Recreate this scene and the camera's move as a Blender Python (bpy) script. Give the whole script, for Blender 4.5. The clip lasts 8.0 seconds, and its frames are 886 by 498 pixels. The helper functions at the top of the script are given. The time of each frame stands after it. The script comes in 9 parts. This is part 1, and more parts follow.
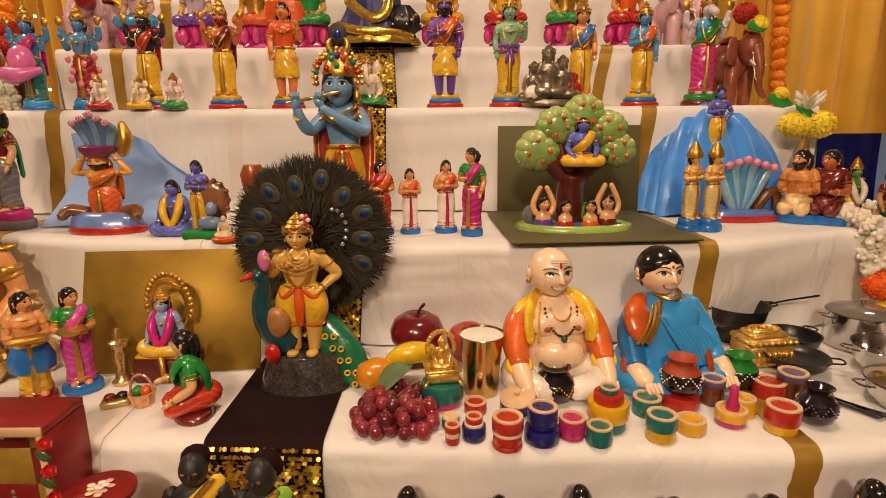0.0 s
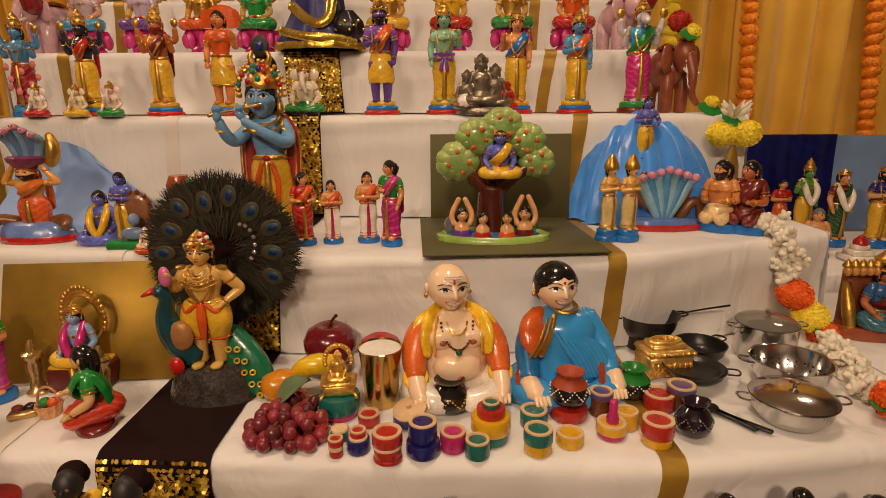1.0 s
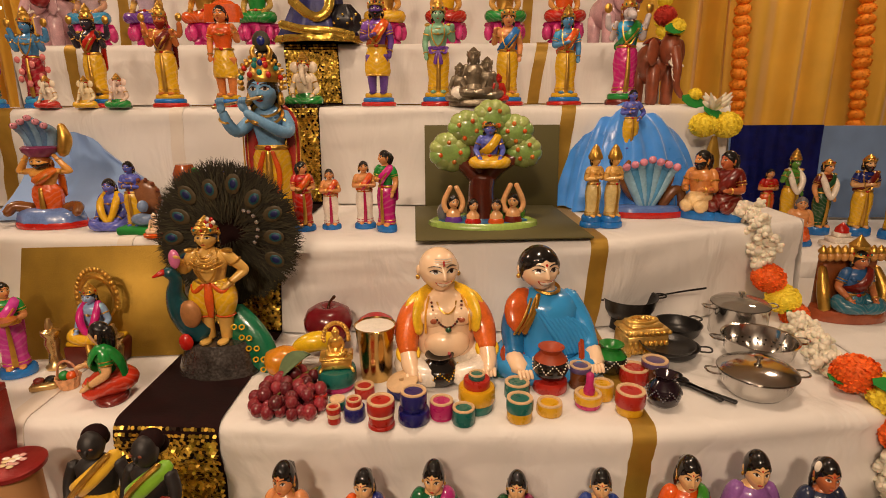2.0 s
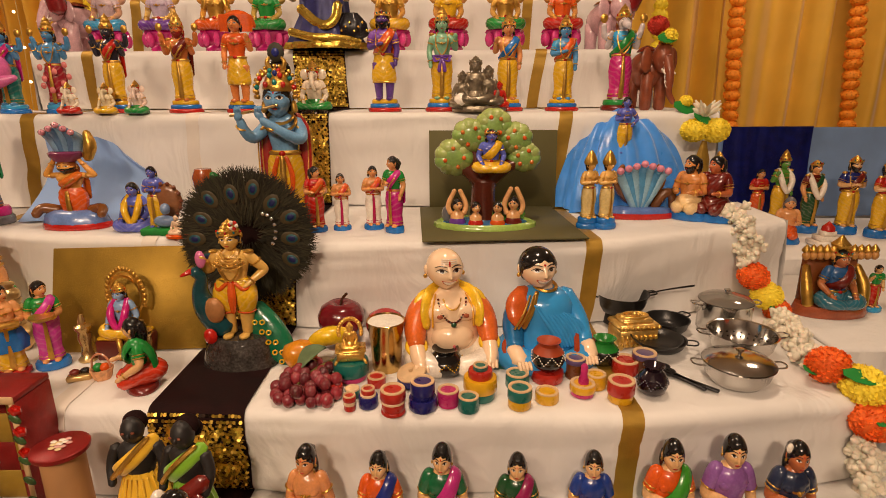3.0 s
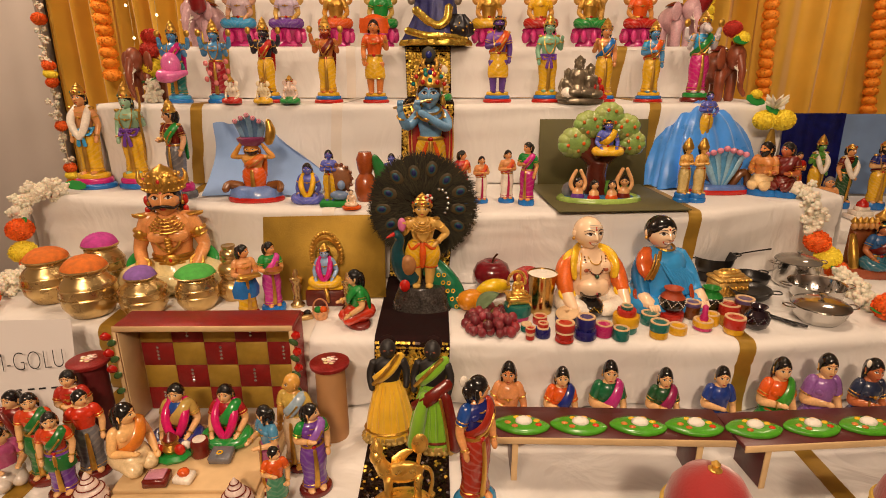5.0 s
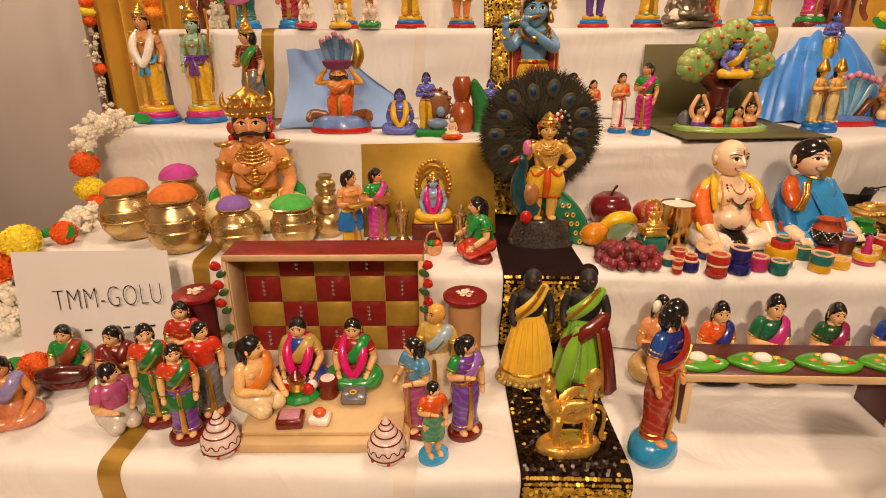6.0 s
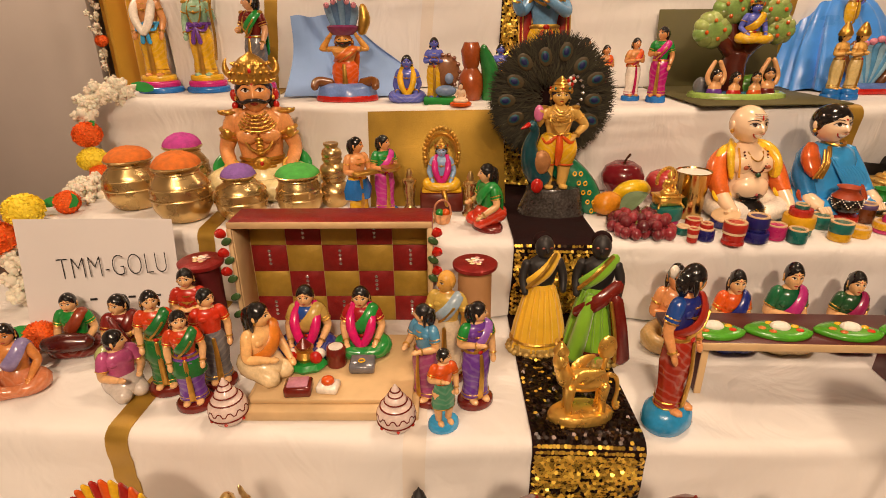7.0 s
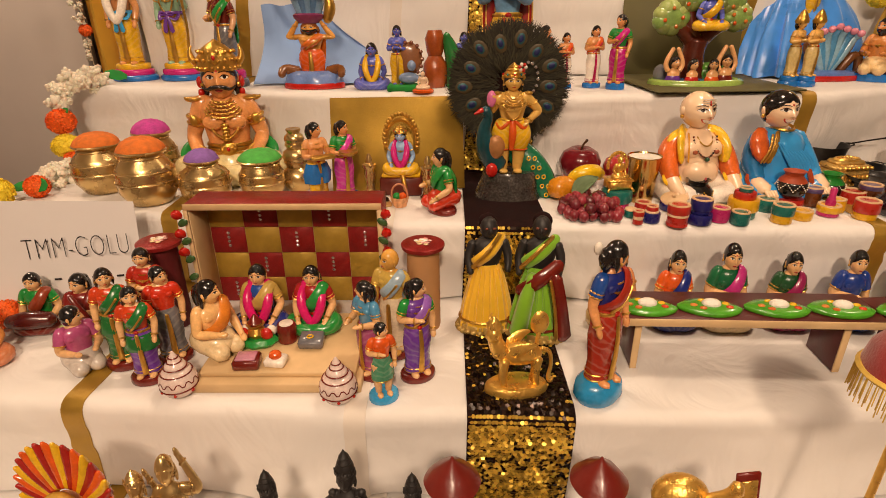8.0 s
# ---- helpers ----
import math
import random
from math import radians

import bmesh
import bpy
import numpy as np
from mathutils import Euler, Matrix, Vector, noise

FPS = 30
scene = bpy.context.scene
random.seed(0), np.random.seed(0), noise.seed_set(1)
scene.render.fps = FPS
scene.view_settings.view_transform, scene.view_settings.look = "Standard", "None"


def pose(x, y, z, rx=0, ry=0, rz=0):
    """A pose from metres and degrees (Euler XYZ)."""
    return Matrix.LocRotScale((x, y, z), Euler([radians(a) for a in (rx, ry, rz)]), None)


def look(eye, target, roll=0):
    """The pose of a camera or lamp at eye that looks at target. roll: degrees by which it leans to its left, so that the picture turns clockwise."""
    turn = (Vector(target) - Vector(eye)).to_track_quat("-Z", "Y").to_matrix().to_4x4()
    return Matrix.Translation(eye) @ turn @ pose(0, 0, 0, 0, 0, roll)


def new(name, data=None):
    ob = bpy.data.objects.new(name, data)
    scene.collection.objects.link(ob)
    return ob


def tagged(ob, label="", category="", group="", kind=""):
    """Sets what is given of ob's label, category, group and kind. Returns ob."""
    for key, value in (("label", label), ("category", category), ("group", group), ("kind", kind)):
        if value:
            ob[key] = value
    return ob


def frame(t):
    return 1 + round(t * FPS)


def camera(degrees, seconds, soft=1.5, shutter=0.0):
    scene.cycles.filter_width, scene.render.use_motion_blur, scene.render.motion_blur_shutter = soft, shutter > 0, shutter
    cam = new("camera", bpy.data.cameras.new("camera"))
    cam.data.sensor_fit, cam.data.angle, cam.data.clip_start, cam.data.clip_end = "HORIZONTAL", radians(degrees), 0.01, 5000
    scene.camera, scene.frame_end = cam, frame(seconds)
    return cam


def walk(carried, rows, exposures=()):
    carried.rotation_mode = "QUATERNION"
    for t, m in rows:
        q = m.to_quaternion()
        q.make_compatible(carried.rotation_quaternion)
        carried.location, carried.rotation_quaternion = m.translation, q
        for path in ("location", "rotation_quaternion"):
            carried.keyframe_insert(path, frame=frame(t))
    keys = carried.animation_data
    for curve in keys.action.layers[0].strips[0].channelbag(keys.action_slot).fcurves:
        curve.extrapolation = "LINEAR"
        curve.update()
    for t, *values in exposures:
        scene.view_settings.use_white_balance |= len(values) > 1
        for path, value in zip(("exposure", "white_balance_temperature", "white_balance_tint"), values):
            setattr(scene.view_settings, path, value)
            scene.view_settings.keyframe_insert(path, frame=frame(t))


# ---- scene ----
cam = camera(77.7, 8.0, soft=0.95)
METRES, EYE, TILT, LEAN, TURN = 1.35, 1.2, -13.0, 0.4, 0.0
ROWS = [
    (0.0, 0.0, 0.0, 0.0, -0.0, 0.0, -0.0),
    (0.5, 0.0782, 0.0026, 0.0175, -0.0, -0.6, 0.02),
    (1.0, 0.1213, -0.0164, 0.033, -0.02, -1.19, -0.06),
    (1.5, 0.1341, -0.0478, 0.0297, 0.01, -1.75, -0.12),
    (3.0, 0.1236, -0.1198, 0.0386, -0.15, -2.83, -0.13),
    (3.5, 0.0963, -0.1926, 0.0459, -0.43, -2.82, -0.13),
    (4.0, 0.055, -0.2634, 0.0458, -0.7, -3.27, -0.07),
    (4.5, -0.0122, -0.3279, 0.0487, -0.71, -3.81, -0.1),
    (5.0, -0.1436, -0.3238, 0.0273, -0.66, -4.96, -0.24),
    (6.5, -0.3633, -0.2075, -0.0671, 0.05, -9.21, -0.09),
    (7.0, -0.3425, -0.2218, -0.07, 0.29, -10.03, -0.1),
    (7.5, -0.3041, -0.2329, -0.0633, 0.43, -10.45, -0.04),
    (8.0, -0.2701, -0.2483, -0.081, 0.5, -10.82, -0.09),
]
walk(cam, [(t, pose(0, 0, EYE, TILT, LEAN, TURN) @ pose(METRES * x, METRES * y, METRES * z, 90 + pitch, roll, yaw)) for t, x, y, z, yaw, pitch, roll in ROWS],
     [(0.0, -0.2), (1.0, -0.52), (1.5, -0.43), (3.5, -0.28), (4.5, -0.36), (5.0, -0.18), (6.5, 0.0), (8.0, -0.13)])

# ---- world and lamps: warm unseen lamps under the hall ceiling ----
world = bpy.data.worlds.new("hall_light")
world.use_nodes = True
world.node_tree.nodes["Background"].inputs[0].default_value = (1.0, 0.80, 0.62, 1)
world.node_tree.nodes["Background"].inputs[1].default_value = 0.012
scene.world = world


def lamp(name, at, aim, size, watts, colour=(1.0, 0.73, 0.51)):
    data = bpy.data.lights.new(name, "AREA")
    data.shape, data.size, data.energy, data.color = "DISK", size, watts, colour
    ob = new(name, data)
    ob.matrix_world = look(at, aim)
    return ob


# The last three are added to brighten the back steps, curtain and left wall.
for lx, ly, watts in ((-1.1, -1.7, 30), (-0.25, -2.3, 104), (1.5, -2.0, 6), (0.2, 0.6, 24), (2.2, 2.2, 17), (-2.1, 1.5, 26)):
    lamp("ceiling_lamp", (lx, ly, 2.93), (lx * 0.8, ly + 0.5, 0.8), 0.34, watts)


# ---- materials ----
def lin(h):
    h = h.lstrip("#")
    return tuple(((int(h[i:i + 2], 16) / 255 + 0.055) / 1.055) ** 2.4 if int(h[i:i + 2], 16) > 10 else int(h[i:i + 2], 16) / 3294 for i in (0, 2, 4))


MATS = {}


def mat(name, base, rough=0.5, metal=0.0, var=0.12, scale=18.0, bump=0.1, bscale=160.0, coat=0.0, sheen=0.0, trans=0.0, island=0.0, objvar=0.0, sss=0.0, kindof="noise", wrinkle=0.0, fleck=0.0):
    """A painted, woven or metal surface with variation at two scales."""
    if name in MATS:
        return MATS[name]
    base = lin(base) if isinstance(base, str) else base
    m = bpy.data.materials.new(name)
    m.use_nodes = True
    n, l = m.node_tree.nodes, m.node_tree.links
    p = n["Principled BSDF"]
    p.inputs["Roughness"].default_value, p.inputs["Metallic"].default_value = rough, metal
    p.inputs["Coat Weight"].default_value, p.inputs["Sheen Weight"].default_value = coat, sheen
    p.inputs["Coat Roughness"].default_value = 0.12
    p.inputs["Transmission Weight"].default_value = trans
    if sss:
        p.inputs["Subsurface Weight"].default_value = sss
        p.inputs["Subsurface Radius"].default_value = (0.01, 0.004, 0.003)
    tc = n.new("ShaderNodeTexCoord")
    big = n.new("ShaderNodeTexNoise")
    big.inputs["Scale"].default_value, big.inputs["Detail"].default_value = scale, 5
    fine = n.new("ShaderNodeTexNoise" if kindof == "noise" else "ShaderNodeTexVoronoi")
    fine.inputs["Scale"].default_value = bscale
    for t in (big, fine):
        l.new(tc.outputs["Object"], t.inputs["Vector"])
    ramp = n.new("ShaderNodeMapRange")
    ramp.inputs[1].default_value, ramp.inputs[2].default_value = 0.25, 0.75
    ramp.inputs[3].default_value, ramp.inputs[4].default_value = 1 - var, 1 + var
    l.new(big.outputs["Fac"], ramp.inputs[0])
    value = ramp.outputs[0]
    for amount, node, out in ((island, "ShaderNodeNewGeometry", "Random Per Island"), (objvar, "ShaderNodeObjectInfo", "Random")):
        if amount:
            g = n.new(node)
            r2 = n.new("ShaderNodeMapRange")
            r2.inputs[3].default_value, r2.inputs[4].default_value = 1 - amount, 1 + amount
            l.new(g.outputs[out], r2.inputs[0])
            mu = n.new("ShaderNodeMath")
            mu.operation = "MULTIPLY"
            l.new(value, mu.inputs[0]), l.new(r2.outputs[0], mu.inputs[1])
            value = mu.outputs[0]
    if fleck:
        fn = n.new("ShaderNodeTexNoise")
        fn.inputs["Scale"].default_value, fn.inputs["Detail"].default_value = 210, 3
        l.new(tc.outputs["Object"], fn.inputs["Vector"])
        fr = n.new("ShaderNodeMapRange")
        fr.inputs[1].default_value, fr.inputs[2].default_value = 0.42, 0.66
        fr.inputs[3].default_value, fr.inputs[4].default_value = 1 - fleck, 1 + fleck
        l.new(fn.outputs["Fac"], fr.inputs[0])
        mu = n.new("ShaderNodeMath")
        mu.operation = "MULTIPLY"
        l.new(value, mu.inputs[0]), l.new(fr.outputs[0], mu.inputs[1])
        value = mu.outputs[0]
    vm = n.new("ShaderNodeVectorMath")
    vm.operation = "SCALE"
    vm.inputs[0].default_value = base
    l.new(value, vm.inputs["Scale"])
    l.new(vm.outputs[0], p.inputs["Base Color"])
    rr = n.new("ShaderNodeMapRange")
    rr.inputs[3].default_value, rr.inputs[4].default_value = max(0.03, rough * 0.75), min(1, rough * 1.3)
    l.new(big.outputs["Fac"], rr.inputs[0])
    l.new(rr.outputs[0], p.inputs["Roughness"])
    if bump:
        b = n.new("ShaderNodeBump")
        b.inputs["Strength"].default_value, b.inputs["Distance"].default_value = bump, 0.002
        src = fine.outputs["Fac"] if kindof == "noise" else fine.outputs["Color"]
        l.new(src, b.inputs["Height"])
        if wrinkle:
            wn = n.new("ShaderNodeTexNoise")
            wn.inputs["Scale"].default_value, wn.inputs["Detail"].default_value, wn.inputs["Distortion"].default_value = 7, 3, 1.6
            wm = n.new("ShaderNodeMapping")
            wm.inputs["Scale"].default_value = (1.0, 1.0, 0.45)
            wm.inputs["Rotation"].default_value = (0, 0.5, 0)
            l.new(tc.outputs["Object"], wm.inputs["Vector"]), l.new(wm.outputs[0], wn.inputs["Vector"])
            wb = n.new("ShaderNodeBump")
            wb.inputs["Strength"].default_value, wb.inputs["Distance"].default_value = wrinkle, 0.03
            l.new(wn.outputs["Fac"], wb.inputs["Height"])
            l.new(wb.outputs[0], b.inputs["Normal"])
        l.new(b.outputs[0], p.inputs["Normal"])
    MATS[name] = m
    return m


def paint(h):
    """Glossy poster paint on clay."""
    return mat("paint_" + h, h, 0.24, var=0.2, scale=38, bump=0.32, bscale=85, coat=0.4, fleck=0.06)


def matte(h):
    return mat("matte_" + h, h, 0.75, var=0.15, scale=30, bump=0.3, bscale=260)


GOLD = mat("gold_paint", (0.62, 0.36, 0.07), 0.3, 0.85, 0.2, 60, 0.45, 240)
BRIGHT = mat("polished_gold", (0.85, 0.53, 0.12), 0.28, 0.8, 0.15, 60, 0.5, 200)
BRASS = mat("brass", (0.62, 0.44, 0.19), 0.27, 0.9, 0.22, 22, 0.3, 70)
STEEL = mat("steel", (0.62, 0.60, 0.57), 0.13, 1.0, 0.06, 12, 0.02, 60)
NONSTICK = mat("black_iron", (0.015, 0.014, 0.014), 0.3, 0.2, 0.3, 30, 0.1, 300)
CLOTH = mat("white_cloth", (0.78, 0.755, 0.73), 0.85, var=0.04, scale=4, bump=0.12, bscale=600, sheen=0.15, wrinkle=0.35)
ZARI = mat("gold_weave", (0.42, 0.25, 0.035), 0.45, 0.5, 0.18, 25, 0.25, 700)
CREAM = mat("cream_weave", (0.75, 0.69, 0.62), 0.8, var=0.05, scale=12, bump=0.15, bscale=700)
WOOD = mat("pale_wood", (0.62, 0.43, 0.22), 0.5, var=0.2, scale=14, bump=0.1, bscale=120)
RAWWOOD = mat("turned_wood", (0.66, 0.45, 0.25), 0.6, var=0.15, scale=60, bump=0.2, bscale=200)
MAROON = mat("maroon_laminate", (0.085, 0.014, 0.014), 0.35, var=0.25, scale=20, bump=0.1, bscale=200)
REDGLIT = mat("red_glitter", (0.29, 0.015, 0.014), 0.38, 0.3, 0.25, 60, 0.7, 900, kindof="voronoi")
GOLDGLIT = mat("gold_glitter", (0.46, 0.29, 0.04), 0.42, 0.35, 0.18, 40, 0.9, 420, kindof="voronoi")
GREENBOARD = mat("olive_card", (0.10, 0.088, 0.028), 0.7, var=0.18, scale=9, bump=0.15, bscale=400)
BLUECLOTH = mat("sky_blue_cloth", (0.12, 0.33, 0.72), 0.6, var=0.15, scale=8, bump=0.15, bscale=500, sheen=0.3)
BLUESATIN = mat("blue_satin", (0.05, 0.26, 0.78), 0.28, var=0.25, scale=14, bump=0.3, bscale=60, sheen=0.4)
BLUESEQ = mat("dark_blue_sequin", (0.006, 0.012, 0.16), 0.22, 0.4, 0.4, 30, 0.9, 260, kindof="voronoi")
PAPER = mat("white_paper", (0.70, 0.67, 0.66), 0.8, var=0.03, scale=5, bump=0.05, bscale=300)
INK = mat("black_ink", (0.012, 0.012, 0.014), 0.5, var=0.1)
VELVET = mat("black_velvet", (0.014, 0.004, 0.004), 0.9, var=0.4, scale=25, bump=0.3, bscale=300)
VELVET.node_tree.nodes["Principled BSDF"].inputs["Specular IOR Level"].default_value = 0.15
SEQGOLD = mat("gold_sequin", (0.82, 0.53, 0.08), 0.36, 0.65, 0.1, 30, 0.0, 100, island=0.6)
SEQDARK = mat("dark_sequin", (0.020, 0.010, 0.006), 0.25, 0.6, 0.1, 30, 0.0, 100, island=0.8)
CURTAIN = mat("mustard_curtain", (0.72, 0.42, 0.04), 0.6, var=0.12, scale=5, bump=0.15, bscale=500, sheen=0.3)
WALLPAINT = mat("wall_paint", (0.66, 0.60, 0.56), 0.8, var=0.05, scale=3, bump=0.1, bscale=150)
CEILPAINT = mat("ceiling_paint", (0.7, 0.67, 0.62), 0.9, var=0.04, scale=3, bump=0.1, bscale=80)
CARPET = mat("floor_carpet", (0.16, 0.10, 0.07), 0.95, var=0.3, scale=9, bump=0.6, bscale=300)
FELT = mat("green_felt", (0.01, 0.22, 0.03), 0.9, var=0.2, scale=40, bump=0.3, bscale=400)
PETAL_O = mat("orange_petal", (0.90, 0.15, 0.012), 0.65, var=0.15, scale=40, bump=0.2, bscale=200, island=0.3)
PETAL_Y = mat("yellow_petal", (0.95, 0.76, 0.05), 0.65, var=0.08, scale=40, bump=0.15, bscale=200, island=0.12)
PETAL_M = mat("marigold_petal", (0.92, 0.32, 0.02), 0.65, var=0.15, scale=40, bump=0.2, bscale=200, island=0.3)
PETAL_R = mat("red_petal", (0.55, 0.03, 0.015), 0.65, var=0.15, scale=40, bump=0.2, bscale=200, island=0.3)
PETAL_W = mat("white_petal", (0.80, 0.74, 0.60), 0.6, var=0.1, scale=40, bump=0.2, bscale=200, island=0.12, sss=0.15)
GRAPE = mat("grape_skin", (0.20, 0.022, 0.03), 0.16, var=0.45, scale=35, bump=0.05, bscale=90, coat=0.4, objvar=0.55, sss=0.2)
APPLE = mat("apple_skin", (0.16, 0.008, 0.014), 0.2, var=0.35, scale=22, bump=0.05, bscale=200, coat=0.3)
LEAF = mat("cloth_leaf", (0.13, 0.19, 0.09), 0.7, var=0.2, scale=40, bump=0.4, bscale=140)
BARB = mat("feather_barb", (0.030, 0.027, 0.013), 0.55, 0.1, 0.3, 20, 0.0, 100, island=0.75)
ROCK = mat("black_rock", (0.05, 0.044, 0.04), 0.2, var=0.5, scale=60, bump=0.8, bscale=110, coat=0.6, fleck=0.35)
STONE = mat("black_stone", (0.016, 0.014, 0.014), 0.5, var=0.3, scale=30, bump=0.4, bscale=120)
BROWNCLAY = mat("brown_clay", (0.25, 0.062, 0.026), 0.35, var=0.3, scale=40, bump=0.4, bscale=120, coat=0.2)
ANTIQUE = mat("antique_silver", (0.30, 0.25, 0.18), 0.3, 0.75, 0.35, 60, 0.6, 160)
WHITE, BLACK, EYE = paint("efe6d8"), mat("hair_black", (0.008, 0.007, 0.007), 0.14, var=0.2, bump=0.1, coat=0.5), paint("2a1710")
CURD = mat("white_lump", (0.8, 0.76, 0.68), 0.7, var=0.1, scale=60, bump=1.0, bscale=160)
BLUSH, RED, CREAMP = paint("d86a6a"), paint("b81e14"), paint("e8c890")


# ---- mesh building ----
class Clay:
    """Collects surfaces of several materials into one mesh."""

    def __init__(self):
        self.v, self.f, self.mi, self.flat, self.mats = [], [], [], [], []

    def slot(self, m):
        if m not in self.mats:
            self.mats.append(m)
        return self.mats.index(m)

    def add(self, verts, faces, m, flat=False):
        o, s = len(self.v), self.slot(m)
        self.v.extend(verts)
        self.f.extend(tuple(i + o for i in f) for f in faces)
        self.mi.extend([s] * len(faces))
        self.flat.extend([flat] * len(faces))
        return self

    def rings(self, rings, m, caps=True, flat=False, closed=True):
        n = len(rings[0])
        verts = [p for r in rings for p in r]
        faces = []
        for a in range(len(rings) - 1):
            for b in range(n if closed else n - 1):
                c = (b + 1) % n
                faces.append((a * n + b, a * n + c, (a + 1) * n + c, (a + 1) * n + b))
        if caps and closed:
            faces.append(tuple(reversed(range(n))))
            faces.append(tuple(range((len(rings) - 1) * n, len(rings) * n)))
        return self.add(verts, faces, m, flat)

    def lathe(self, c, prof, m, sx=1.0, sy=1.0, seg=18, k=0, amp=0.0, turn=None, caps=True, flat=False):
        """A turned form: prof is (radius, height) rows; k pleats of depth amp."""
        out = []
        c = Vector(c)
        for r, z in prof:
            ring = []
            for i in range(seg):
                a = 2 * math.pi * i / seg
                q = r * (1 + amp * math.cos(k * a)) if k else r
                p = Vector((q * sx * math.cos(a), q * sy * math.sin(a), z))
                ring.append(tuple(c + (turn @ p if turn else p)))
            out.append(ring)
        return self.rings(out, m, caps, flat)

    def ball(self, c, r, m, seg=12, n=8, turn=None):
        r = (r, r, r) if isinstance(r, (int, float)) else r
        prof = [(max(0.02, math.sin(math.pi * i / n)), -math.cos(math.pi * i / n)) for i in range(n + 1)]
        c = Vector(c)
        out = []
        for q, z in prof:
            ring = []
            for i in range(seg):
                a = 2 * math.pi * i / seg
                p = Vector((q * math.cos(a) * r[0], q * math.sin(a) * r[1], z * r[2]))
                ring.append(tuple(c + (turn @ p if turn else p)))
            out.append(ring)
        return self.rings(out, m)

    def tube(self, pts, rad, m, seg=8, k=0, smooth=2, flatten=1.0):
        """A limb or band along points, with a radius at each."""
        pts = [Vector(p) for p in pts]
        rad = [rad] * len(pts) if isinstance(rad, (int, float)) else list(rad)
        for _ in range(smooth if len(pts) > 2 else 0):
            np_, nr = [pts[0]], [rad[0]]
            for i in range(len(pts) - 1):
                np_ += [pts[i].lerp(pts[i + 1], 0.25), pts[i].lerp(pts[i + 1], 0.75)]
                nr += [rad[i] * 0.75 + rad[i + 1] * 0.25, rad[i] * 0.25 + rad[i + 1] * 0.75]
            pts, rad = np_ + [pts[-1]], nr + [rad[-1]]
        d0, d1 = (pts[0] - pts[1]).normalized(), (pts[-1] - pts[-2]).normalized()
        pts = [pts[0] + d0 * rad[0] * 0.6] + pts + [pts[-1] + d1 * rad[-1] * 0.6]
        rad = [rad[0] * 0.45] + rad + [rad[-1] * 0.45]
        out, side = [], None
        for i, p in enumerate(pts):
            d = (pts[min(i + 1, len(pts) - 1)] - pts[max(i - 1, 0)]).normalized()
            if side is None:
                side = d.orthogonal().normalized() if abs(d.y) > 0.95 else d.cross(Vector((0, 1, 0))).normalized()
            side = (side - d * side.dot(d)).normalized()
            up = d.cross(side)
            out.append([tuple(p + (side * math.cos(a) + up * math.sin(a) * flatten) * rad[i]) for a in (2 * math.pi * j / seg for j in range(seg))])
        return self.rings(out, m)

    def ring(self, c, R, r, m, sx=1.0, sy=1.0, turn=None, seg=18, n=6):
        c = Vector(c)
        verts, faces = [], []
        for i in range(seg):
            a = 2 * math.pi * i / seg
            for j in range(n):
                b = 2 * math.pi * j / n
                q = R + r * math.cos(b)
                p = Vector((q * sx * math.cos(a), q * sy * math.sin(a), r * math.sin(b)))
                verts.append(tuple(c + (turn @ p if turn else p)))
                faces.append((i * n + j, ((i + 1) % seg) * n + j, ((i + 1) % seg) * n + (j + 1) % n, i * n + (j + 1) % n))
        return self.add(verts, faces, m)

    def box(self, c, size, m, bev=0.002, turn=None):
        """A box with chamfered edges."""
        hx, hy, hz = (s / 2 for s in size)
        bev = min(bev, hx * 0.9, hy * 0.9, hz * 0.9)
        c = Vector(c)
        idx, verts, faces = {}, [], []
        for sx in (-1, 1):
            for sy in (-1, 1):
                for sz in (-1, 1):
                    for ax in range(3):
                        p = [sx * (hx - bev), sy * (hy - bev), sz * (hz - bev)]
                        p[ax] += (sx, sy, sz)[ax] * bev
                        idx[(sx, sy, sz, ax)] = len(verts)
                        q = Vector(p)
                        verts.append(tuple(c + (turn @ q if turn else q)))
        g = lambda s, ax: idx[(*s, ax)]
        for ax in range(3):
            a, b = [i for i in range(3) if i != ax]
            for s in (-1, 1):
                quad = []
                for u, w in ((-1, -1), (1, -1), (1, 1), (-1, 1)):
                    t = [0, 0, 0]
                    t[ax], t[a], t[b] = s, u, w
                    quad.append(g(tuple(t), ax))
                faces.append(tuple(quad))
        for ax in range(3):
            a, b = [i for i in range(3) if i != ax]
            for u in (-1, 1):
                for w in (-1, 1):
                    t0, t1 = [0, 0, 0], [0, 0, 0]
                    t0[ax], t1[ax] = -1, 1
                    for t in (t0, t1):
                        t[a], t[b] = u, w
                    faces.append((g(tuple(t0), a), g(tuple(t1), a), g(tuple(t1), b), g(tuple(t0), b)))
        for sx in (-1, 1):
            for sy in (-1, 1):
                for sz in (-1, 1):
                    faces.append(tuple(g((sx, sy, sz), ax) for ax in range(3)))
        return self.add(verts, faces, m, True)

    def slab(self, outline, z0, z1, m, bulge=0.0):
        """A flat form of the given outline with thickness, its top edge softened."""
        cx = sum(p[0] for p in outline) / len(outline)
        cy = sum(p[1] for p in outline) / len(outline)
        sc = lambda q, z: [(cx + (x - cx) * q, cy + (y - cy) * q, z) for x, y in outline]
        return self.rings([sc(0.97, z0), sc(1, z0 + (z1 - z0) * 0.2), sc(1, z0 + (z1 - z0) * 0.75), sc(0.95, z1), sc(0.6, z1 + bulge)], m)

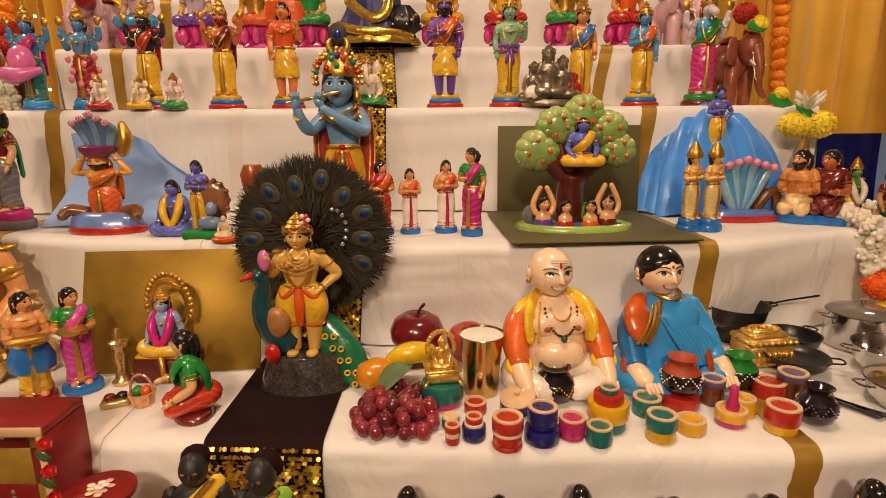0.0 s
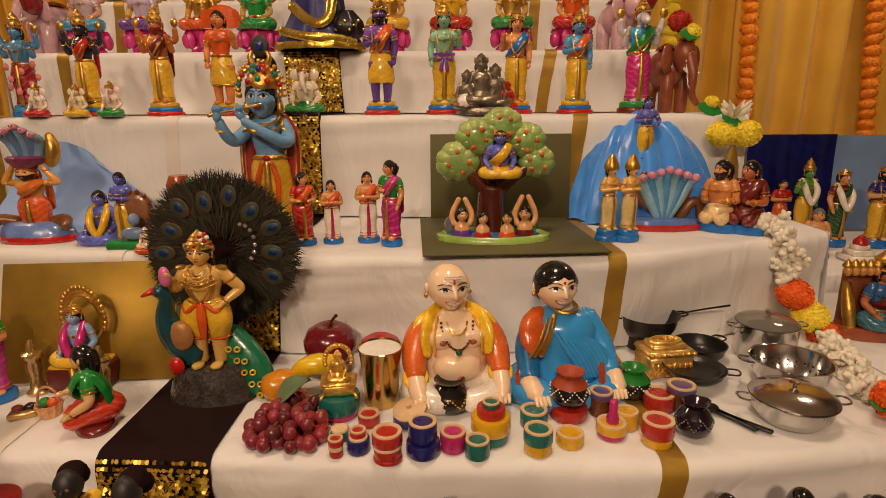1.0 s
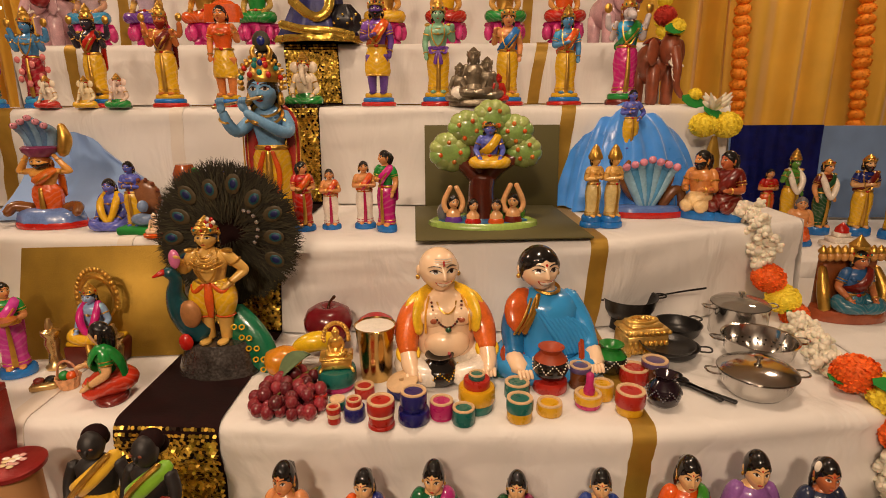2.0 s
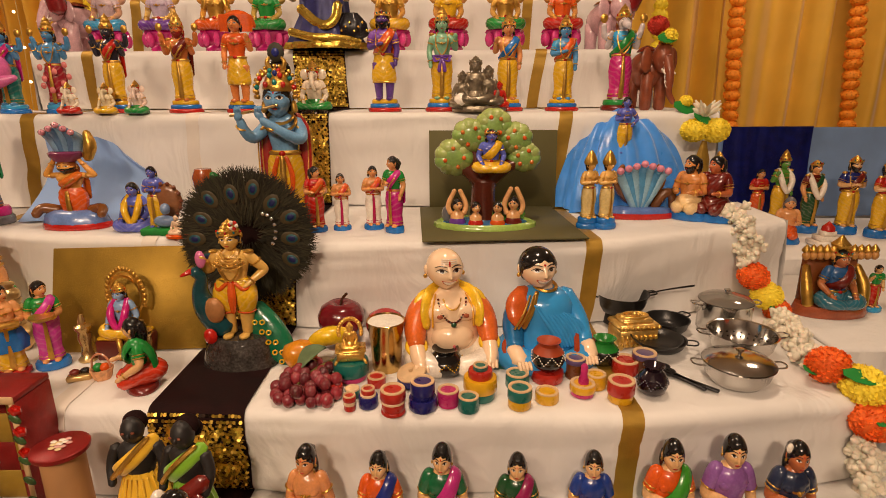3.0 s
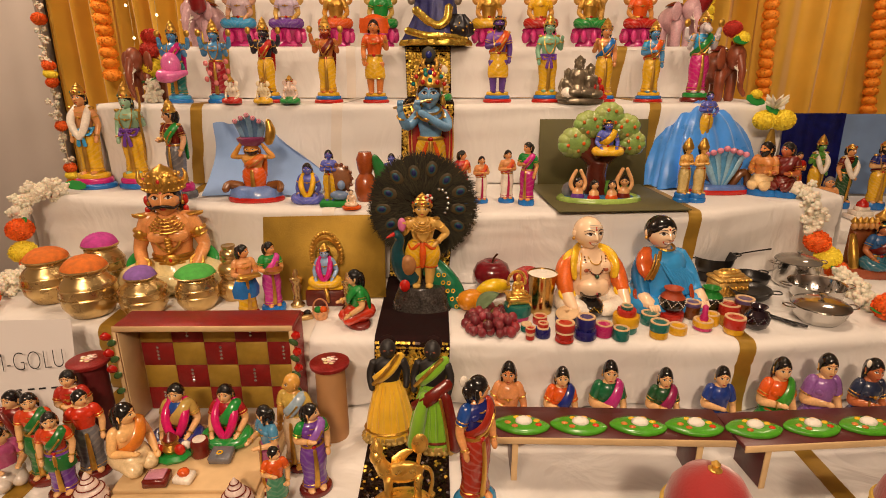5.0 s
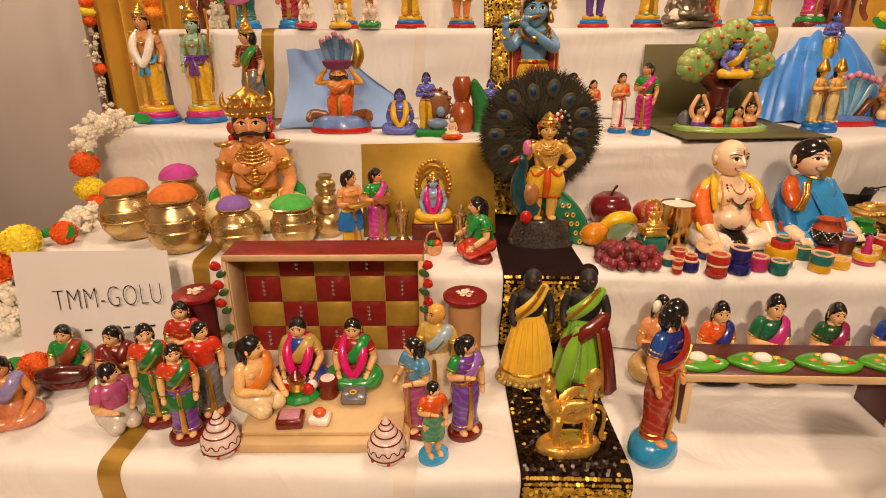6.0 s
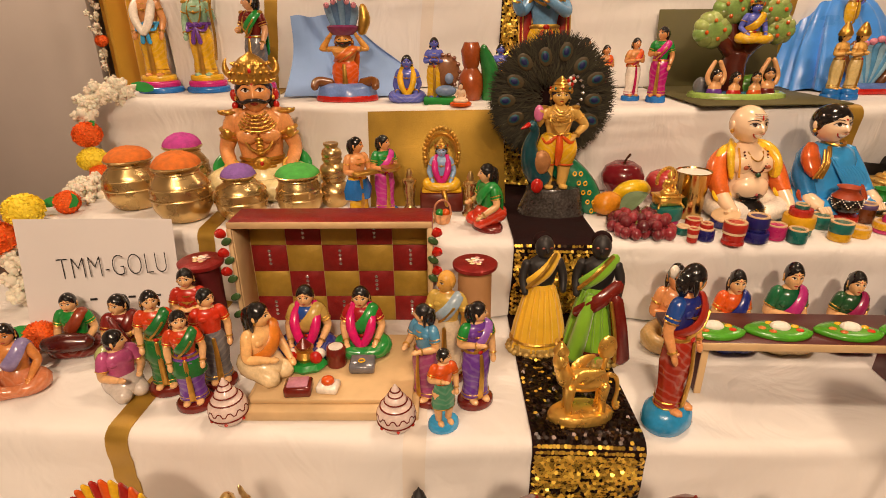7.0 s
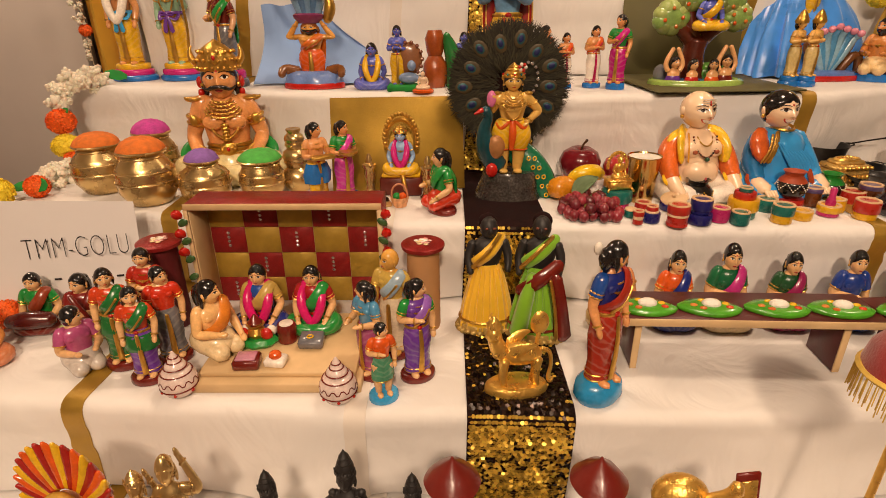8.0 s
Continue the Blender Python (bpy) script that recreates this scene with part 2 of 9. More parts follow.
    def mesh(self, name):
        me = bpy.data.meshes.new(name)
        me.from_pydata(self.v, [], self.f)
        for m in self.mats:
            me.materials.append(m)
        me.polygons.foreach_set("material_index", self.mi)
        me.polygons.foreach_set("use_smooth", [not f for f in self.flat])
        me.update()
        bm = bmesh.new()
        bm.from_mesh(me)
        bmesh.ops.recalc_face_normals(bm, faces=bm.faces)
        bm.to_mesh(me)
        bm.free()
        me.set_sharp_from_angle(angle=radians(50))
        return me

    def put(self, name, label, category, at, rz=0.0, group="", kind="", scale=1.0):
        ob = new(name, self.mesh(name))
        ob.matrix_basis = pose(*at, 0, 0, rz) @ Matrix.Scale(scale, 4)
        return tagged(ob, label, category, group, kind)


def part(name, clay, parent, label="", at=(0, 0, 0), turn=None):
    """One mesh under a thing or under a part."""
    ob = new(name, clay if isinstance(clay, bpy.types.Mesh) else clay.mesh(name))
    ob.parent = parent
    ob.matrix_basis = Matrix.Translation(at) @ (turn.to_4x4() if turn else Matrix())
    return tagged(ob, label)


def thing(name, label, category, at, rz=0.0, group="", kind=""):
    ob = new(name)
    ob.empty_display_size = 0.02
    ob.matrix_basis = pose(*at, 0, 0, rz)
    return tagged(ob, label, category, group, kind)


def rot(rx=0, ry=0, rz=0):
    return Euler([radians(a) for a in (rx, ry, rz)]).to_matrix()


def wob(x, y=0.0, z=0.0):
    return noise.noise((x, y, z))


# ---- the stepped stand ----
ZS = [0.40, 0.60, 0.772, 0.975, 1.235, 1.42, 1.62, 1.82]
EDGES = [
    ((-1.8, 0.03), (1.2, 0.0)),
    ((-1.7, 0.39), (-1.05, 0.345), (-0.5, 0.32), (0.1, 0.308), (0.6, 0.34), (1.05, 0.42)),
    ((-1.5, 0.84), (-0.98, 0.742), (-0.39, 0.672), (0.1, 0.655), (0.5, 0.645), (0.83, 0.69), (1.05, 0.74)),
    ((-1.5, 1.28), (-1.2, 1.2), (-0.73, 1.07), (-0.09, 1.0), (0.5, 1.0), (0.86, 1.12), (1.06, 1.2)),
    ((-1.3, 1.385), (1.0, 1.385)),
    ((-1.3, 1.72), (1.0, 1.72)),
    ((-1.3, 2.04), (1.0, 2.04)),
    ((-1.3, 2.36), (1.0, 2.36)),
]
ENDS = [(-1.75, 1.05), (-1.62, 1.0), (-1.42, 0.97), (-1.47, 1.03), (-1.27, 0.92), (-1.15, 0.85), (-1.1, 0.82), (-1.1, 0.82)]


def front(i, x):
    rows = EDGES[i]
    x = min(max(x, rows[0][0]), rows[-1][0])
    for (x0, y0), (x1, y1) in zip(rows, rows[1:]):
        if x <= x1:
            u = (x - x0) / (x1 - x0)
            return y0 + (y1 - y0) * (u * u * (3 - 2 * u) * 0.5 + u * 0.5)


def drape(i, x, s, lift=0.0):
    """A point of the cloth on step i: s from 0 (back of the tread) to 1 (edge) to 2 (foot of the riser)."""
    yf, z, r = front(i, x), ZS[i], 0.02
    yb = front(i + 1, x) + 0.06 if i < 7 else yf + 0.5
    zb = ZS[i - 1] if i else 0.0
    yf += 0.004 * wob(x * 5, i * 3.1)
    if s < 1:
        y = yb + (yf + r - yb) * s
        return Vector((x, y, z + 0.0015 * wob(x * 9, y * 9, i) + lift))
    v = s - 1
    if v < 0.12:
        a = v / 0.12 * math.pi / 2
        n = Vector((0, -math.sin(a), math.cos(a)))
        return Vector((x, yf + r, z - r)) + n * (r + lift)
    w = (v - 0.12) / 0.88
    fold = 0.013 * w * math.sin(x * 15 + i * 2.3 + 2.5 * wob(x * 2.2, i)) + 0.016 * w * wob(x * 4.5 + w * 1.2, i * 5.0, w * 0.9) + 0.007 * wob(x * 3 + w * 5, i + 9.0, w * 3)
    fold += 0.02 * w * (1 - w) * (1 if i in (2, 3) else 0.3) * wob(x * 2.6 - w * 2.0, i * 7.0)
    return Vector((x, yf - lift + fold + 0.012 * w, z - r - (z - r - zb - 0.004) * w))


SROW = [0, 0.2, 0.4, 0.55, 0.7, 0.82, 0.92, 1, 1.03, 1.06, 1.09, 1.12, 1.18, 1.25, 1.33, 1.42, 1.5, 1.6, 1.7, 1.8, 1.9, 1.96, 2.0]


def band(i, xfun, width, lift, m, rows=SROW, cols=2):
    """A strip that lies on the cloth of step i, at xfun(s)."""
    c = Clay()
    out = []
    for s in rows:
        cx = xfun(s)
        top = [tuple(drape(i, cx + width * (j / cols - 0.5), s, lift)) for j in range(cols + 1)]
        low = [tuple(drape(i, cx + width * (j / cols - 0.5), s, lift - 0.0015)) for j in range(cols, -1, -1)]
        out.append(top + low)
    return c.rings(out, m)


for i in range(8):
    xl, xr = ENDS[i]
    c = Clay()
    xs = [xl + (xr - xl) * j / 170 for j in range(171)]
    c.rings([[tuple(drape(i, x, s)) for x in xs] for s in SROW], CLOTH, closed=False)
    # the cloth that hangs down at both ends
    for xe, sg in ((xl, -1), (xr, 1)):
        yb, yf = front(min(i + 1, 7), xe) + (0.06 if i < 7 else 0.5), front(i, xe) + 0.004
        rows = []
        for u in range(10):
            z = ZS[i] * (1 - u / 9) + 0.001
            rows.append([(xe + sg * (0.002 + 0.03 * math.sqrt(u / 9) + 0.012 * (u / 9) * math.sin(j * 1.1 + i)), yf + (yb - yf) * j / 14, z) for j in range(15)])
        c.rings(rows, CLOTH, closed=False)
    step = c.put("step_%d" % (i + 1), "white cotton cloth draped over a display step", "step", (0, 0, 0), kind="structure")
    for k, (x0, wd, m) in enumerate(((0.495, 0.036, ZARI), (-0.955, 0.036, ZARI), (-0.50, 0.034, CREAM))):
        if i == 1 and k == 0:
            x0 = 0.54
        ph = i * 1.7 + k
        part("woven_stripe", band(i, lambda s: x0 + 0.012 * math.sin(ph + s * 1.4) - (0.02 * (s - 1) if s > 1 else 0), wd, 0.0022, m), step, "gold woven border stripe" if k < 2 else "pale cream woven stripe")
    for xe, sg in ((xr, 1),) if i in (2, 3) else ():
        yf = front(i, xe)
        o = Clay()
        rows = [[(xe + 0.006 + 0.036 * math.sqrt(u / 9) + 0.012 * (u / 9) * math.sin(j * 1.1 + i), yf + 0.05 + 0.07 * j / 3 - 0.04 * u / 9, ZS[i] * (1 - u / 9 * 0.8)) for j in range(4)] for u in range(10)]
        o.rings(rows, ZARI, closed=False)
        part("woven_stripe", o, step, "gold woven border stripe")

# ---- sequinned runner down the middle ----
RUNX = [-0.257, -0.255, -0.25, -0.232, -0.222, -0.226, -0.22, -0.22]
runner = thing("sequin_runner", "black and gold sequinned table runner laid down the steps", "runner", (0, 0, 0))
for i in range(0, 6):
    part("runner_cloth", band(i, lambda s: RUNX[i] + (RUNX[i - 1] - RUNX[i]) * max(0, s - 1.1) if i else RUNX[i], 0.166, 0.0042, VELVET, cols=8), runner, "black velvet backing")
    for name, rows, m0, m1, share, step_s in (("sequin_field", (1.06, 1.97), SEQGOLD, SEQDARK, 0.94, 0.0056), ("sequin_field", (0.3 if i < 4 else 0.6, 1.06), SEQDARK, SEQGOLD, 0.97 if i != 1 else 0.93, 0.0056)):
        if i == 2 and rows[0] < 1:
            continue
        c = Clay()
        length = (ZS[i] - (ZS[i - 1] if i else 0)) if rows[0] > 1 else (front(i + 1, -0.25) - front(i, -0.25)) * 0.8
        nr, nc = int(length / step_s), 29
        for a in range(nr):
            s = rows[0] + (rows[1] - rows[0]) * (a + 0.5) / nr
            cx = RUNX[i] + ((RUNX[i - 1] - RUNX[i]) * max(0, s - 1.1) if i else 0)
            for b in range(nc):
                x = cx + 0.163 * ((b + 0.5 + 0.5 * (a % 2)) / (nc + 0.5) - 0.5)
                p = drape(i, x, s, 0.006)
                q = drape(i, x, s + 0.01, 0.006) - p
                t1, up = Vector((1, 0, 0)), q.normalized()
                nrm = t1.cross(up)
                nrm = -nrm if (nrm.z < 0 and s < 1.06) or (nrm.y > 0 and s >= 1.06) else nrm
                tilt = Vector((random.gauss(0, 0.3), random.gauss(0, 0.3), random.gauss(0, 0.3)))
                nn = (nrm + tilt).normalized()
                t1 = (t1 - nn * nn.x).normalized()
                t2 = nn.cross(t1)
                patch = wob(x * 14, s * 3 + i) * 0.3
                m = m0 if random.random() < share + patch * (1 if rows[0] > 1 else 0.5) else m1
                rad = 0.0036
                c.add([tuple(p + nn * 0.0008 + (t1 * math.cos(h) + t2 * math.sin(h)) * rad) for h in (0, 1.047, 2.094, 3.142, 4.189, 5.236)], [(0, 1, 2, 3, 4, 5)], m, True)
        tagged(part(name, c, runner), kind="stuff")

# ---- the hall ----
floor = Clay().box((0.5, 0, -0.05), (9.0, 9.0, 0.1), CARPET).put("floor", "brown carpet floor of a hall", "floor", (0, 0, 0), kind="structure")
Clay().box((0.5, 0, 3.05), (9.0, 9.0, 0.1), CEILPAINT).put("ceiling", "plain white hall ceiling", "ceiling", (0, 0, 0), kind="structure")
Clay().box((0.5, 3.6, 1.5), (9.0, 0.1, 3.0), WALLPAINT).put("wall_north", "plain beige painted wall", "wall", (0, 0, 0), kind="structure")
Clay().box((0.5, -4.4, 1.5), (9.0, 0.1, 3.0), WALLPAINT).put("wall_south", "plain beige painted wall", "wall", (0, 0, 0), kind="structure")
Clay().box((-3.95, 0, 1.5), (0.1, 8.7, 3.0), WALLPAINT).put("wall_west", "plain beige painted wall", "wall", (0, 0, 0), kind="structure")
Clay().box((4.95, 0, 1.5), (0.1, 8.7, 3.0), WALLPAINT).put("wall_east", "plain beige painted wall", "wall", (0, 0, 0), kind="structure")
pw = Clay().box((-3.05, 2.62, 1.5), (1.7, 0.08, 3.0), WALLPAINT)
pw.put("wall_partition", "plain grey-beige wall panel with fine joints", "wall", (0, 0, 0), kind="structure")


def curtain(x0, x1, y, folds, label):
    n = folds * 12
    rows = []
    for u in range(8):
        z = 0.02 + 2.9 * u / 7
        rows.append([(x0 + (x1 - x0) * j / n + 0.02 * wob(j * 0.2, u * 0.3), y + 0.075 * math.sin(j * 2 * math.pi / 12 + 2.6 * wob(j * 0.05, y)) * (0.6 + 0.6 * wob(j * 0.03, y + 3)) + 0.03 * wob(j * 0.11, u * 0.2) - 0.01, z) for j in range(n + 1)])
    back = [[(p[0], p[1] + 0.004, p[2]) for p in r] for r in rows]
    c = Clay().rings(rows, CURTAIN, closed=False)
    c.rings(back, CURTAIN, closed=False)
    return c.put("curtain", label, "curtain", (0, 0, 0), kind="structure")


curtain(-2.05, -1.2, 2.45, 9, "mustard yellow cloth curtain hanging in folds")
curtain(-1.3, 3.9, 3.2, 27, "mustard yellow cloth curtain hanging in long folds")


# ---- clay dolls: each is one painted mesh ----
def face_form(x, y, z):
    """Shapes a unit head: jaw, chin, cheeks, brow, nose and lips; the face looks along -y."""
    g = lambda q, w: math.exp(-(q / w) ** 2)
    if z < 0:
        x *= 1 - 0.30 * (-z / 1.1) ** 1.6
    front = max(0.0, -y)
    push = 0.10 * g(x, 0.26) * g(z + 0.92, 0.2) + 0.05 * g(abs(x) - 0.42, 0.22) * g(z + 0.28, 0.28)
    push -= 0.09 * g(abs(x) - 0.34, 0.19) * g(z - 0.12, 0.14)
    push += 0.05 * g(x, 0.24) * g(z + 0.55, 0.12) - 0.03 * g(x, 0.2) * g(z + 0.68, 0.07)
    if -0.42 < z < 0.36:
        ramp = (0.36 - z) / 0.58 if z > -0.22 else max(0.0, 1 - (-0.22 - z) / 0.12)
        push += 0.25 * ramp * g(x, 0.085 + 0.06 * max(0.0, ramp))
    return Vector((x, y - push * min(1.0, front * 2.2), z))


def shell(form, share, nseg, nrow):
    """Rings of a head-like surface; share(azimuth, z) scales each point."""
    out = []
    for i in range(nrow + 1):
        b = -math.pi / 2 + math.pi * i / nrow
        cb, sb = max(0.02, math.cos(b)), math.sin(b)
        ring = []
        for j in range(nseg):
            t = 2 * j / nseg - 1
            a = math.pi * math.copysign(abs(t) ** 1.5, t)
            k = share(abs(a), sb)
            ring.append(form(0.84 * cb * math.sin(a), -0.93 * cb * math.cos(a), 1.1 * sb) * k)
        out.append(ring)
    return out


def hairline(a, z, part=True):
    low = 0.52 - 0.10 * min(1, a / 0.5) * (1 if part else 0)
    if a > 0.5:
        low -= (min(a, 1.25) - 0.5) / 0.75 * 0.5
    if a > 1.25:
        low -= min(1.0, (a - 1.25) / 0.5) * 0.65
    return min(1.0, max(0.0, (z - low) / 0.10 + 0.5))


LIP, LIPDARK = paint("c8483c"), paint("7a2a20")


def head(c, at, r, skin, hair=BLACK, long=0.0, bun=False, crown=None, side=0.0, bald=False, beard=None, ears=True, face=True, smile=False, bindi=True, eye=1.0):
    """A painted head of radius r; side turns the face, in degrees."""
    x, y, z = at
    R = rot(0, 0, side)
    A = lambda dx, dy, dz: tuple(Vector(at) + R @ Vector((dx * r, dy * r, dz * r)))
    fine = r > 0.014
    put = lambda rings: [[A(*p) for p in q] for q in rings]
    c.rings(put(shell(face_form, lambda a, q: 1.0, 32 if fine else 22, 30 if fine else 18)), skin)
    plain = lambda px, py, pz: Vector((px * (1 - 0.2 * max(0, -pz)), py, pz))
    if not bald:
        c.rings(put(shell(plain, lambda a, q: 0.9 + 0.17 * hairline(a, q), 28 if fine else 20, 18 if fine else 12)), hair)
        if long:
            c.tube([A(0, 0.6, 0.4), A(0, 0.86, -0.4), A(0, 0.72, -0.9 - long)], [r * 0.6, r * 0.6, r * 0.3], hair)
            for s in (-1, 1):
                c.tube([A(s * 0.66, 0.3, 0.2), A(s * 0.8, 0.32, -0.5), A(s * 0.8, 0.3, -0.8 - long * 0.5)], [r * 0.24, r * 0.24, r * 0.1], hair, 8)
        if bun:
            c.ball(A(0, 1.02, -0.1), (r * 0.5, r * 0.42, r * 0.5), hair, 12, 8)

    def skin_at(px, pz, lift):
        py = -0.93 * math.sqrt(max(0.02, 1 - (px / 0.84) ** 2 - (pz / 1.1) ** 2))
        p = face_form(px, py, pz)
        return A(p.x * (1 + lift * 0.4), p.y - lift, p.z)

    def patch(cx, cz, outline, lift, m):
        rows = [[skin_at(cx + ox * k, cz + oz * k, lift * q) for ox, oz in outline] for k, q in ((1.04, -0.6), (1.0, 0.8), (0.6, 1.0), (0.05, 1.1))]
        c.rings(rows, m, caps=False)

    oval = lambda w, h, cut=0.0: [(w * math.cos(2 * math.pi * k / 14), h * math.sin(2 * math.pi * k / 14) * (1 - cut * abs(math.cos(2 * math.pi * k / 14)))) for k in range(14)]
    if face:
        for s in (-1, 1):
            ex = s * 0.335
            patch(ex, 0.11, oval(0.19 * eye, 0.105 * eye, 0.45), 0.022, WHITE)
            patch(ex + 0.01, 0.115, oval(0.078 * eye, 0.088 * eye), 0.034, EYE)
            c.tube([skin_at(ex + d * 0.19 * eye, 0.11 + h * eye, 0.03) for d, h in ((-1.1, 0.0), (-0.5, 0.085), (0.0, 0.112), (0.5, 0.085), (1.15, 0.012))], [r * q for q in (0.012, 0.026, 0.03, 0.026, 0.012)], EYE, 5, smooth=1)
            c.tube([skin_at(s * d, h, 0.02) for d, h in ((0.10, 0.33), (0.28, 0.40), (0.46, 0.385), (0.60, 0.29))], [r * q for q in (0.02, 0.034, 0.03, 0.012)], EYE, 5, smooth=1)
        if smile:
            patch(0, -0.47, [(0.36 * math.cos(q), 0.02 + 0.24 * math.sin(q) * (1 if math.sin(q) < 0 else -0.15) + 0.07 * math.cos(q) ** 2) for q in (2 * math.pi * k / 18 for k in range(18))], 0.05, LIP)
            patch(0, -0.475, [(0.31 * math.cos(q), 0.014 + 0.2 * math.sin(q) * (1 if math.sin(q) < 0 else -0.1) + 0.055 * math.cos(q) ** 2) for q in (2 * math.pi * k / 18 for k in range(18))], 0.1, WHITE)
        else:
            patch(0, -0.54, oval(0.2, 0.085, 0.4), 0.035, LIP)
            c.tube([skin_at(d, -0.535 + 0.03 * abs(d) / 0.18, 0.034) for d in (-0.18, -0.06, 0.06, 0.18)], r * 0.014, LIPDARK, 5, smooth=1)
        if bindi and not bald and not beard:
            patch(0, 0.40, oval(0.05, 0.06), 0.03, RED)
    if ears:
        for s in (-1, 1):
            c.ball(A(s * 0.84, 0.08, -0.02), (r * 0.09, r * 0.17, r * 0.26), skin, 8, 6, R)
            c.ball(A(s * 0.88, 0.0, -0.34), (r * 0.1, r * 0.1, r * 0.13), GOLD, 8, 6)
    if beard:
        jaw = lambda px, py, pz: face_form(px, py, pz) + Vector((0, -0.08, -0.22)) * max(0.0, -pz - 0.45)
        grow = lambda a, q: 0.92 + 0.17 * min(1, max(0, (-0.42 + 0.28 * min(1, a / 0.9) - q) / 0.12 + 0.5)) * (1 if a < 1.5 else 0)
        c.rings(put(shell(jaw, grow, 28 if fine else 20, 18 if fine else 12)), beard)
        if face:
            patch(0, -0.54, oval(0.16, 0.06, 0.4), 0.13, LIP)
        c.tube([A(-0.44, -0.78, -0.46), A(-0.2, -0.97, -0.36), A(0, -1.02, -0.34), A(0.2, -0.97, -0.36), A(0.44, -0.78, -0.46)], [r * 0.03, r * 0.08, r * 0.07, r * 0.08, r * 0.03], beard, 6)
    if crown:
        h = crown
        c.lathe((x, y + r * 0.08, z + r * 0.46), [(r * 0.96, 0), (r * 1.02, r * 0.1), (r * 0.96, r * 0.24), (r * 0.86, r * 0.28), (r * 0.9, h * 0.3), (r * 0.68, h * 0.45), (r * 0.73, h * 0.52), (r * 0.5, h * 0.68), (r * 0.53, h * 0.74), (r * 0.25, h * 0.9), (r * 0.2, h * 0.93), (r * 0.05, h * 1.06)], GOLD, seg=21, k=7, amp=0.03)
        for k in range(9):
            a = math.pi * (k - 4) / 9 + radians(side)
            c.ball((x + r * 0.99 * math.sin(a), y + r * 0.08 - r * 0.99 * math.cos(a), z + r * (0.72 + 0.10 * (k % 2 == 0))), (r * 0.1, r * 0.1, r * 0.15), (RED, GOLD, paint("157a74"), GOLD)[k % 4], 6, 5)
        for s in (-1, 1):
            c.ball(A(s * 0.95, 0.05, 0.42), (r * 0.16, r * 0.1, r * 0.3), GOLD, 8, 6, R)


def arms(c, u, z0, style, skin, sleeve, sh=0.112, gold=True):
    """Two arms for a body of height u standing at z0."""
    P = lambda dx, dy, dz: (dx * u, dy * u, z0 + dz * u)
    for s in (-1, 1) if style != "none" else ():
        top = P(s * sh, 0, 0.755)
        st = style if isinstance(style, str) else style[0 if s < 0 else 1]
        if st == "down":
            elb, hand = P(s * 0.16, 0.012, 0.59), P(s * 0.145, -0.055, 0.44)
        elif st == "fold":
            elb, hand = P(s * 0.165, 0.0, 0.6), P(s * 0.03, -0.135, 0.63)
        elif st == "bless":
            elb, hand = P(s * 0.175, -0.01, 0.61), P(s * 0.17, -0.11, 0.74)
        elif st == "hip":
            elb, hand = P(s * 0.225, 0.03, 0.61), P(s * 0.12, -0.05, 0.51)
        elif st == "hold":
            elb, hand = P(s * 0.16, -0.02, 0.59), P(s * 0.08, -0.18, 0.6)
        elif st == "up":
            elb, hand = P(s * 0.23, 0.02, 0.74), P(s * 0.13, 0.0, 0.98)
        elif st == "lap":
            elb, hand = P(s * 0.175, 0.0, 0.59), P(s * 0.125, -0.16, 0.49)
        else:
            elb, hand = P(s * 0.2, 0, 0.66), P(s * 0.24, -0.03, 0.84)
        T, E, H = Vector(top), Vector(elb), Vector(hand)
        mid = T.lerp(E, 0.62)
        inner = P(s * sh * 0.72, 0, 0.772)
        c.tube([inner, T, mid, E, E.lerp(H, 0.35), H], [0.036 * u, 0.047 * u, 0.042 * u, 0.035 * u, 0.036 * u, 0.022 * u], skin, 10)
        if sleeve is not skin:
            c.tube([inner, T, mid], [0.042 * u, 0.054 * u, 0.05 * u], sleeve, 10)
            c.ring(mid, 0.047 * u, 0.007 * u, GOLD, turn=(E - T).normalized().to_track_quat("Z", "Y").to_matrix(), seg=12, n=5)
        d = (H - E).normalized().to_track_quat("Z", "Y").to_matrix()
        c.ball(H + (H - E).normalized() * 0.022 * u, (0.028 * u, 0.021 * u, 0.042 * u), skin, 10, 7, d)
        c.tube([H, H + Vector((-s * 0.02 * u, -0.02 * u, 0.022 * u))], [0.011 * u, 0.008 * u], skin, 6)
        if gold:
            c.ring(E.lerp(H, 0.82), 0.029 * u, 0.008 * u, GOLD, turn=d, seg=12, n=5)
            c.ring(T.lerp(E, 0.45), 0.046 * u, 0.008 * u, GOLD, turn=(E - T).normalized().to_track_quat("Z", "Y").to_matrix(), seg=12, n=5)


DRAPES = {}


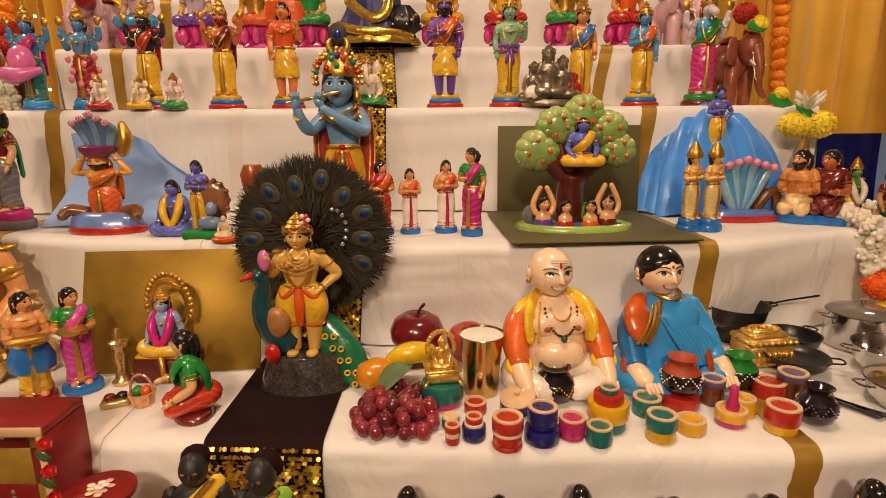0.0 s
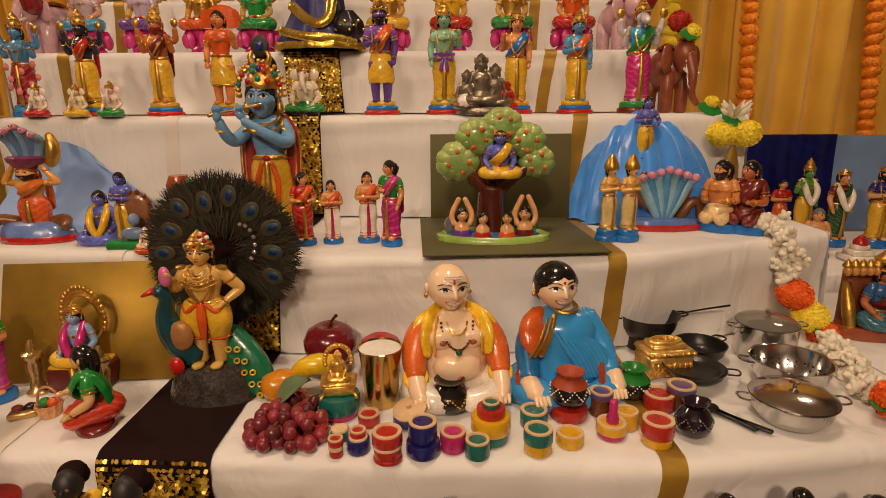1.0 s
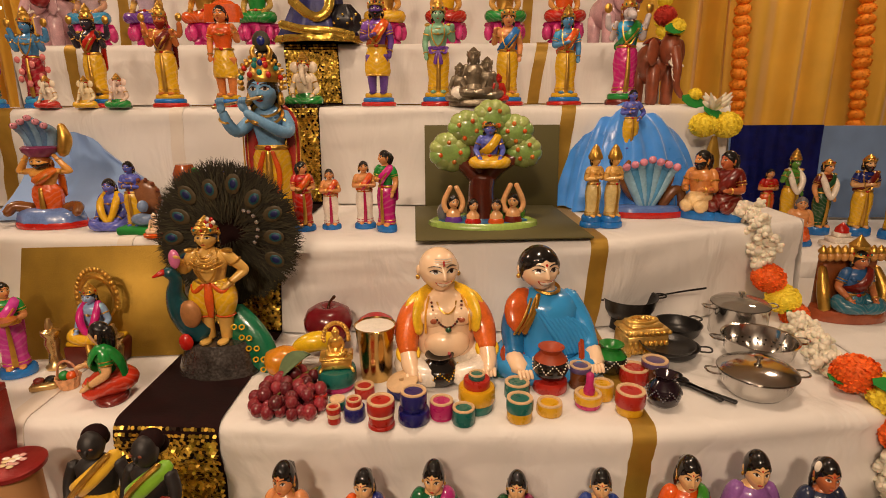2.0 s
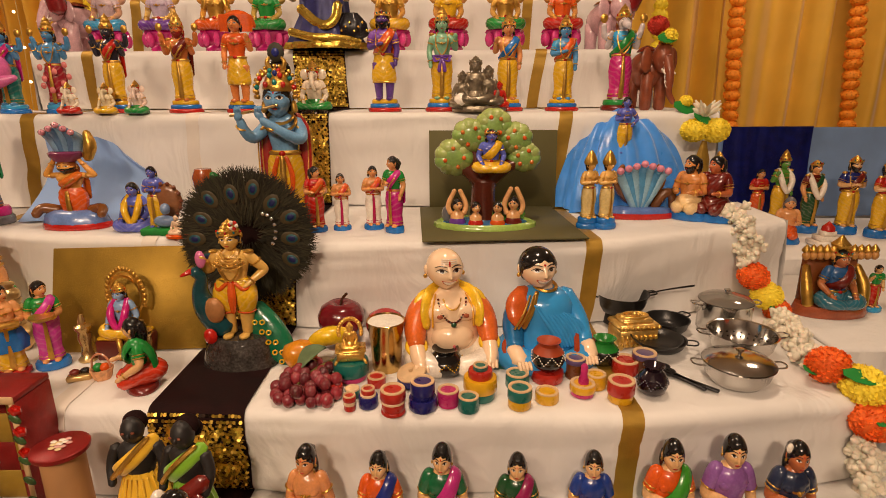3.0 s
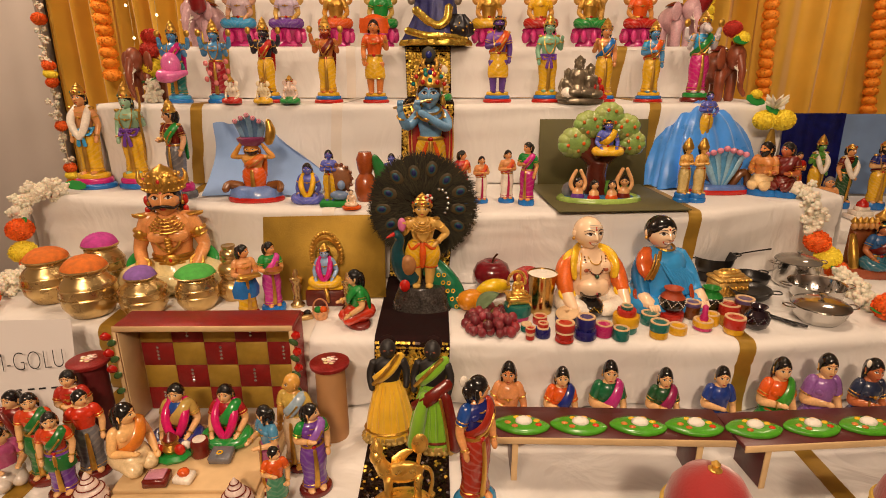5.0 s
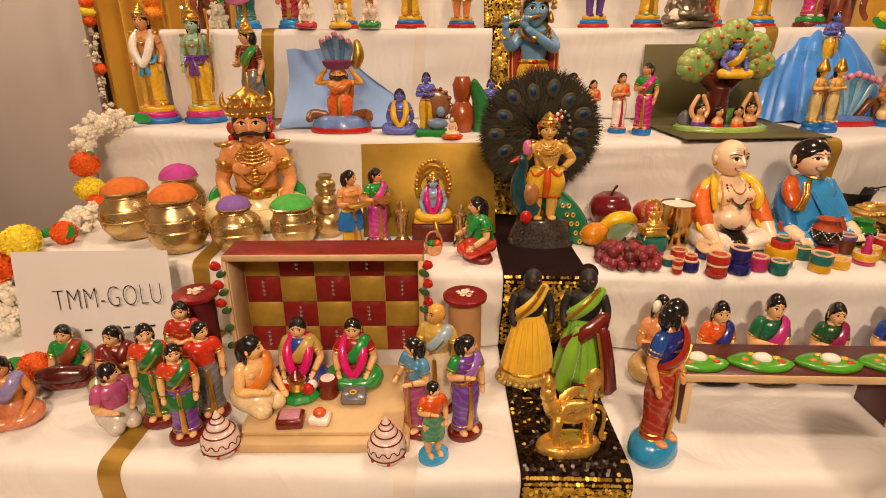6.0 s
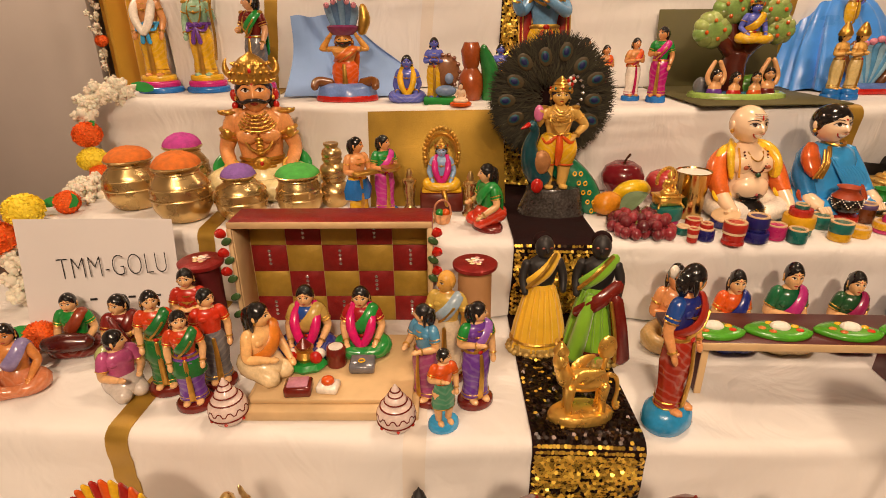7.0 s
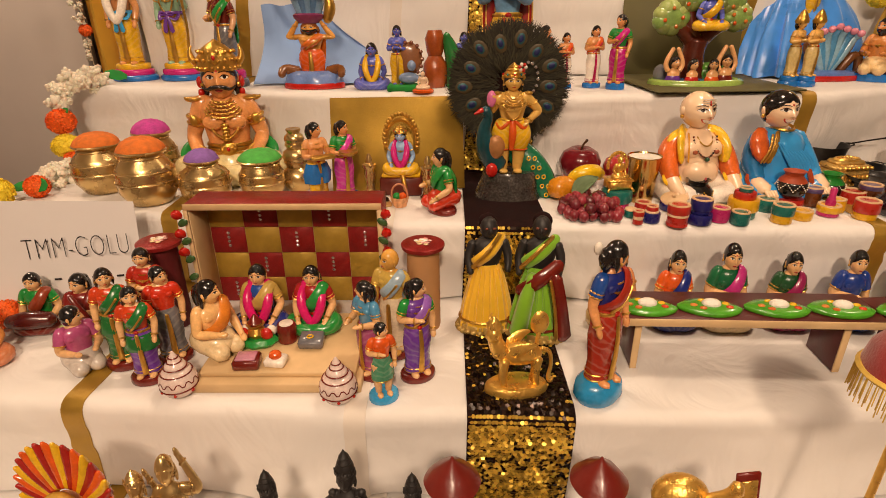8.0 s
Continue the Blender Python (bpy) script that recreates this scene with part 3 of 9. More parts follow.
def draped(m):
    """The same paint with brushed fold lines of a paler tint, as cloth on clay dolls has."""
    if not m.name.startswith("paint_"):
        return m
    if m.name in DRAPES:
        return DRAPES[m.name]
    h = m.name[6:12]
    base = lin(h)
    d = m.copy()
    d.name = "folded_" + h
    n, l = d.node_tree.nodes, d.node_tree.links
    p = n["Principled BSDF"]
    src = p.inputs["Base Color"].links[0].from_socket
    tc, sep = n.new("ShaderNodeTexCoord"), n.new("ShaderNodeSeparateXYZ")
    l.new(tc.outputs["Object"], sep.inputs[0])

    def op(kind, a, b):
        o = n.new("ShaderNodeMath")
        o.operation = kind
        for k, q in enumerate((a, b)):
            if isinstance(q, (int, float)):
                o.inputs[k].default_value = q
            elif q is not None:
                l.new(q, o.inputs[k])
        return o.outputs[0]

    ns = n.new("ShaderNodeTexNoise")
    ns.inputs["Scale"].default_value = 28
    l.new(tc.outputs["Object"], ns.inputs["Vector"])
    ph = op("SUBTRACT", sep.outputs[2], op("MULTIPLY", op("ABSOLUTE", sep.outputs[0], None), 0.9))
    ph = op("ADD", op("MULTIPLY", ph, 430.0), op("MULTIPLY", ns.outputs["Fac"], 17.0))
    wave = op("SINE", ph, None)
    mr = n.new("ShaderNodeMapRange")
    mr.inputs[1].default_value, mr.inputs[2].default_value, mr.inputs[3].default_value, mr.inputs[4].default_value = 0.2, 1.0, 0.0, 0.25
    l.new(wave, mr.inputs[0])
    mx = n.new("ShaderNodeMix")
    mx.data_type = "RGBA"
    l.new(mr.outputs[0], mx.inputs["Factor"]), l.new(src, mx.inputs["A"])
    mx.inputs["B"].default_value = tuple(0.68 * q + 0.32 * w for q, w in zip(base, (0.85, 0.78, 0.62))) + (1,)
    l.new(mx.outputs["Result"], p.inputs["Base Color"])
    DRAPES[m.name] = d
    return d


def skirt(c, z0, u, prof, m, sy=0.75, seg=44, nrow=20):
    """A wrapped lower garment with hanging folds in front and soft pleats all round."""
    out = []
    for i in range(nrow + 1):
        t = i / nrow * (len(prof) - 1)
        k = min(int(t), len(prof) - 2)
        q = t - k
        r0, z = (prof[k][w] * (1 - q) + prof[k + 1][w] * q for w in (0, 1))
        ring = []
        for j in range(seg):
            a = 2 * math.pi * j / seg
            x, fr = math.cos(a), max(0.0, -math.sin(a))
            swag = 0.045 * fr * math.sin(2 * math.pi * (z / u * 8.5 + 1.3 * abs(x)))
            fold = 0.03 * math.cos(9 * a + 2.5 * math.sin(z / u * 5)) * (1 - 0.6 * fr)
            split = -0.10 * math.exp(-((a - 1.5 * math.pi) / 0.16) ** 2) * max(0, 1 - z / u / 0.3)
            r = r0 * (1 + swag + fold + split)
            ring.append((r * x, r * sy * math.sin(a), z0 + z))
        out.append(ring)
    c.rings(out, draped(m))


def jewels(c, u, z0, belt=True, garland=None, rows=2):
    for k in range(rows):
        c.ring((0, -0.03 * u, z0 + (0.775 - 0.045 * k) * u), (0.062 + 0.02 * k) * u, 0.009 * u, GOLD, 1, 0.95, rot(38 + 6 * k), 16, 5)
    c.ball((0, -0.098 * u, z0 + 0.68 * u), 0.017 * u, GOLD, 8, 5)
    if belt:
        c.ring((0, 0, z0 + 0.525 * u), 0.108 * u, 0.014 * u, GOLD, 1, 0.72, None, 18, 6)
        c.ball((0, -0.085 * u, z0 + 0.525 * u), (0.026 * u, 0.014 * u, 0.02 * u), RED, 8, 5)
    if garland:
        for s in (-1, 1):
            c.tube([(s * 0.07 * u, 0.02 * u, z0 + 0.80 * u), (s * 0.1 * u, -0.105 * u, z0 + 0.68 * u), (s * 0.062 * u, -0.14 * u, z0 + 0.54 * u), (0, -0.15 * u, z0 + 0.45 * u)], [0.036 * u, 0.046 * u, 0.042 * u, 0.036 * u], garland, 10)


def plinth(c, w, h, cols, sy=0.8):
    """A round painted base in bands."""
    n = len(cols)
    for i, m in enumerate(cols):
        r = w / 2 * (1 - 0.12 * i)
        c.lathe((0, 0, 0), [(r * 0.96, h * i / n), (r, h * (i + 0.2) / n), (r * 0.98, h * (i + 0.8) / n), (r * 0.9, h * (i + 1) / n)], m, 1, sy, 22)


def standing(c, H, skin, low, up=None, base=None, bw=0.3, bh=0.1, crown=0.0, arm="down", sleeve=None, sash=None, border=None, legs=None, garland=None, longhair=0.3, bun=False, bald=False, beard=None, side=0, jewel=True, four=False, hair=BLACK, belt=True, headr=0.087, dhoti=False):
    """A standing doll of height H, facing -y."""
    hb = H * bh if base else 0.0
    if base:
        plinth(c, H * bw, hb, base)
    z0, u = hb * 0.92, (H - hb) / (1 + crown)
    up = up or skin
    border = border or GOLD
    if legs:
        for s in (-1, 1):
            c.tube([(s * 0.06 * u, 0, z0 + 0.02 * u), (s * 0.07 * u, -0.01 * u, z0 + 0.2 * u), (s * 0.065 * u, 0, z0 + 0.42 * u)], [0.04 * u, 0.055 * u, 0.075 * u], legs, 10)
        if dhoti:
            for s in (-1, 1):
                c.tube([(s * 0.05 * u, 0, z0 + 0.5 * u), (s * 0.085 * u, -0.02 * u, z0 + 0.38 * u), (s * 0.075 * u, -0.015 * u, z0 + 0.25 * u)], [0.085 * u, 0.09 * u, 0.062 * u], draped(low), 14)
                c.ring((s * 0.074 * u, -0.015 * u, z0 + 0.235 * u), 0.062 * u, 0.009 * u, border, 1, 1, None, 16, 5)
                c.tube([(s * 0.03 * u, -0.09 * u, z0 + 0.52 * u), (s * 0.1 * u, -0.095 * u, z0 + 0.44 * u), (s * 0.13 * u, -0.04 * u, z0 + 0.5 * u)], [0.014 * u, 0.02 * u, 0.012 * u], border, 8, flatten=0.6)
            c.tube([(0, -0.085 * u, z0 + 0.53 * u), (0.004 * u, -0.11 * u, z0 + 0.4 * u), (-0.004 * u, -0.085 * u, z0 + 0.24 * u)], [0.022 * u, 0.034 * u, 0.018 * u], border, 8, flatten=0.6)
        skirt(c, z0 + (0.42 if dhoti else 0.2) * u, u, [(0.11 * u, 0), (0.12 * u, 0.03 * u), (0.112 * u, 0.07 * u), (0.1 * u, 0.11 * u)] if dhoti else [(0.132 * u, 0), (0.146 * u, 0.05 * u), (0.132 * u, 0.2 * u), (0.1 * u, 0.33 * u)], low, 0.72)
        c.ring((0, 0, z0 + (0.515 if dhoti else 0.21) * u), (0.104 if dhoti else 0.136) * u, 0.008 * u, border, 1, 0.72, None, 22, 5)
    else:
        skirt(c, z0 + 0.015 * u, u, [(0.122 * u, 0), (0.132 * u, 0.03 * u), (0.118 * u, 0.15 * u), (0.138 * u, 0.33 * u), (0.128 * u, 0.45 * u), (0.096 * u, 0.53 * u)], low)
        c.ring((0, 0, z0 + 0.035 * u), 0.13 * u, 0.009 * u, border, 1, 0.72, None, 22, 5)
        c.tube([(0, -0.1 * u, z0 + 0.5 * u), (0.005 * u, -0.118 * u, z0 + 0.3 * u), (0, -0.1 * u, z0 + 0.05 * u)], [0.018 * u, 0.024 * u, 0.03 * u], border, 6, flatten=0.5)
    for s in (-1, 1):
        c.ball((s * 0.06 * u, -0.085 * u, z0 + 0.018 * u), (0.04 * u, 0.065 * u, 0.025 * u), skin, 8, 5)
    c.lathe((0, 0, z0), [(0.098 * u, 0.5 * u), (0.092 * u, 0.56 * u), (0.112 * u, 0.645 * u), (0.13 * u, 0.715 * u), (0.122 * u, 0.755 * u), (0.09 * u, 0.785 * u), (0.05 * u, 0.805 * u), (0.038 * u, 0.82 * u), (0.036 * u, 0.86 * u)], up, 1, 0.64, 24)
    for s in (-1, 1):
        c.ball((s * 0.05 * u, -0.055 * u, z0 + 0.705 * u), (0.05 * u, 0.028 * u, 0.036 * u), up, 12, 8)
    if up is not skin:
        c.lathe((0, 0, z0), [(0.07 * u, 0.798 * u), (0.044 * u, 0.816 * u), (0.04 * u, 0.862 * u)], skin, 1, 0.68, 16)
    if sash:
        c.tube([(-0.09 * u, 0.05 * u, z0 + 0.52 * u), (-0.03 * u, -0.1 * u, z0 + 0.6 * u), (0.06 * u, -0.105 * u, z0 + 0.7 * u), (0.12 * u, -0.02 * u, z0 + 0.81 * u), (0.1 * u, 0.09 * u, z0 + 0.7 * u), (0.08 * u, 0.12 * u, z0 + 0.35 * u)], [0.05 * u, 0.06 * u, 0.055 * u, 0.045 * u, 0.06 * u, 0.05 * u], sash, 8, flatten=0.45)
        c.tube([(-0.05 * u, -0.07 * u, z0 + 0.54 * u), (0.01 * u, -0.125 * u, z0 + 0.61 * u), (0.09 * u, -0.11 * u, z0 + 0.71 * u)], 0.012 * u, border, 6)
    arms(c, u, z0, arm, skin, sleeve or up)
    for q in (0.075,) if not legs else ():
        c.ring((0, 0, z0 + q * u), (0.132 if q < 0.4 else 0.132) * u, 0.006 * u, border, 1, 0.73, None, 22, 4)
    if crown:
        for s in (-1, 1):
            c.ball((s * 0.125 * u, -0.01 * u, z0 + 0.79 * u), (0.04 * u, 0.035 * u, 0.022 * u), GOLD, 8, 5)
            c.tube([(s * 0.06 * u, -0.02 * u, z0 + 0.81 * u), (s * 0.085 * u, -0.095 * u, z0 + 0.68 * u), (s * 0.04 * u, -0.1 * u, z0 + 0.57 * u), (0, -0.1 * u, z0 + 0.54 * u)], 0.009 * u, GOLD, 5)
    if four:
        for s in (-1, 1):
            c.tube([(s * 0.1 * u, 0.03 * u, z0 + 0.77 * u), (s * 0.21 * u, 0.04 * u, z0 + 0.72 * u), (s * 0.23 * u, 0.0, z0 + 0.87 * u)], [0.045 * u, 0.04 * u, 0.03 * u], skin, 8)
            c.ball((s * 0.235 * u, -0.01 * u, z0 + 0.94 * u), (0.045 * u, 0.02 * u, 0.055 * u), GOLD, 8, 6)
    if jewel:
        jewels(c, u, z0, belt, garland)
    elif garland:
        jewels(c, u, z0, False, garland, 1)
    if headr:
        head(c, (0, -0.012 * u, z0 + 0.902 * u), headr * u, skin, hair, longhair, bun, crown * u * 0.95 if crown else None, side, bald, beard)
    return c


def seated(c, H, skin, low, up=None, crown=0.0, arm="lap", sleeve=None, sash=None, garland=None, longhair=0.3, bald=False, beard=None, side=0, four=False, seat=None, seath=0.0, wide=1.0, jewel=True, hair=BLACK, bun=False, belt=True, kneel=False, bindi=True, headr=0.088):
    """A doll that sits cross-legged or kneels; H from the ground."""
    z0 = seath
    u = (H - seath) / (0.62 + crown)
    up = up or skin
    zo = z0 - 0.36 * u
    low = draped(low)
    if kneel:
        c.ball((0, 0.03 * u, z0 + 0.1 * u), (0.16 * u, 0.2 * u, 0.12 * u), low, 16, 8)
        c.tube([(-0.07 * u, -0.16 * u, z0 + 0.06 * u), (-0.07 * u, 0.1 * u, z0 + 0.1 * u)], [0.07 * u, 0.08 * u], low, 10)
        c.tube([(0.07 * u, -0.16 * u, z0 + 0.06 * u), (0.07 * u, 0.1 * u, z0 + 0.1 * u)], [0.07 * u, 0.08 * u], low, 10)
    else:
        for s in (-1, 1):
            c.tube([(s * 0.07 * u, 0.02 * u, z0 + 0.09 * u), (s * 0.22 * u * wide, -0.08 * u, z0 + 0.075 * u), (s * 0.13 * u, -0.2 * u, z0 + 0.06 * u), (-s * 0.06 * u, -0.19 * u, z0 + 0.055 * u)], [0.085 * u, 0.08 * u, 0.065 * u, 0.05 * u], low, 10)
            c.ball((-s * 0.1 * u, -0.2 * u, z0 + 0.05 * u), (0.05 * u, 0.035 * u, 0.03 * u), skin, 8, 5)
        c.lathe((0, 0.01 * u, z0), [(0.15 * u * wide, 0.0), (0.17 * u * wide, 0.05 * u), (0.14 * u, 0.13 * u), (0.1 * u, 0.18 * u)], low, 1, 0.8, 22, 8, 0.04)
    c.lathe((0, 0, zo), [(0.105 * u, 0.47 * u), (0.1 * u * (0.7 + 0.3 * wide), 0.55 * u), (0.116 * u, 0.64 * u), (0.134 * u, 0.705 * u), (0.124 * u, 0.75 * u), (0.09 * u, 0.78 * u), (0.05 * u, 0.8 * u), (0.038 * u, 0.815 * u), (0.036 * u, 0.85 * u)], up, 1, 0.68, 24)
    for s in (-1, 1):
        c.ball((s * 0.05 * u, -0.057 * u, zo + 0.695 * u), (0.05 * u, 0.028 * u, 0.036 * u), up, 12, 8)
    if up is not skin:
        c.lathe((0, 0, zo), [(0.07 * u, 0.793 * u), (0.045 * u, 0.812 * u), (0.04 * u, 0.855 * u)], skin, 1, 0.72, 16)
    if sash:
        c.tube([(-0.1 * u, 0.04 * u, zo + 0.54 * u), (-0.03 * u, -0.11 * u, zo + 0.6 * u), (0.06 * u, -0.11 * u, zo + 0.71 * u), (0.12 * u, -0.02 * u, zo + 0.82 * u), (0.1 * u, 0.1 * u, zo + 0.7 * u), (0.07 * u, 0.13 * u, zo + 0.5 * u)], [0.05 * u, 0.06 * u, 0.055 * u, 0.045 * u, 0.06 * u, 0.05 * u], sash, 8, flatten=0.45)
    arms(c, u, zo, arm, skin, sleeve or up, gold=jewel)
    if four:
        for s in (-1, 1):
            c.tube([(s * 0.1 * u, 0.03 * u, zo + 0.77 * u), (s * 0.22 * u, 0.04 * u, zo + 0.72 * u), (s * 0.235 * u, 0.0, zo + 0.9 * u)], [0.045 * u, 0.04 * u, 0.03 * u], skin, 8)
            c.ball((s * 0.24 * u, -0.01 * u, zo + 0.96 * u), (0.045 * u, 0.02 * u, 0.05 * u), GOLD, 8, 6)
    if jewel:
        jewels(c, u, zo, belt, garland)
    elif garland:
        jewels(c, u, zo, False, garland, 1)
    head(c, (0, -0.012 * u, zo + 0.882 * u), headr * u, skin, hair, longhair, bun, crown * u * 0.95 if crown else None, side, bald, beard, bindi=bindi)
    return c


def waist_sash(c, H, m):
    """A tied sash: band, knot, two loops and hanging ends."""
    z = H * 0.56
    c.ring((0, 0, z), H * 0.094, H * 0.014, m, 1, 0.74, None, 22, 6)
    c.ball((0, -H * 0.088, z - H * 0.01), (H * 0.022, H * 0.016, H * 0.018), m, 8, 6)
    for s in (-1, 1):
        c.tube([(0, -H * 0.09, z - H * 0.01), (s * H * 0.045, -H * 0.095, z + H * 0.006), (s * H * 0.06, -H * 0.088, z - H * 0.02), (0, -H * 0.092, z - H * 0.016)], H * 0.009, m, 6)
        c.tube([(0, -H * 0.09, z - H * 0.02), (s * H * 0.02, -H * 0.102, z - H * 0.08), (s * H * 0.03, -H * 0.1, z - H * 0.15)], [H * 0.012, H * 0.016, H * 0.02], m, 8, flatten=0.5)
        c.tube([(s * H * 0.085, -H * 0.03, z), (s * H * 0.075, -H * 0.085, z - H * 0.06), (s * H * 0.02, -H * 0.1, z - H * 0.04)], [H * 0.012, H * 0.018, H * 0.01], m, 8, flatten=0.6)
    return c


def mono(c, m):
    """Makes a figure of one material all over."""
    c.mats, c.mi = [m], [0] * len(c.mi)
    return c


def merge(c, f, move):
    """Joins the surfaces of f into c, moved."""
    o, slots = len(c.v), [c.slot(m) for m in f.mats]
    c.v.extend(move(*p) for p in f.v)
    c.f.extend(tuple(i + o for i in q) for q in f.f)
    c.mi.extend(slots[i] for i in f.mi)
    c.flat.extend(f.flat)
    return c


SK, SKB, SKG, SKP, SKD, SKO = paint("d8a068"), paint("4f8fc4"), paint("86ba98"), paint("e2b27c"), paint("2c2b3a"), paint("dc9a60")
YEL, ORA, GRN, BLU, PNK, PUR, MAR, TEA, SKY, NAVY, VIO, GRY = (paint(h) for h in ("e0b020", "d8581a", "1f8a3a", "1c6fc0", "c4207a", "6a3a9a", "6a1c14", "157a74", "3aa0d8", "1c2a78", "8a5ab0", "6a6a70"))
BASE = [RED, BLU, YEL]
BLUBASE = [BLU]
doll = "clay doll"


def place(c, name, label, x, yf, step, depth=0.06, rz=0, category=doll, group=""):
    return c.put(name, label, category, (x, yf + depth / 2, ZS[step] + 0.001), rz, group)


# ---- step five: ten standing dolls, small seated ones and two elephants ----
row = "standing dolls on the fifth step"
c = standing(Clay(), 0.265, SKB, TEA, SKB, [BLU, SKY], 0.3, 0.09, 0.2, ("bless", "bless"), sash=PNK, four=True)
c.ball((0, -0.035, 0.115), (0.03, 0.03, 0.04), paint("e070b0"), 12, 8).tube([(-0.03, -0.05, 0.085), (0.0, -0.06, 0.08), (0.05, -0.045, 0.095)], [0.02, 0.02, 0.008], paint("e070b0"))
place(c, "standing_doll", "blue painted clay doll with pink fish-shaped lower body and gold crown", -1.03, 1.42, 4, group=row)
c = standing(Clay(), 0.268, SKB, paint("9a2030"), SKB, [BLU, SKY], 0.3, 0.09, 0.2, ("bless", "bless"), four=True)
for k in range(14):
    a, z = k * 2.4, 0.05 + 0.006 * k
    c.ball((0.034 * math.cos(a), 0.025 * math.sin(a) - 0.002, z), (0.008, 0.006, 0.009), paint("e08080"), 6, 5)
place(c, "standing_doll", "blue painted clay doll with spotted maroon lower body and gold crown", -0.9, 1.42, 4, group=row)
c = standing(Clay(), 0.276, SKD, YEL, SKD, BASE, 0.34, 0.12, 0.2, ("bless", "bless"), sash=RED, four=True)
place(c, "standing_doll", "dark-skinned painted clay doll in yellow wrap on a banded base", -0.745, 1.43, 4, group=row)
c = standing(Clay(), 0.279, paint("c8743a"), YEL, paint("c8743a"), BASE, 0.34, 0.12, 0.2, ("bless", "bless"), beard=paint("8a2018"), hair=paint("8a2018"), four=True, sash=MAR)
place(c, "standing_doll", "painted clay doll with red mane and gold crown in yellow wrap", -0.545, 1.41, 4, group=row)
c = standing(Clay(), 0.255, paint("e08a48"), YEL, ORA, BASE, 0.34, 0.12, 0, ("down", "bless"), legs=paint("e08a48"))
c.lathe((0.0, 0.03, 0.225), [(0.046, 0), (0.05, 0.006), (0.042, 0.03), (0.02, 0.043), (0.004, 0.046)], ORA, 1, 0.6, 20)
c.lathe((0.0, 0.012, 0.235), [(0.044, -0.022), (0.047, 0.0), (0.044, 0.022)], ORA, 1, 0.2, 20, turn=rot(0))
place(c, "standing_doll", "orange painted clay doll holding a red parasol on a banded base", -0.393, 1.42, 4, group=row)
c = standing(Clay(), 0.282, paint("5a3a8a"), YEL, paint("7a4aa8"), BASE, 0.34, 0.12, 0.06, ("fold", "down"), sash=ORA, beard=BLACK, legs=paint("6a4a9a"))
place(c, "standing_doll", "purple painted clay doll with black beard and yellow wrap", 0.006, 1.44, 4, group=row)
c = standing(Clay(), 0.293, SKG, YEL, SKG, BASE, 0.33, 0.12, 0.18, ("down", "bless"), sash=None)
waist_sash(c, 0.265, PUR)
place(c, "standing_doll", "green painted clay doll with purple waist sash and yellow wrap", 0.168, 1.44, 4, group=row)
c = standing(Clay(), 0.275, paint("d89058"), YEL, paint("d89058"), BASE, 0.34, 0.12, 0.16, ("bless", "down"), sash=BLU)
place(c, "standing_doll", "fair painted clay doll with blue shawl and yellow wrap", 0.352, 1.44, 4, group=row)
c = standing(Clay(), 0.268, SKB, YEL, SKB, BASE, 0.36, 0.12, 0.16, ("fold", "down"), sash=ORA, sleeve=SKY)
place(c, "standing_doll", "blue painted clay doll with orange shawl and yellow wrap", 0.508, 1.44, 4, group=row)
c = standing(Clay(), 0.30, paint("d8cfd4"), PNK, SKY, [MAR, GRN], 0.32, 0.1, 0.16, ("bless", "bless"), sash=GRN, hair=BROWNCLAY, four=True)
c.tube([(0, -0.02, 0.232), (0, -0.045, 0.222)], [0.013, 0.009], paint("d8cfd4"))
place(c, "standing_doll", "white horse-headed painted clay doll in pink wrap", 0.672, 1.46, 4, group=row)


def small_seated(x, y, step, H, body, low, name="small_seated_doll", label="small white and red painted seated clay doll"):
    c = seated(Clay(), H, body, low, None, 0.14, "lap", hair=RED, belt=False, longhair=0)
    c.tube([(0, -H * 0.16, H * 0.68), (0.002, -H * 0.23, H * 0.5), (H * 0.06, -H * 0.22, H * 0.38)], [H * 0.05, H * 0.045, H * 0.03], body)
    for s in (-1, 1):
        c.ball((s * H * 0.16, 0, H * 0.68), (H * 0.09, H * 0.025, H * 0.1), body, 8, 6)
    c.lathe((0, 0, 0), [(H * 0.3, 0), (H * 0.32, H * 0.03), (H * 0.28, H * 0.08)], low, 1, 0.75, 18)
    return place(c, name, label, x, y, step, 0.04, group="small seated dolls")


small_seated(-0.844, 1.385, 4, 0.09, paint("e8dcc8"), RED)
small_seated(-0.745, 1.385, 4, 0.088, paint("e8d8b0"), YEL, label="small cream and yellow painted seated clay doll")
small_seated(-0.66, 1.385, 4, 0.094, paint("e8cfc0"), GRN, label="small cream and green painted seated clay doll")
small_seated(-0.195, 1.46, 4, 0.15, paint("e0d0b8"), GRN, label="white and green painted seated clay doll on the runner")

# cast group of several small figures
c = Clay().lathe((0, 0, 0), [(0.072, 0), (0.075, 0.008), (0.068, 0.016)], ANTIQUE, 1, 0.5, 24)
for dx, dz, h, m in ((-0.045, 0, 0.105, ANTIQUE), (-0.01, 0.01, 0.135, ANTIQUE), (0.025, 0.005, 0.115, ANTIQUE), (0.055, 0, 0.075, RED)):
    f = seated(Clay(), h, m, ANTIQUE, None, 0.1, "lap", jewel=False, longhair=0.2, hair=m)
    c.add([(x + dx, y + 0.004, z + 0.012 + dz) for x, y, z in f.v], f.f, ANTIQUE if m is ANTIQUE else RED)
c.ball((-0.05, -0.02, 0.03), (0.02, 0.016, 0.02), WHITE)
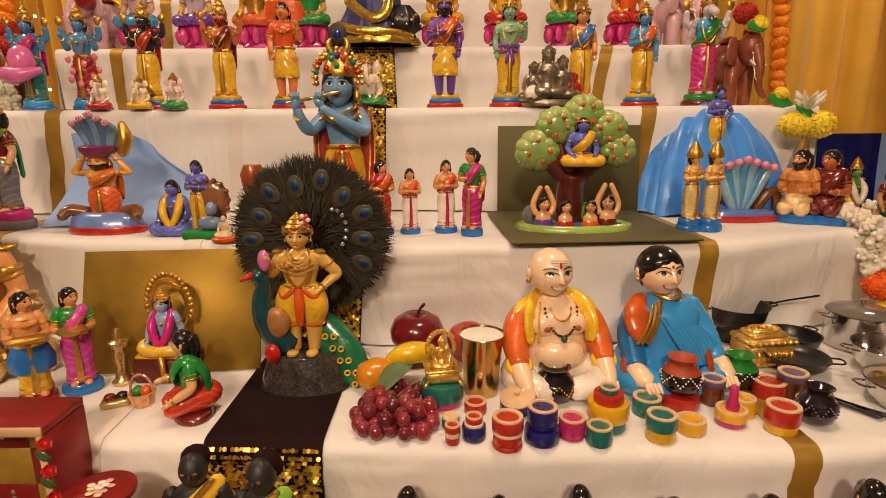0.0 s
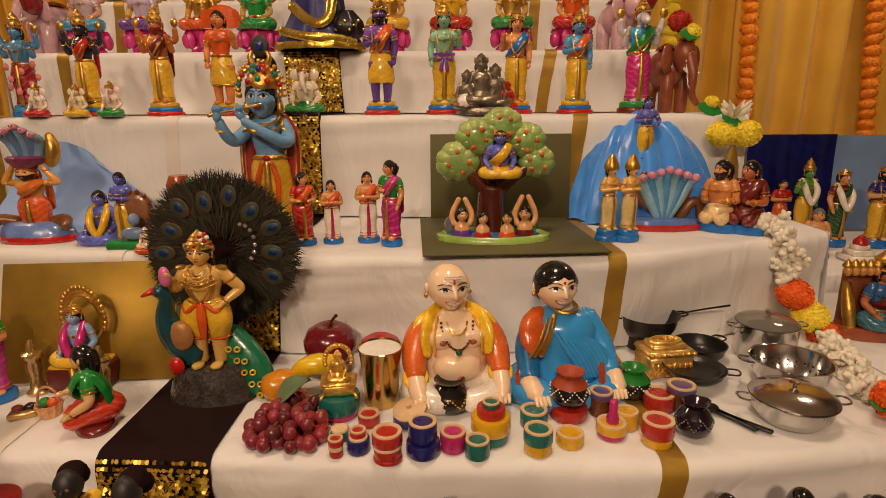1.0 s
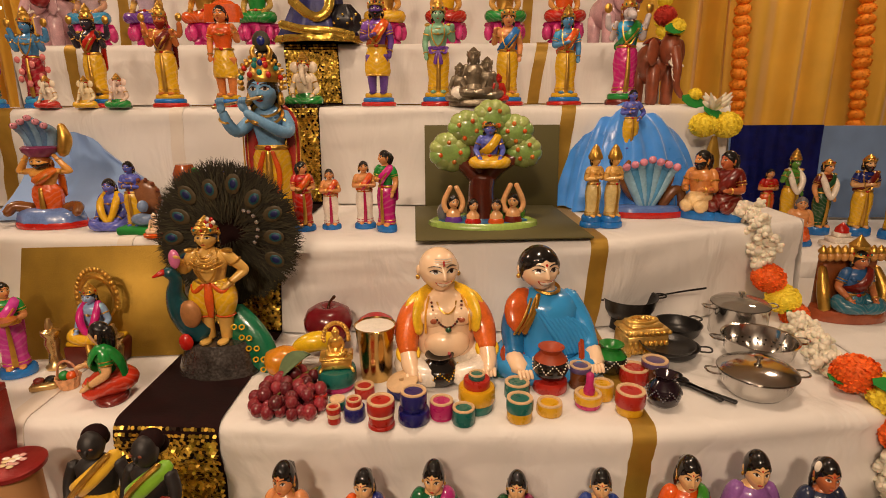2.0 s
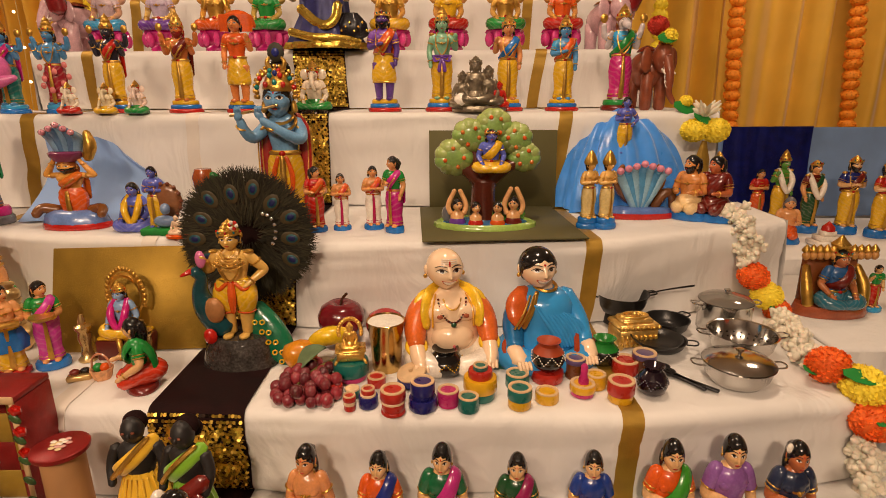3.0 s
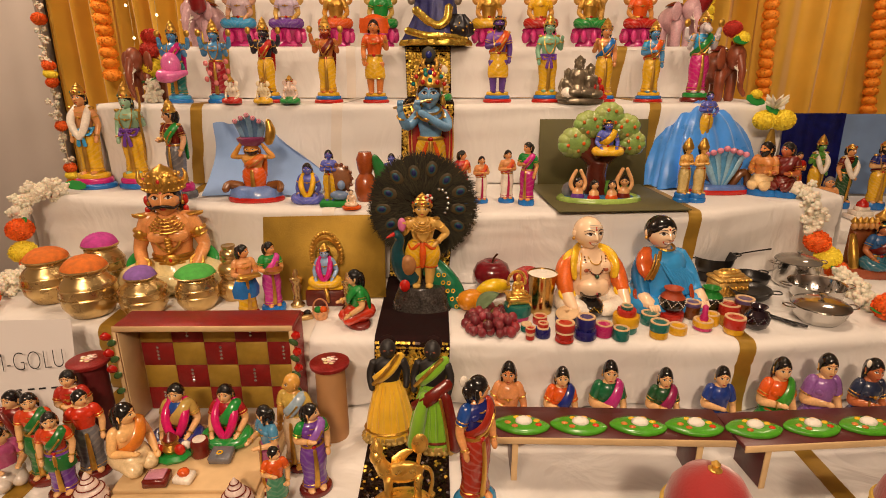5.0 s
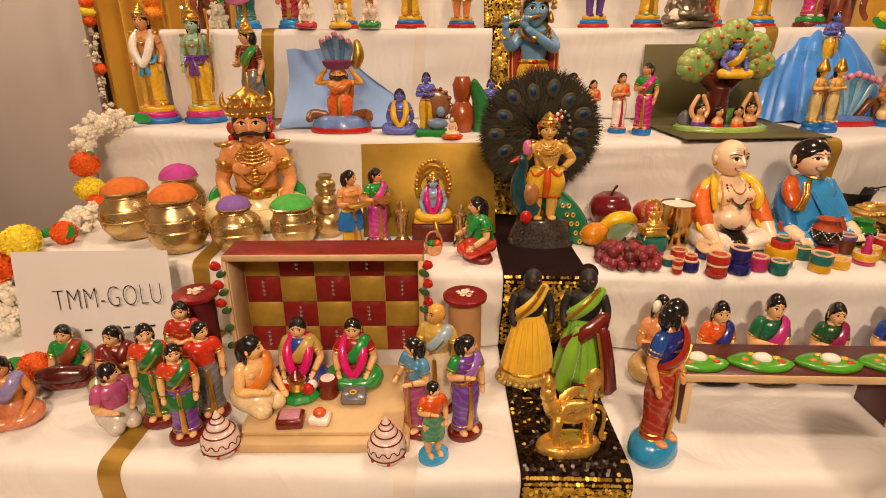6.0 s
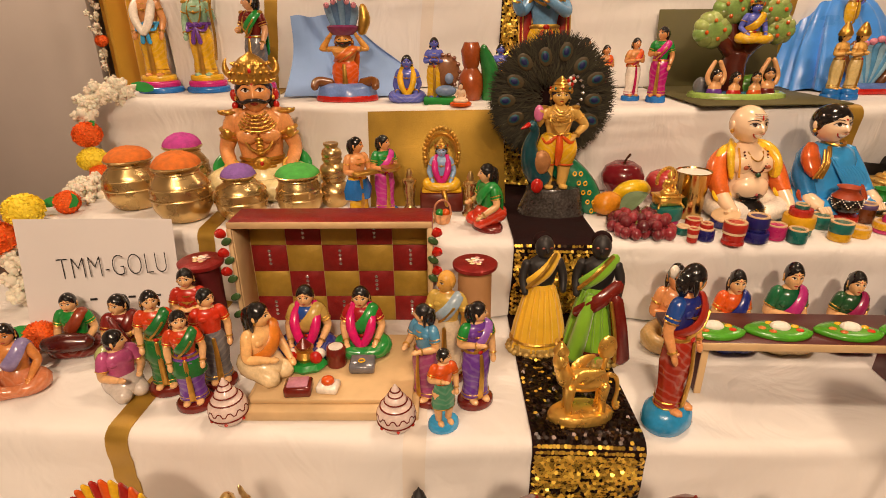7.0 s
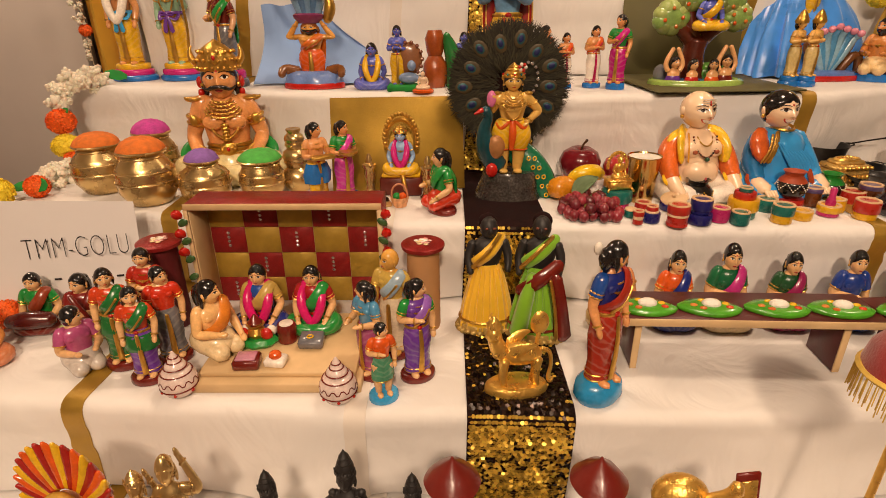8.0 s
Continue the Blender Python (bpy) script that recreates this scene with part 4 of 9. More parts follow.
place(c, "figure_group", "small antique silver and gold cast group of seated figures", 0.269, 1.385, 4, 0.05)


def elephant(h, m, rider=None):
    c = Clay()
    c.ball((0, 0.02 * h / 0.2, h * 0.58), (h * 0.3, h * 0.42, h * 0.3), m, 16, 10)
    for sx in (-1, 1):
        for y in (-0.2, 0.26):
            c.tube([(sx * h * 0.17, y * h, h * 0.5), (sx * h * 0.17, y * h, h * 0.03)], [h * 0.13, h * 0.11], m, 12)
        c.ball((sx * h * 0.3, -h * 0.3, h * 0.72), (h * 0.13, h * 0.04, h * 0.19), m, 12, 7)
        c.tube([(sx * h * 0.09, -h * 0.52, h * 0.58), (sx * h * 0.12, -h * 0.66, h * 0.52)], [h * 0.03, h * 0.012], WHITE, 6)
    c.ball((0, -h * 0.4, h * 0.76), (h * 0.2, h * 0.2, h * 0.22), m, 14, 9)
    c.tube([(0, -h * 0.52, h * 0.74), (0, -h * 0.66, h * 0.5), (0, -h * 0.64, h * 0.25), (0.02, -h * 0.7, h * 0.12)], [h * 0.11, h * 0.085, h * 0.06, h * 0.045], m, 10)
    c.tube([(0, h * 0.42, h * 0.62), (0, h * 0.5, h * 0.35)], [h * 0.03, h * 0.02], m, 6)
    for k in range(5):
        c.ring((0, -h * (0.56 + 0.02 * k), h * (0.68 - 0.07 * k)), h * 0.1, h * 0.008, WHITE, turn=rot(70), seg=12, n=4)
    c.lathe((0, 0.02, h * 0.86), [(h * 0.2, 0), (h * 0.15, h * 0.05), (h * 0.02, h * 0.1)], MAR, 1, 1.2, 16)
    return c


place(elephant(0.2, BROWNCLAY), "elephant_figure", "brown clay elephant figure standing at the step's end", 0.775, 1.5, 4, 0.1, 18, "elephant figure").scale = (0.72, 0.72, 0.95)
place(elephant(0.185, BROWNCLAY), "elephant_figure", "brown clay elephant figure standing at the step's end", -1.16, 1.47, 4, 0.1, -12, "elephant figure").scale = (0.72, 0.72, 0.95)

# ---- step six: seated dolls on lotus stands ----
row = "lotus-seated dolls on the sixth step"
for k, (x, low, sk, up) in enumerate(((-0.92, SKY, paint("d8a888"), paint("c8b0b8")), (-0.745, PUR, paint("d8b060"), paint("c0b0c8")), (-0.565, ORA, paint("d0943a"), GOLD), (-0.40, GRN, paint("c0a050"), GRN), (0.0, YEL, paint("d8a050"), GOLD), (0.19, RED, paint("d8a050"), YEL), (0.375, GRN, paint("d0a050"), GOLD), (0.56, RED, paint("d09048"), ORA))):
    c = Clay()
    w = 0.062
    c.lathe((0, 0, 0), [(w * 0.7, 0), (w * 0.72, 0.008), (w * 0.5, 0.02), (w * 0.62, 0.035), (w * 0.98, 0.055), (w * 0.9, 0.064)], PNK, 1, 0.8, 24, 8, 0.07)
    for j in range(9):
        a = j * 2 * math.pi / 9
        c.ball((w * 0.86 * math.cos(a), w * 0.7 * math.sin(a), 0.036), (0.014, 0.011, 0.024), paint("d8408a"), 8, 6, rot(0, 0, math.degrees(a)))
    f = seated(Clay(), 0.20, sk, low, up, 0.2, "lap", four=True, garland=None)
    merge(c, f, lambda x2, y2, z2: (x2, y2, z2 + 0.062))
    place(c, "lotus_seated_doll", "painted clay doll seated on a pink lotus stand with gold crown", x, 1.735, 5, 0.1, group=row)

# silver-faced doll in a blue and gold saree with black beaded trimming
c = Clay()
SAREE = mat("blue_brocade", (0.02, 0.022, 0.13), 0.4, 0.1, 0.4, 60, 0.5, 220, kindof="voronoi")
FOILGOLD = mat("gold_foil", (0.62, 0.42, 0.07), 0.25, 0.85, 0.25, 30, 0.8, 90)
c.lathe((0, 0, 0), [(0.12, 0), (0.122, 0.01), (0.1, 0.05), (0.075, 0.1), (0.07, 0.16), (0.04, 0.19)], SAREE, 1, 0.6, 40, 11, 0.08)
c.lathe((0, 0, 0), [(0.125, 0), (0.127, 0.006), (0.12, 0.02)], FOILGOLD, 1, 0.61, 40, 11, 0.08)
c.tube([(-0.07, -0.03, 0.12), (0.0, -0.062, 0.06), (0.045, -0.06, 0.08), (0.05, -0.04, 0.13)], 0.014, FOILGOLD, 8, flatten=0.4)
c.tube([(-0.1, -0.05, 0.05), (-0.03, -0.075, 0.03), (0.04, -0.07, 0.03), (0.11, -0.04, 0.02)], 0.012, FOILGOLD, 8, flatten=0.4)
c.lathe((0.085, -0.03, 0.02), [(0.02, 0), (0.05, 0.02), (0.045, 0.055), (0.02, 0.085)], mat("black_beadwork", (0.008, 0.007, 0.012), 0.3, 0.1, 0.3, 60, 0.9, 200, kindof="voronoi"), 1, 0.5, 20, 6, 0.12)
for k in range(7):
    c.ball((0.06 + 0.013 * k, -0.058, 0.05 + 0.012 * (k % 3)), 0.004, FOILGOLD, 6, 5)
c.lathe((0, 0, 0.15), [(0.05, 0), (0.055, 0.03), (0.05, 0.07), (0.02, 0.1)], ANTIQUE, 1, 0.7, 20)
for s in (-1, 1):
    c.tube([(s * 0.05, -0.01, 0.22), (s * 0.085, -0.03, 0.17), (s * 0.08, -0.07, 0.14)], [0.02, 0.018, 0.012], ANTIQUE)
head(c, (0, -0.02, 0.285), 0.045, mat("silver_face", (0.35, 0.30, 0.24), 0.3, 0.8, 0.2, 40, 0.3, 160), crown=0.09)
place(c, "silver_idol", "silver-faced doll dressed in a blue and gold brocade saree", -0.20, 1.66, 5, 0.12, category="idol")
Clay().box((0, 0, 0.012), (0.2, 0.16, 0.024), MAROON, 0.003).put("low_stool", "maroon stool under the dressed silver idol", "stool", (-0.2, 1.8, ZS[5] + 0.002))

# figures at the ends of step six, and the lowest parts of the row above
for x, s in ((-1.06, -1), (0.72, 1)):
    c = elephant(0.17, paint("cfa8b0"))
    c.tube([(0.03, -0.07, 0.13), (0.05, -0.1, 0.2), (0.06, -0.06, 0.26)], [0.03, 0.028, 0.012], paint("8a1c20"))
    place(c, "elephant_figure", "pale pink painted elephant figure with red trappings", x, 1.78, 5, 0.1, 20 * s, "elephant figure")
for x, cols in ((-0.86, [BLACK, GRY]), (-0.62, [RED, GOLD]), (-0.47, [RED, GOLD]), (-0.02, [PNK, BLU]), (0.09, [PNK, MAR]), (0.2, [RED, GRN]), (0.42, [GRN, RED]), (0.6, [BLACK, MAR])):
    c = standing(Clay(), 0.24, SKP, cols[0], cols[1], [cols[1], cols[0]], 0.36, 0.1, 0.15, "fold")
    place(c, "standing_doll", "painted clay doll with gold crown on a coloured base", x, 2.07, 6, 0.08, group="standing dolls on the seventh step")

# ---- step four ----
# three tall dolls
c = standing(Clay(), 0.345, SKO, YEL, SKO, [BLU, PNK, YEL], 0.38, 0.14, 0.14, ("down", "down"), sash=None, garland=WHITE)
waist_sash(c, 0.335, SKY)
place(c, "tall_doll", "tall orange painted clay doll with blue sash on a striped base", -1.302, 1.31, 3, 0.1, group="tall dolls at the step's end")
c = standing(Clay(), 0.348, paint("9cc4a4"), YEL, paint("9cc4a4"), [BLU, PNK, YEL], 0.36, 0.14, 0.2, ("down", "bless"), legs=None)
waist_sash(c, 0.33, PUR)
c.tube([(0.042, -0.02, 0.09), (0.056, -0.036, 0.15), (0.052, -0.04, 0.225), (0.058, -0.03, 0.26), (0.045, -0.01, 0.31)], 0.004, GOLD, 6)
place(c, "tall_doll", "tall green painted clay doll with bow and purple sash", -1.163, 1.315, 3, 0.1, group="tall dolls at the step's end")
c = standing(Clay(), 0.302, paint("d8a478"), GRY, MAR, [GRY, PNK], 0.34, 0.14, 0.18, ("hold", "down"), garland=None, sash=GRN, side=-40)
place(c, "tall_doll", "painted clay doll in red blouse with gold crown and long hair", -0.96, 1.165, 3, 0.09, -20, group="tall dolls at the step's end")

# light blue cloth behind the snake bearer
c = Clay()
rows = []
for u in range(9):
    w = u / 8
    rows.append([(-0.90 + 0.36 * (j / 24) * (1 - 0.45 * max(0, w - 0.4)) + 0.05 * (1 - w) * math.sin(j * 0.4), 1.365 - 0.006 * math.sin(j * 1.3 + u) - 0.16 * (1 - w) ** 3, ZS[3] + 0.004 + 0.2 * w * (1 - 0.55 * max(0, (j - 12) / 12) ** 1.5) + 0.003 * math.sin(j * 0.9)) for j in range(25)])
c.rings(rows, mat("pale_blue_cloth", (0.22, 0.36, 0.66), 0.7, var=0.1, scale=6, bump=0.15, bscale=500, sheen=0.3), closed=False)
c.put("blue_backcloth", "pale blue cloth pinned on the white riser", "cloth", (0, 0, 0))

# snake bearer wading in water
c = Clay()
c.lathe((0, 0, 0), [(0.08, 0), (0.082, 0.006), (0.078, 0.014)], RED, 1, 0.6, 28)
c.lathe((0, 0, 0.013), [(0.076, 0), (0.07, 0.02), (0.05, 0.03)], paint("6a86c0"), 1, 0.6, 28, 9, 0.05)
f = standing(Clay(), 0.143, paint("e0a04a"), ORA, paint("e0a04a"), None, arm="up", beard=BLACK, hair=paint("8a4a1c"), jewel=False, longhair=0.5, sash=paint("d06a20"), headr=0.1)
merge(c, f, lambda x, y, z: (x * 1.75, y * 1.5, z + 0.018))
c.lathe((0, 0, 0.158), [(0.026, 0), (0.038, 0.012), (0.04, 0.02), (0.033, 0.024)], paint("7a3058"), 1, 0.7, 20)
for k in range(5):
    x = (k - 2) * 0.0165
    c.tube([(x * 0.6, 0.012, 0.176), (x * 0.95, 0.01, 0.212), (x * 1.0, -0.012, 0.24 - abs(x) * 0.5)], [0.01, 0.012, 0.008], paint("5a80a8") if k % 2 else paint("7aa0c0"), 8)
    c.ball((x * 1.0, -0.018, 0.243 - abs(x) * 0.5), (0.0075, 0.009, 0.007), paint("d890a0"), 8, 6)
    for s in (-1, 1):
        c.ball((x + s * 0.003, -0.026, 0.245 - abs(x) * 0.5), 0.0013, EYE, 6, 4)
c.tube([(0.045, 0.01, 0.165), (0.056, 0.012, 0.195), (0.05, 0.012, 0.225)], [0.012, 0.016, 0.008], GOLD, 8)
for s in (-1, 1):
    c.tube([(s * 0.04, 0.0, 0.04), (s * 0.075, -0.01, 0.05), (s * 0.078, -0.03, 0.035)], [0.014, 0.013, 0.01], paint("7a4a20"), 8)
place(c, "snake_bearer_doll", "bearded orange clay doll carrying a basket under a snake hood", -0.721, 1.115, 3, 0.1)

# small blue dolls by the calf and the baby on a leaf
VB = paint("5a64c0")
c = seated(Clay(), 0.112, VB, VB, None, 0.0, ("lap", "lap"), garland=YEL, longhair=0.4)
place(c, "small_blue_doll", "small blue seated clay doll with yellow necklace", -0.562, 1.115, 3, 0.05)
c = Clay().box((0, 0, 0.008), (0.085, 0.05, 0.016), FELT, 0.003)
c.ball((0.012, 0.012, 0.075), (0.034, 0.012, 0.04), paint("8a5a3a"), 16, 9)
for k in range(14):
    a = k * 0.45
    c.ball((0.012 + 0.034 * math.cos(a), 0.006, 0.075 + 0.04 * math.sin(a)), 0.005, paint("7a4430"), 6, 5)
f = standing(Clay(), 0.14, VB, YEL, VB, None, arm=("fold", "fold"), longhair=0.2)
merge(c, f, lambda x, y, z: (x - 0.016, y + 0.012, z + 0.014))
c.ball((0.012, -0.012, 0.032), (0.026, 0.012, 0.014), paint("7a92b8"), 12, 8).ball((0.02, -0.02, 0.062), (0.011, 0.011, 0.013), paint("7a92b8"))
place(c, "calf_figure", "blue clay doll with calf and round shade on green base", -0.476, 1.062, 3, 0.055)
c = Clay().lathe((0, 0, 0), [(0.026, 0), (0.027, 0.006), (0.02, 0.01)], ORA, 1, 0.7, 18)
f = seated(Clay(), 0.042, paint("e8c8a8"), paint("e8c8a8"), jewel=False, longhair=0)
c.add([(x, y, z + 0.008) for x, y, z in f.v], f.f, paint("e8c8a8"))
c.ball((0, 0.003, 0.046), 0.006, BLACK, 8, 6)
place(c, "baby_doll", "tiny white baby doll seated on an orange leaf", -0.428, 1.035, 3, 0.04)
c = Clay().lathe((0, 0, 0), [(0.026, 0), (0.034, 0.03), (0.03, 0.06), (0.018, 0.078), (0.022, 0.09), (0.026, 0.12), (0.018, 0.14)], paint("9a4a20"), seg=20)
c.tube([(0.05, 0.0, 0.0), (0.055, -0.005, 0.06), (0.035, -0.01, 0.11), (0.03, -0.02, 0.13)], [0.022, 0.026, 0.016, 0.008], paint("2a7a3a"), 10)
place(c, "pot_and_parrot_figure", "terracotta clay pot figure with a green parrot", -0.40, 1.13, 3, 0.06, category="figure")
c = standing(Clay(), 0.135, VB, YEL, VB, None, arm=("fold", "fold"), longhair=0.3)
place(c, "small_blue_doll", "small blue standing clay doll with curled black hair", -0.325, 1.14, 3, 0.05)

# large flute player
SKF = paint("6f9fc8")
c = standing(Clay(), 0.33, SKF, YEL, SKF, None, arm="none", headr=0)
u, CAPE = 0.33, paint("a02a24")
for s in (-1, 1):
    c.tube([(s * 0.08 * u, 0.045 * u, 0.79 * u), (s * 0.14 * u, 0.04 * u, 0.7 * u), (s * 0.15 * u, 0.03 * u, 0.5 * u), (s * 0.14 * u, 0.0, 0.28 * u), (s * 0.15 * u, 0.0, 0.05 * u)], [0.03 * u, 0.05 * u, 0.05 * u, 0.045 * u, 0.04 * u], CAPE, 10, flatten=0.6)
    for q in (0.02, 0.05):
        c.tube([(s * (0.14 + q) * u, 0.015 * u, 0.7 * u), (s * (0.15 + q) * u, 0.005 * u, 0.5 * u), (s * (0.135 + q) * u, -0.03 * u, 0.28 * u)], 0.006 * u, GOLD, 6)
    c.tube([(s * 0.03 * u, -0.095 * u, 0.5 * u), (s * 0.075 * u, -0.105 * u, 0.36 * u), (s * 0.05 * u, -0.1 * u, 0.22 * u)], [0.014 * u, 0.02 * u, 0.012 * u], ORA, 8, flatten=0.5)
c.tube([(-0.032, 0, 0.248), (-0.05, -0.012, 0.222), (-0.066, -0.03, 0.207), (-0.078, -0.048, 0.228), (-0.082, -0.056, 0.252)], [0.013, 0.016, 0.014, 0.012, 0.009], SKF, 10)
c.tube([(0.032, 0, 0.248), (0.047, -0.014, 0.222), (0.048, -0.036, 0.204), (0.014, -0.058, 0.224), (-0.028, -0.066, 0.252)], [0.013, 0.016, 0.014, 0.012, 0.009], SKF, 10)
for px, pz, tilt in ((-0.083, 0.263, 15), (-0.036, 0.264, -35)):
    c.ball((px, -0.062, pz), (0.0095, 0.007, 0.014), SKF, 10, 7, rot(0, tilt, 0))
    for k in range(4):
        c.tube([(px - 0.006 + 0.004 * k, -0.066, pz + 0.006), (px - 0.005 + 0.004 * k, -0.07, pz + 0.014), (px - 0.004 + 0.004 * k, -0.064, pz + 0.019)], 0.0022, SKF, 6)
for p in ((-0.081, -0.05, 0.236), (-0.008, -0.06, 0.237)):
    c.ring(p, 0.0115, 0.003, GOLD, turn=rot(25, 20), seg=12, n=5)
for s in (-1, 1):
    c.ring((s * 0.043, -0.008, 0.232), 0.0165, 0.0032, GOLD, turn=rot(0, s * 40), seg=14, n=5)
head(c, (-0.004, -0.014, 0.297), 0.038, SKF, BLACK, 0.6, eye=1.15)
c.tube([(-0.1, -0.064, 0.262), (0.006, -0.055, 0.285)], 0.0034, BRASS, 8)
for k in range(17):
    a = math.pi * (k - 1) / 14
    c.ball((0.044 * math.cos(a) - 0.004, -0.024, 0.314 + 0.048 * math.sin(a)), 0.0062, (GOLD, GOLD, RED, GOLD, TEA)[k % 5], 8, 6)
    c.ball((0.051 * math.cos(a) - 0.004, -0.018, 0.316 + 0.056 * math.sin(a)), 0.0048, GOLD, 6, 5)
c.lathe((0, -0.012, 0.315), [(0.034, 0), (0.036, 0.008), (0.033, 0.016), (0.028, 0.03), (0.018, 0.044), (0.006, 0.05)], GOLD, seg=22, k=11, amp=0.03)
for px, pz, m in ((-0.02, 0.33, RED), (0, 0.335, TEA), (0.02, 0.33, RED), (0, 0.355, NAVY), (-0.012, 0.35, TEA), (0.012, 0.35, RED)):
    c.ball((px, -0.047 + 0.45 * (pz - 0.33), pz), (0.006, 0.004, 0.007), m, 8, 6)
for s in (-1, 1):
    c.tube([(s * 0.012, -0.02, 0.362), (s * 0.022, -0.02, 0.378), (s * 0.014, -0.02, 0.39)], [0.005, 0.006, 0.003], GOLD, 8)
    c.tube([(s * 0.034, -0.018, 0.292), (s * 0.036, -0.022, 0.272)], [0.005, 0.008], GOLD, 8)
c.ball((-0.004, 0.012, 0.36), (0.03, 0.014, 0.03), BLACK, 12, 8)
c.ball((-0.004, 0.0, 0.402), (0.02, 0.004, 0.022), BARB, 12, 7)
c.ball((-0.004, -0.004, 0.402), (0.009, 0.003, 0.01), NAVY, 10, 6)
c.ring((0, -0.02, 0.258), 0.03, 0.0035, GOLD, 1, 0.9, rot(35), 20, 5)
c.ring((0, -0.024, 0.246), 0.037, 0.0035, GOLD, 1, 0.9, rot(40), 20, 5)
c.ball((0, -0.048, 0.222), 0.007, TEA, 8, 6)
place(c, "flute_player_doll", "large blue clay doll with jewelled crown playing a flute", -0.212, 1.155, 3, 0.09)

# four small dolls
c = standing(Clay(), 0.152, SKO, RED, RED, BLUBASE, 0.32, 0.08, 0, ("hold", "hold"), longhair=0.4, side=50, sash=ORA)
place(c, "small_standing_doll", "small red-robed clay doll facing sideways", -0.125, 1.085, 3, 0.045, 20)
for x, y, h in ((-0.069, 1.10, 0.134), (0.005, 1.108, 0.15)):
    c = standing(Clay(), h, SKO, WHITE, SKO, BLUBASE, 0.32, 0.08, 0, "fold", longhair=0.3, sash=ORA, border=paint("b01c50"))
    place(c, "small_standing_doll", "small clay boy doll in white cloth and orange shawl", x, y, 3, 0.045, 10, group="pair of boy dolls")
c = standing(Clay(), 0.176, SKO, paint("b8187a"), GRN, BLUBASE, 0.27, 0.09, 0, ("fold", "down"), longhair=0.2, bun=True, sash=paint("b8187a"), side=-30)
place(c, "small_standing_doll", "clay woman doll in magenta saree with green blouse", 0.057, 1.072, 3, 0.05, -30)

# olive card standing against the riser and lying on the step
c = Clay()
c.box((0.305, 1.352, 1.085), (0.345, 0.004, 0.21), GREENBOARD, 0.001, rot(-5))
c.box((0.295, 1.17, ZS[3] + 0.008), (0.36, 0.36, 0.004), GREENBOARD, 0.001, rot(0, 0, 3))
c.put("olive_card", "olive green card folded against the riser as backdrop", "card", (0, 0, 0))

# tree with a seated doll, bathers before it
c = Clay()
LAWN = paint("5a9a34")
c.lathe((0, 0, 0), [(0.118, 0), (0.121, 0.006), (0.118, 0.018), (0.108, 0.022), (0.1, 0.018)], paint("9ab85a"), 1, 0.55, 40, 20, 0.015)
c.lathe((0, 0, 0.012), [(0.1, 0), (0.099, 0.006), (0.05, 0.008)], paint("3a78b0"), 1, 0.55, 32)
c.ball((0.05, 0.03, 0.03), (0.05, 0.03, 0.03), LAWN, 14, 8).ball((-0.085, 0.02, 0.03), (0.018, 0.02, 0.025), GRY, 10, 7)
BARK = paint("5a2416")
c.tube([(0.0, 0.035, 0.01), (-0.004, 0.035, 0.075), (0.0, 0.035, 0.11)], [0.036, 0.028, 0.03], BARK, 14)
for p, r in (((-0.075, 0.03, 0.16), 0.014), ((-0.03, 0.045, 0.2), 0.016), ((0.075, 0.03, 0.155), 0.014)):
    c.tube([(0, 0.035, 0.1), (p[0] * 0.5, 0.035, 0.135), p], [0.024, 0.018, r], BARK, 10)
# Light from above put into the greens: lobe rims paler on top, duller below.
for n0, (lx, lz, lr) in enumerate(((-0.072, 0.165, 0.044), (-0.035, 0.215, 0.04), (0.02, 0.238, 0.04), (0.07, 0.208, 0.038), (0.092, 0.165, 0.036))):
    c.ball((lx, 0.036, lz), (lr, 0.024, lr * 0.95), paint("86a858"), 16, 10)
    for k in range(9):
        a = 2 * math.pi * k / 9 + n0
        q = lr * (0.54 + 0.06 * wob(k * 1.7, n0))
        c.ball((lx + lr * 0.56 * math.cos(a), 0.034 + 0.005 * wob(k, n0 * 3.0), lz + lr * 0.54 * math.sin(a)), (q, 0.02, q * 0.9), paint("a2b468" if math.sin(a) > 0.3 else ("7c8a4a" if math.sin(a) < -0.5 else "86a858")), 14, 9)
    for k in range(4):
        a = 1.7 * k + n0
        c.ball((lx + lr * 0.5 * math.cos(a), 0.013, lz + lr * 0.5 * math.sin(a)), (0.0048, 0.0035, 0.005), (ORA, paint("c8702a"))[k % 2], 8, 6)
c.ball((0.015, 0.05, 0.18), (0.05, 0.014, 0.05), paint("4a6a30"), 14, 8)
f = seated(Clay(), 0.105, VB, YEL, VB, 0.06, "lap", sash=YEL, longhair=0.2)
merge(c, f, lambda x, y, z: (x * 1.1 + 0.012, y + 0.005, z + 0.135))
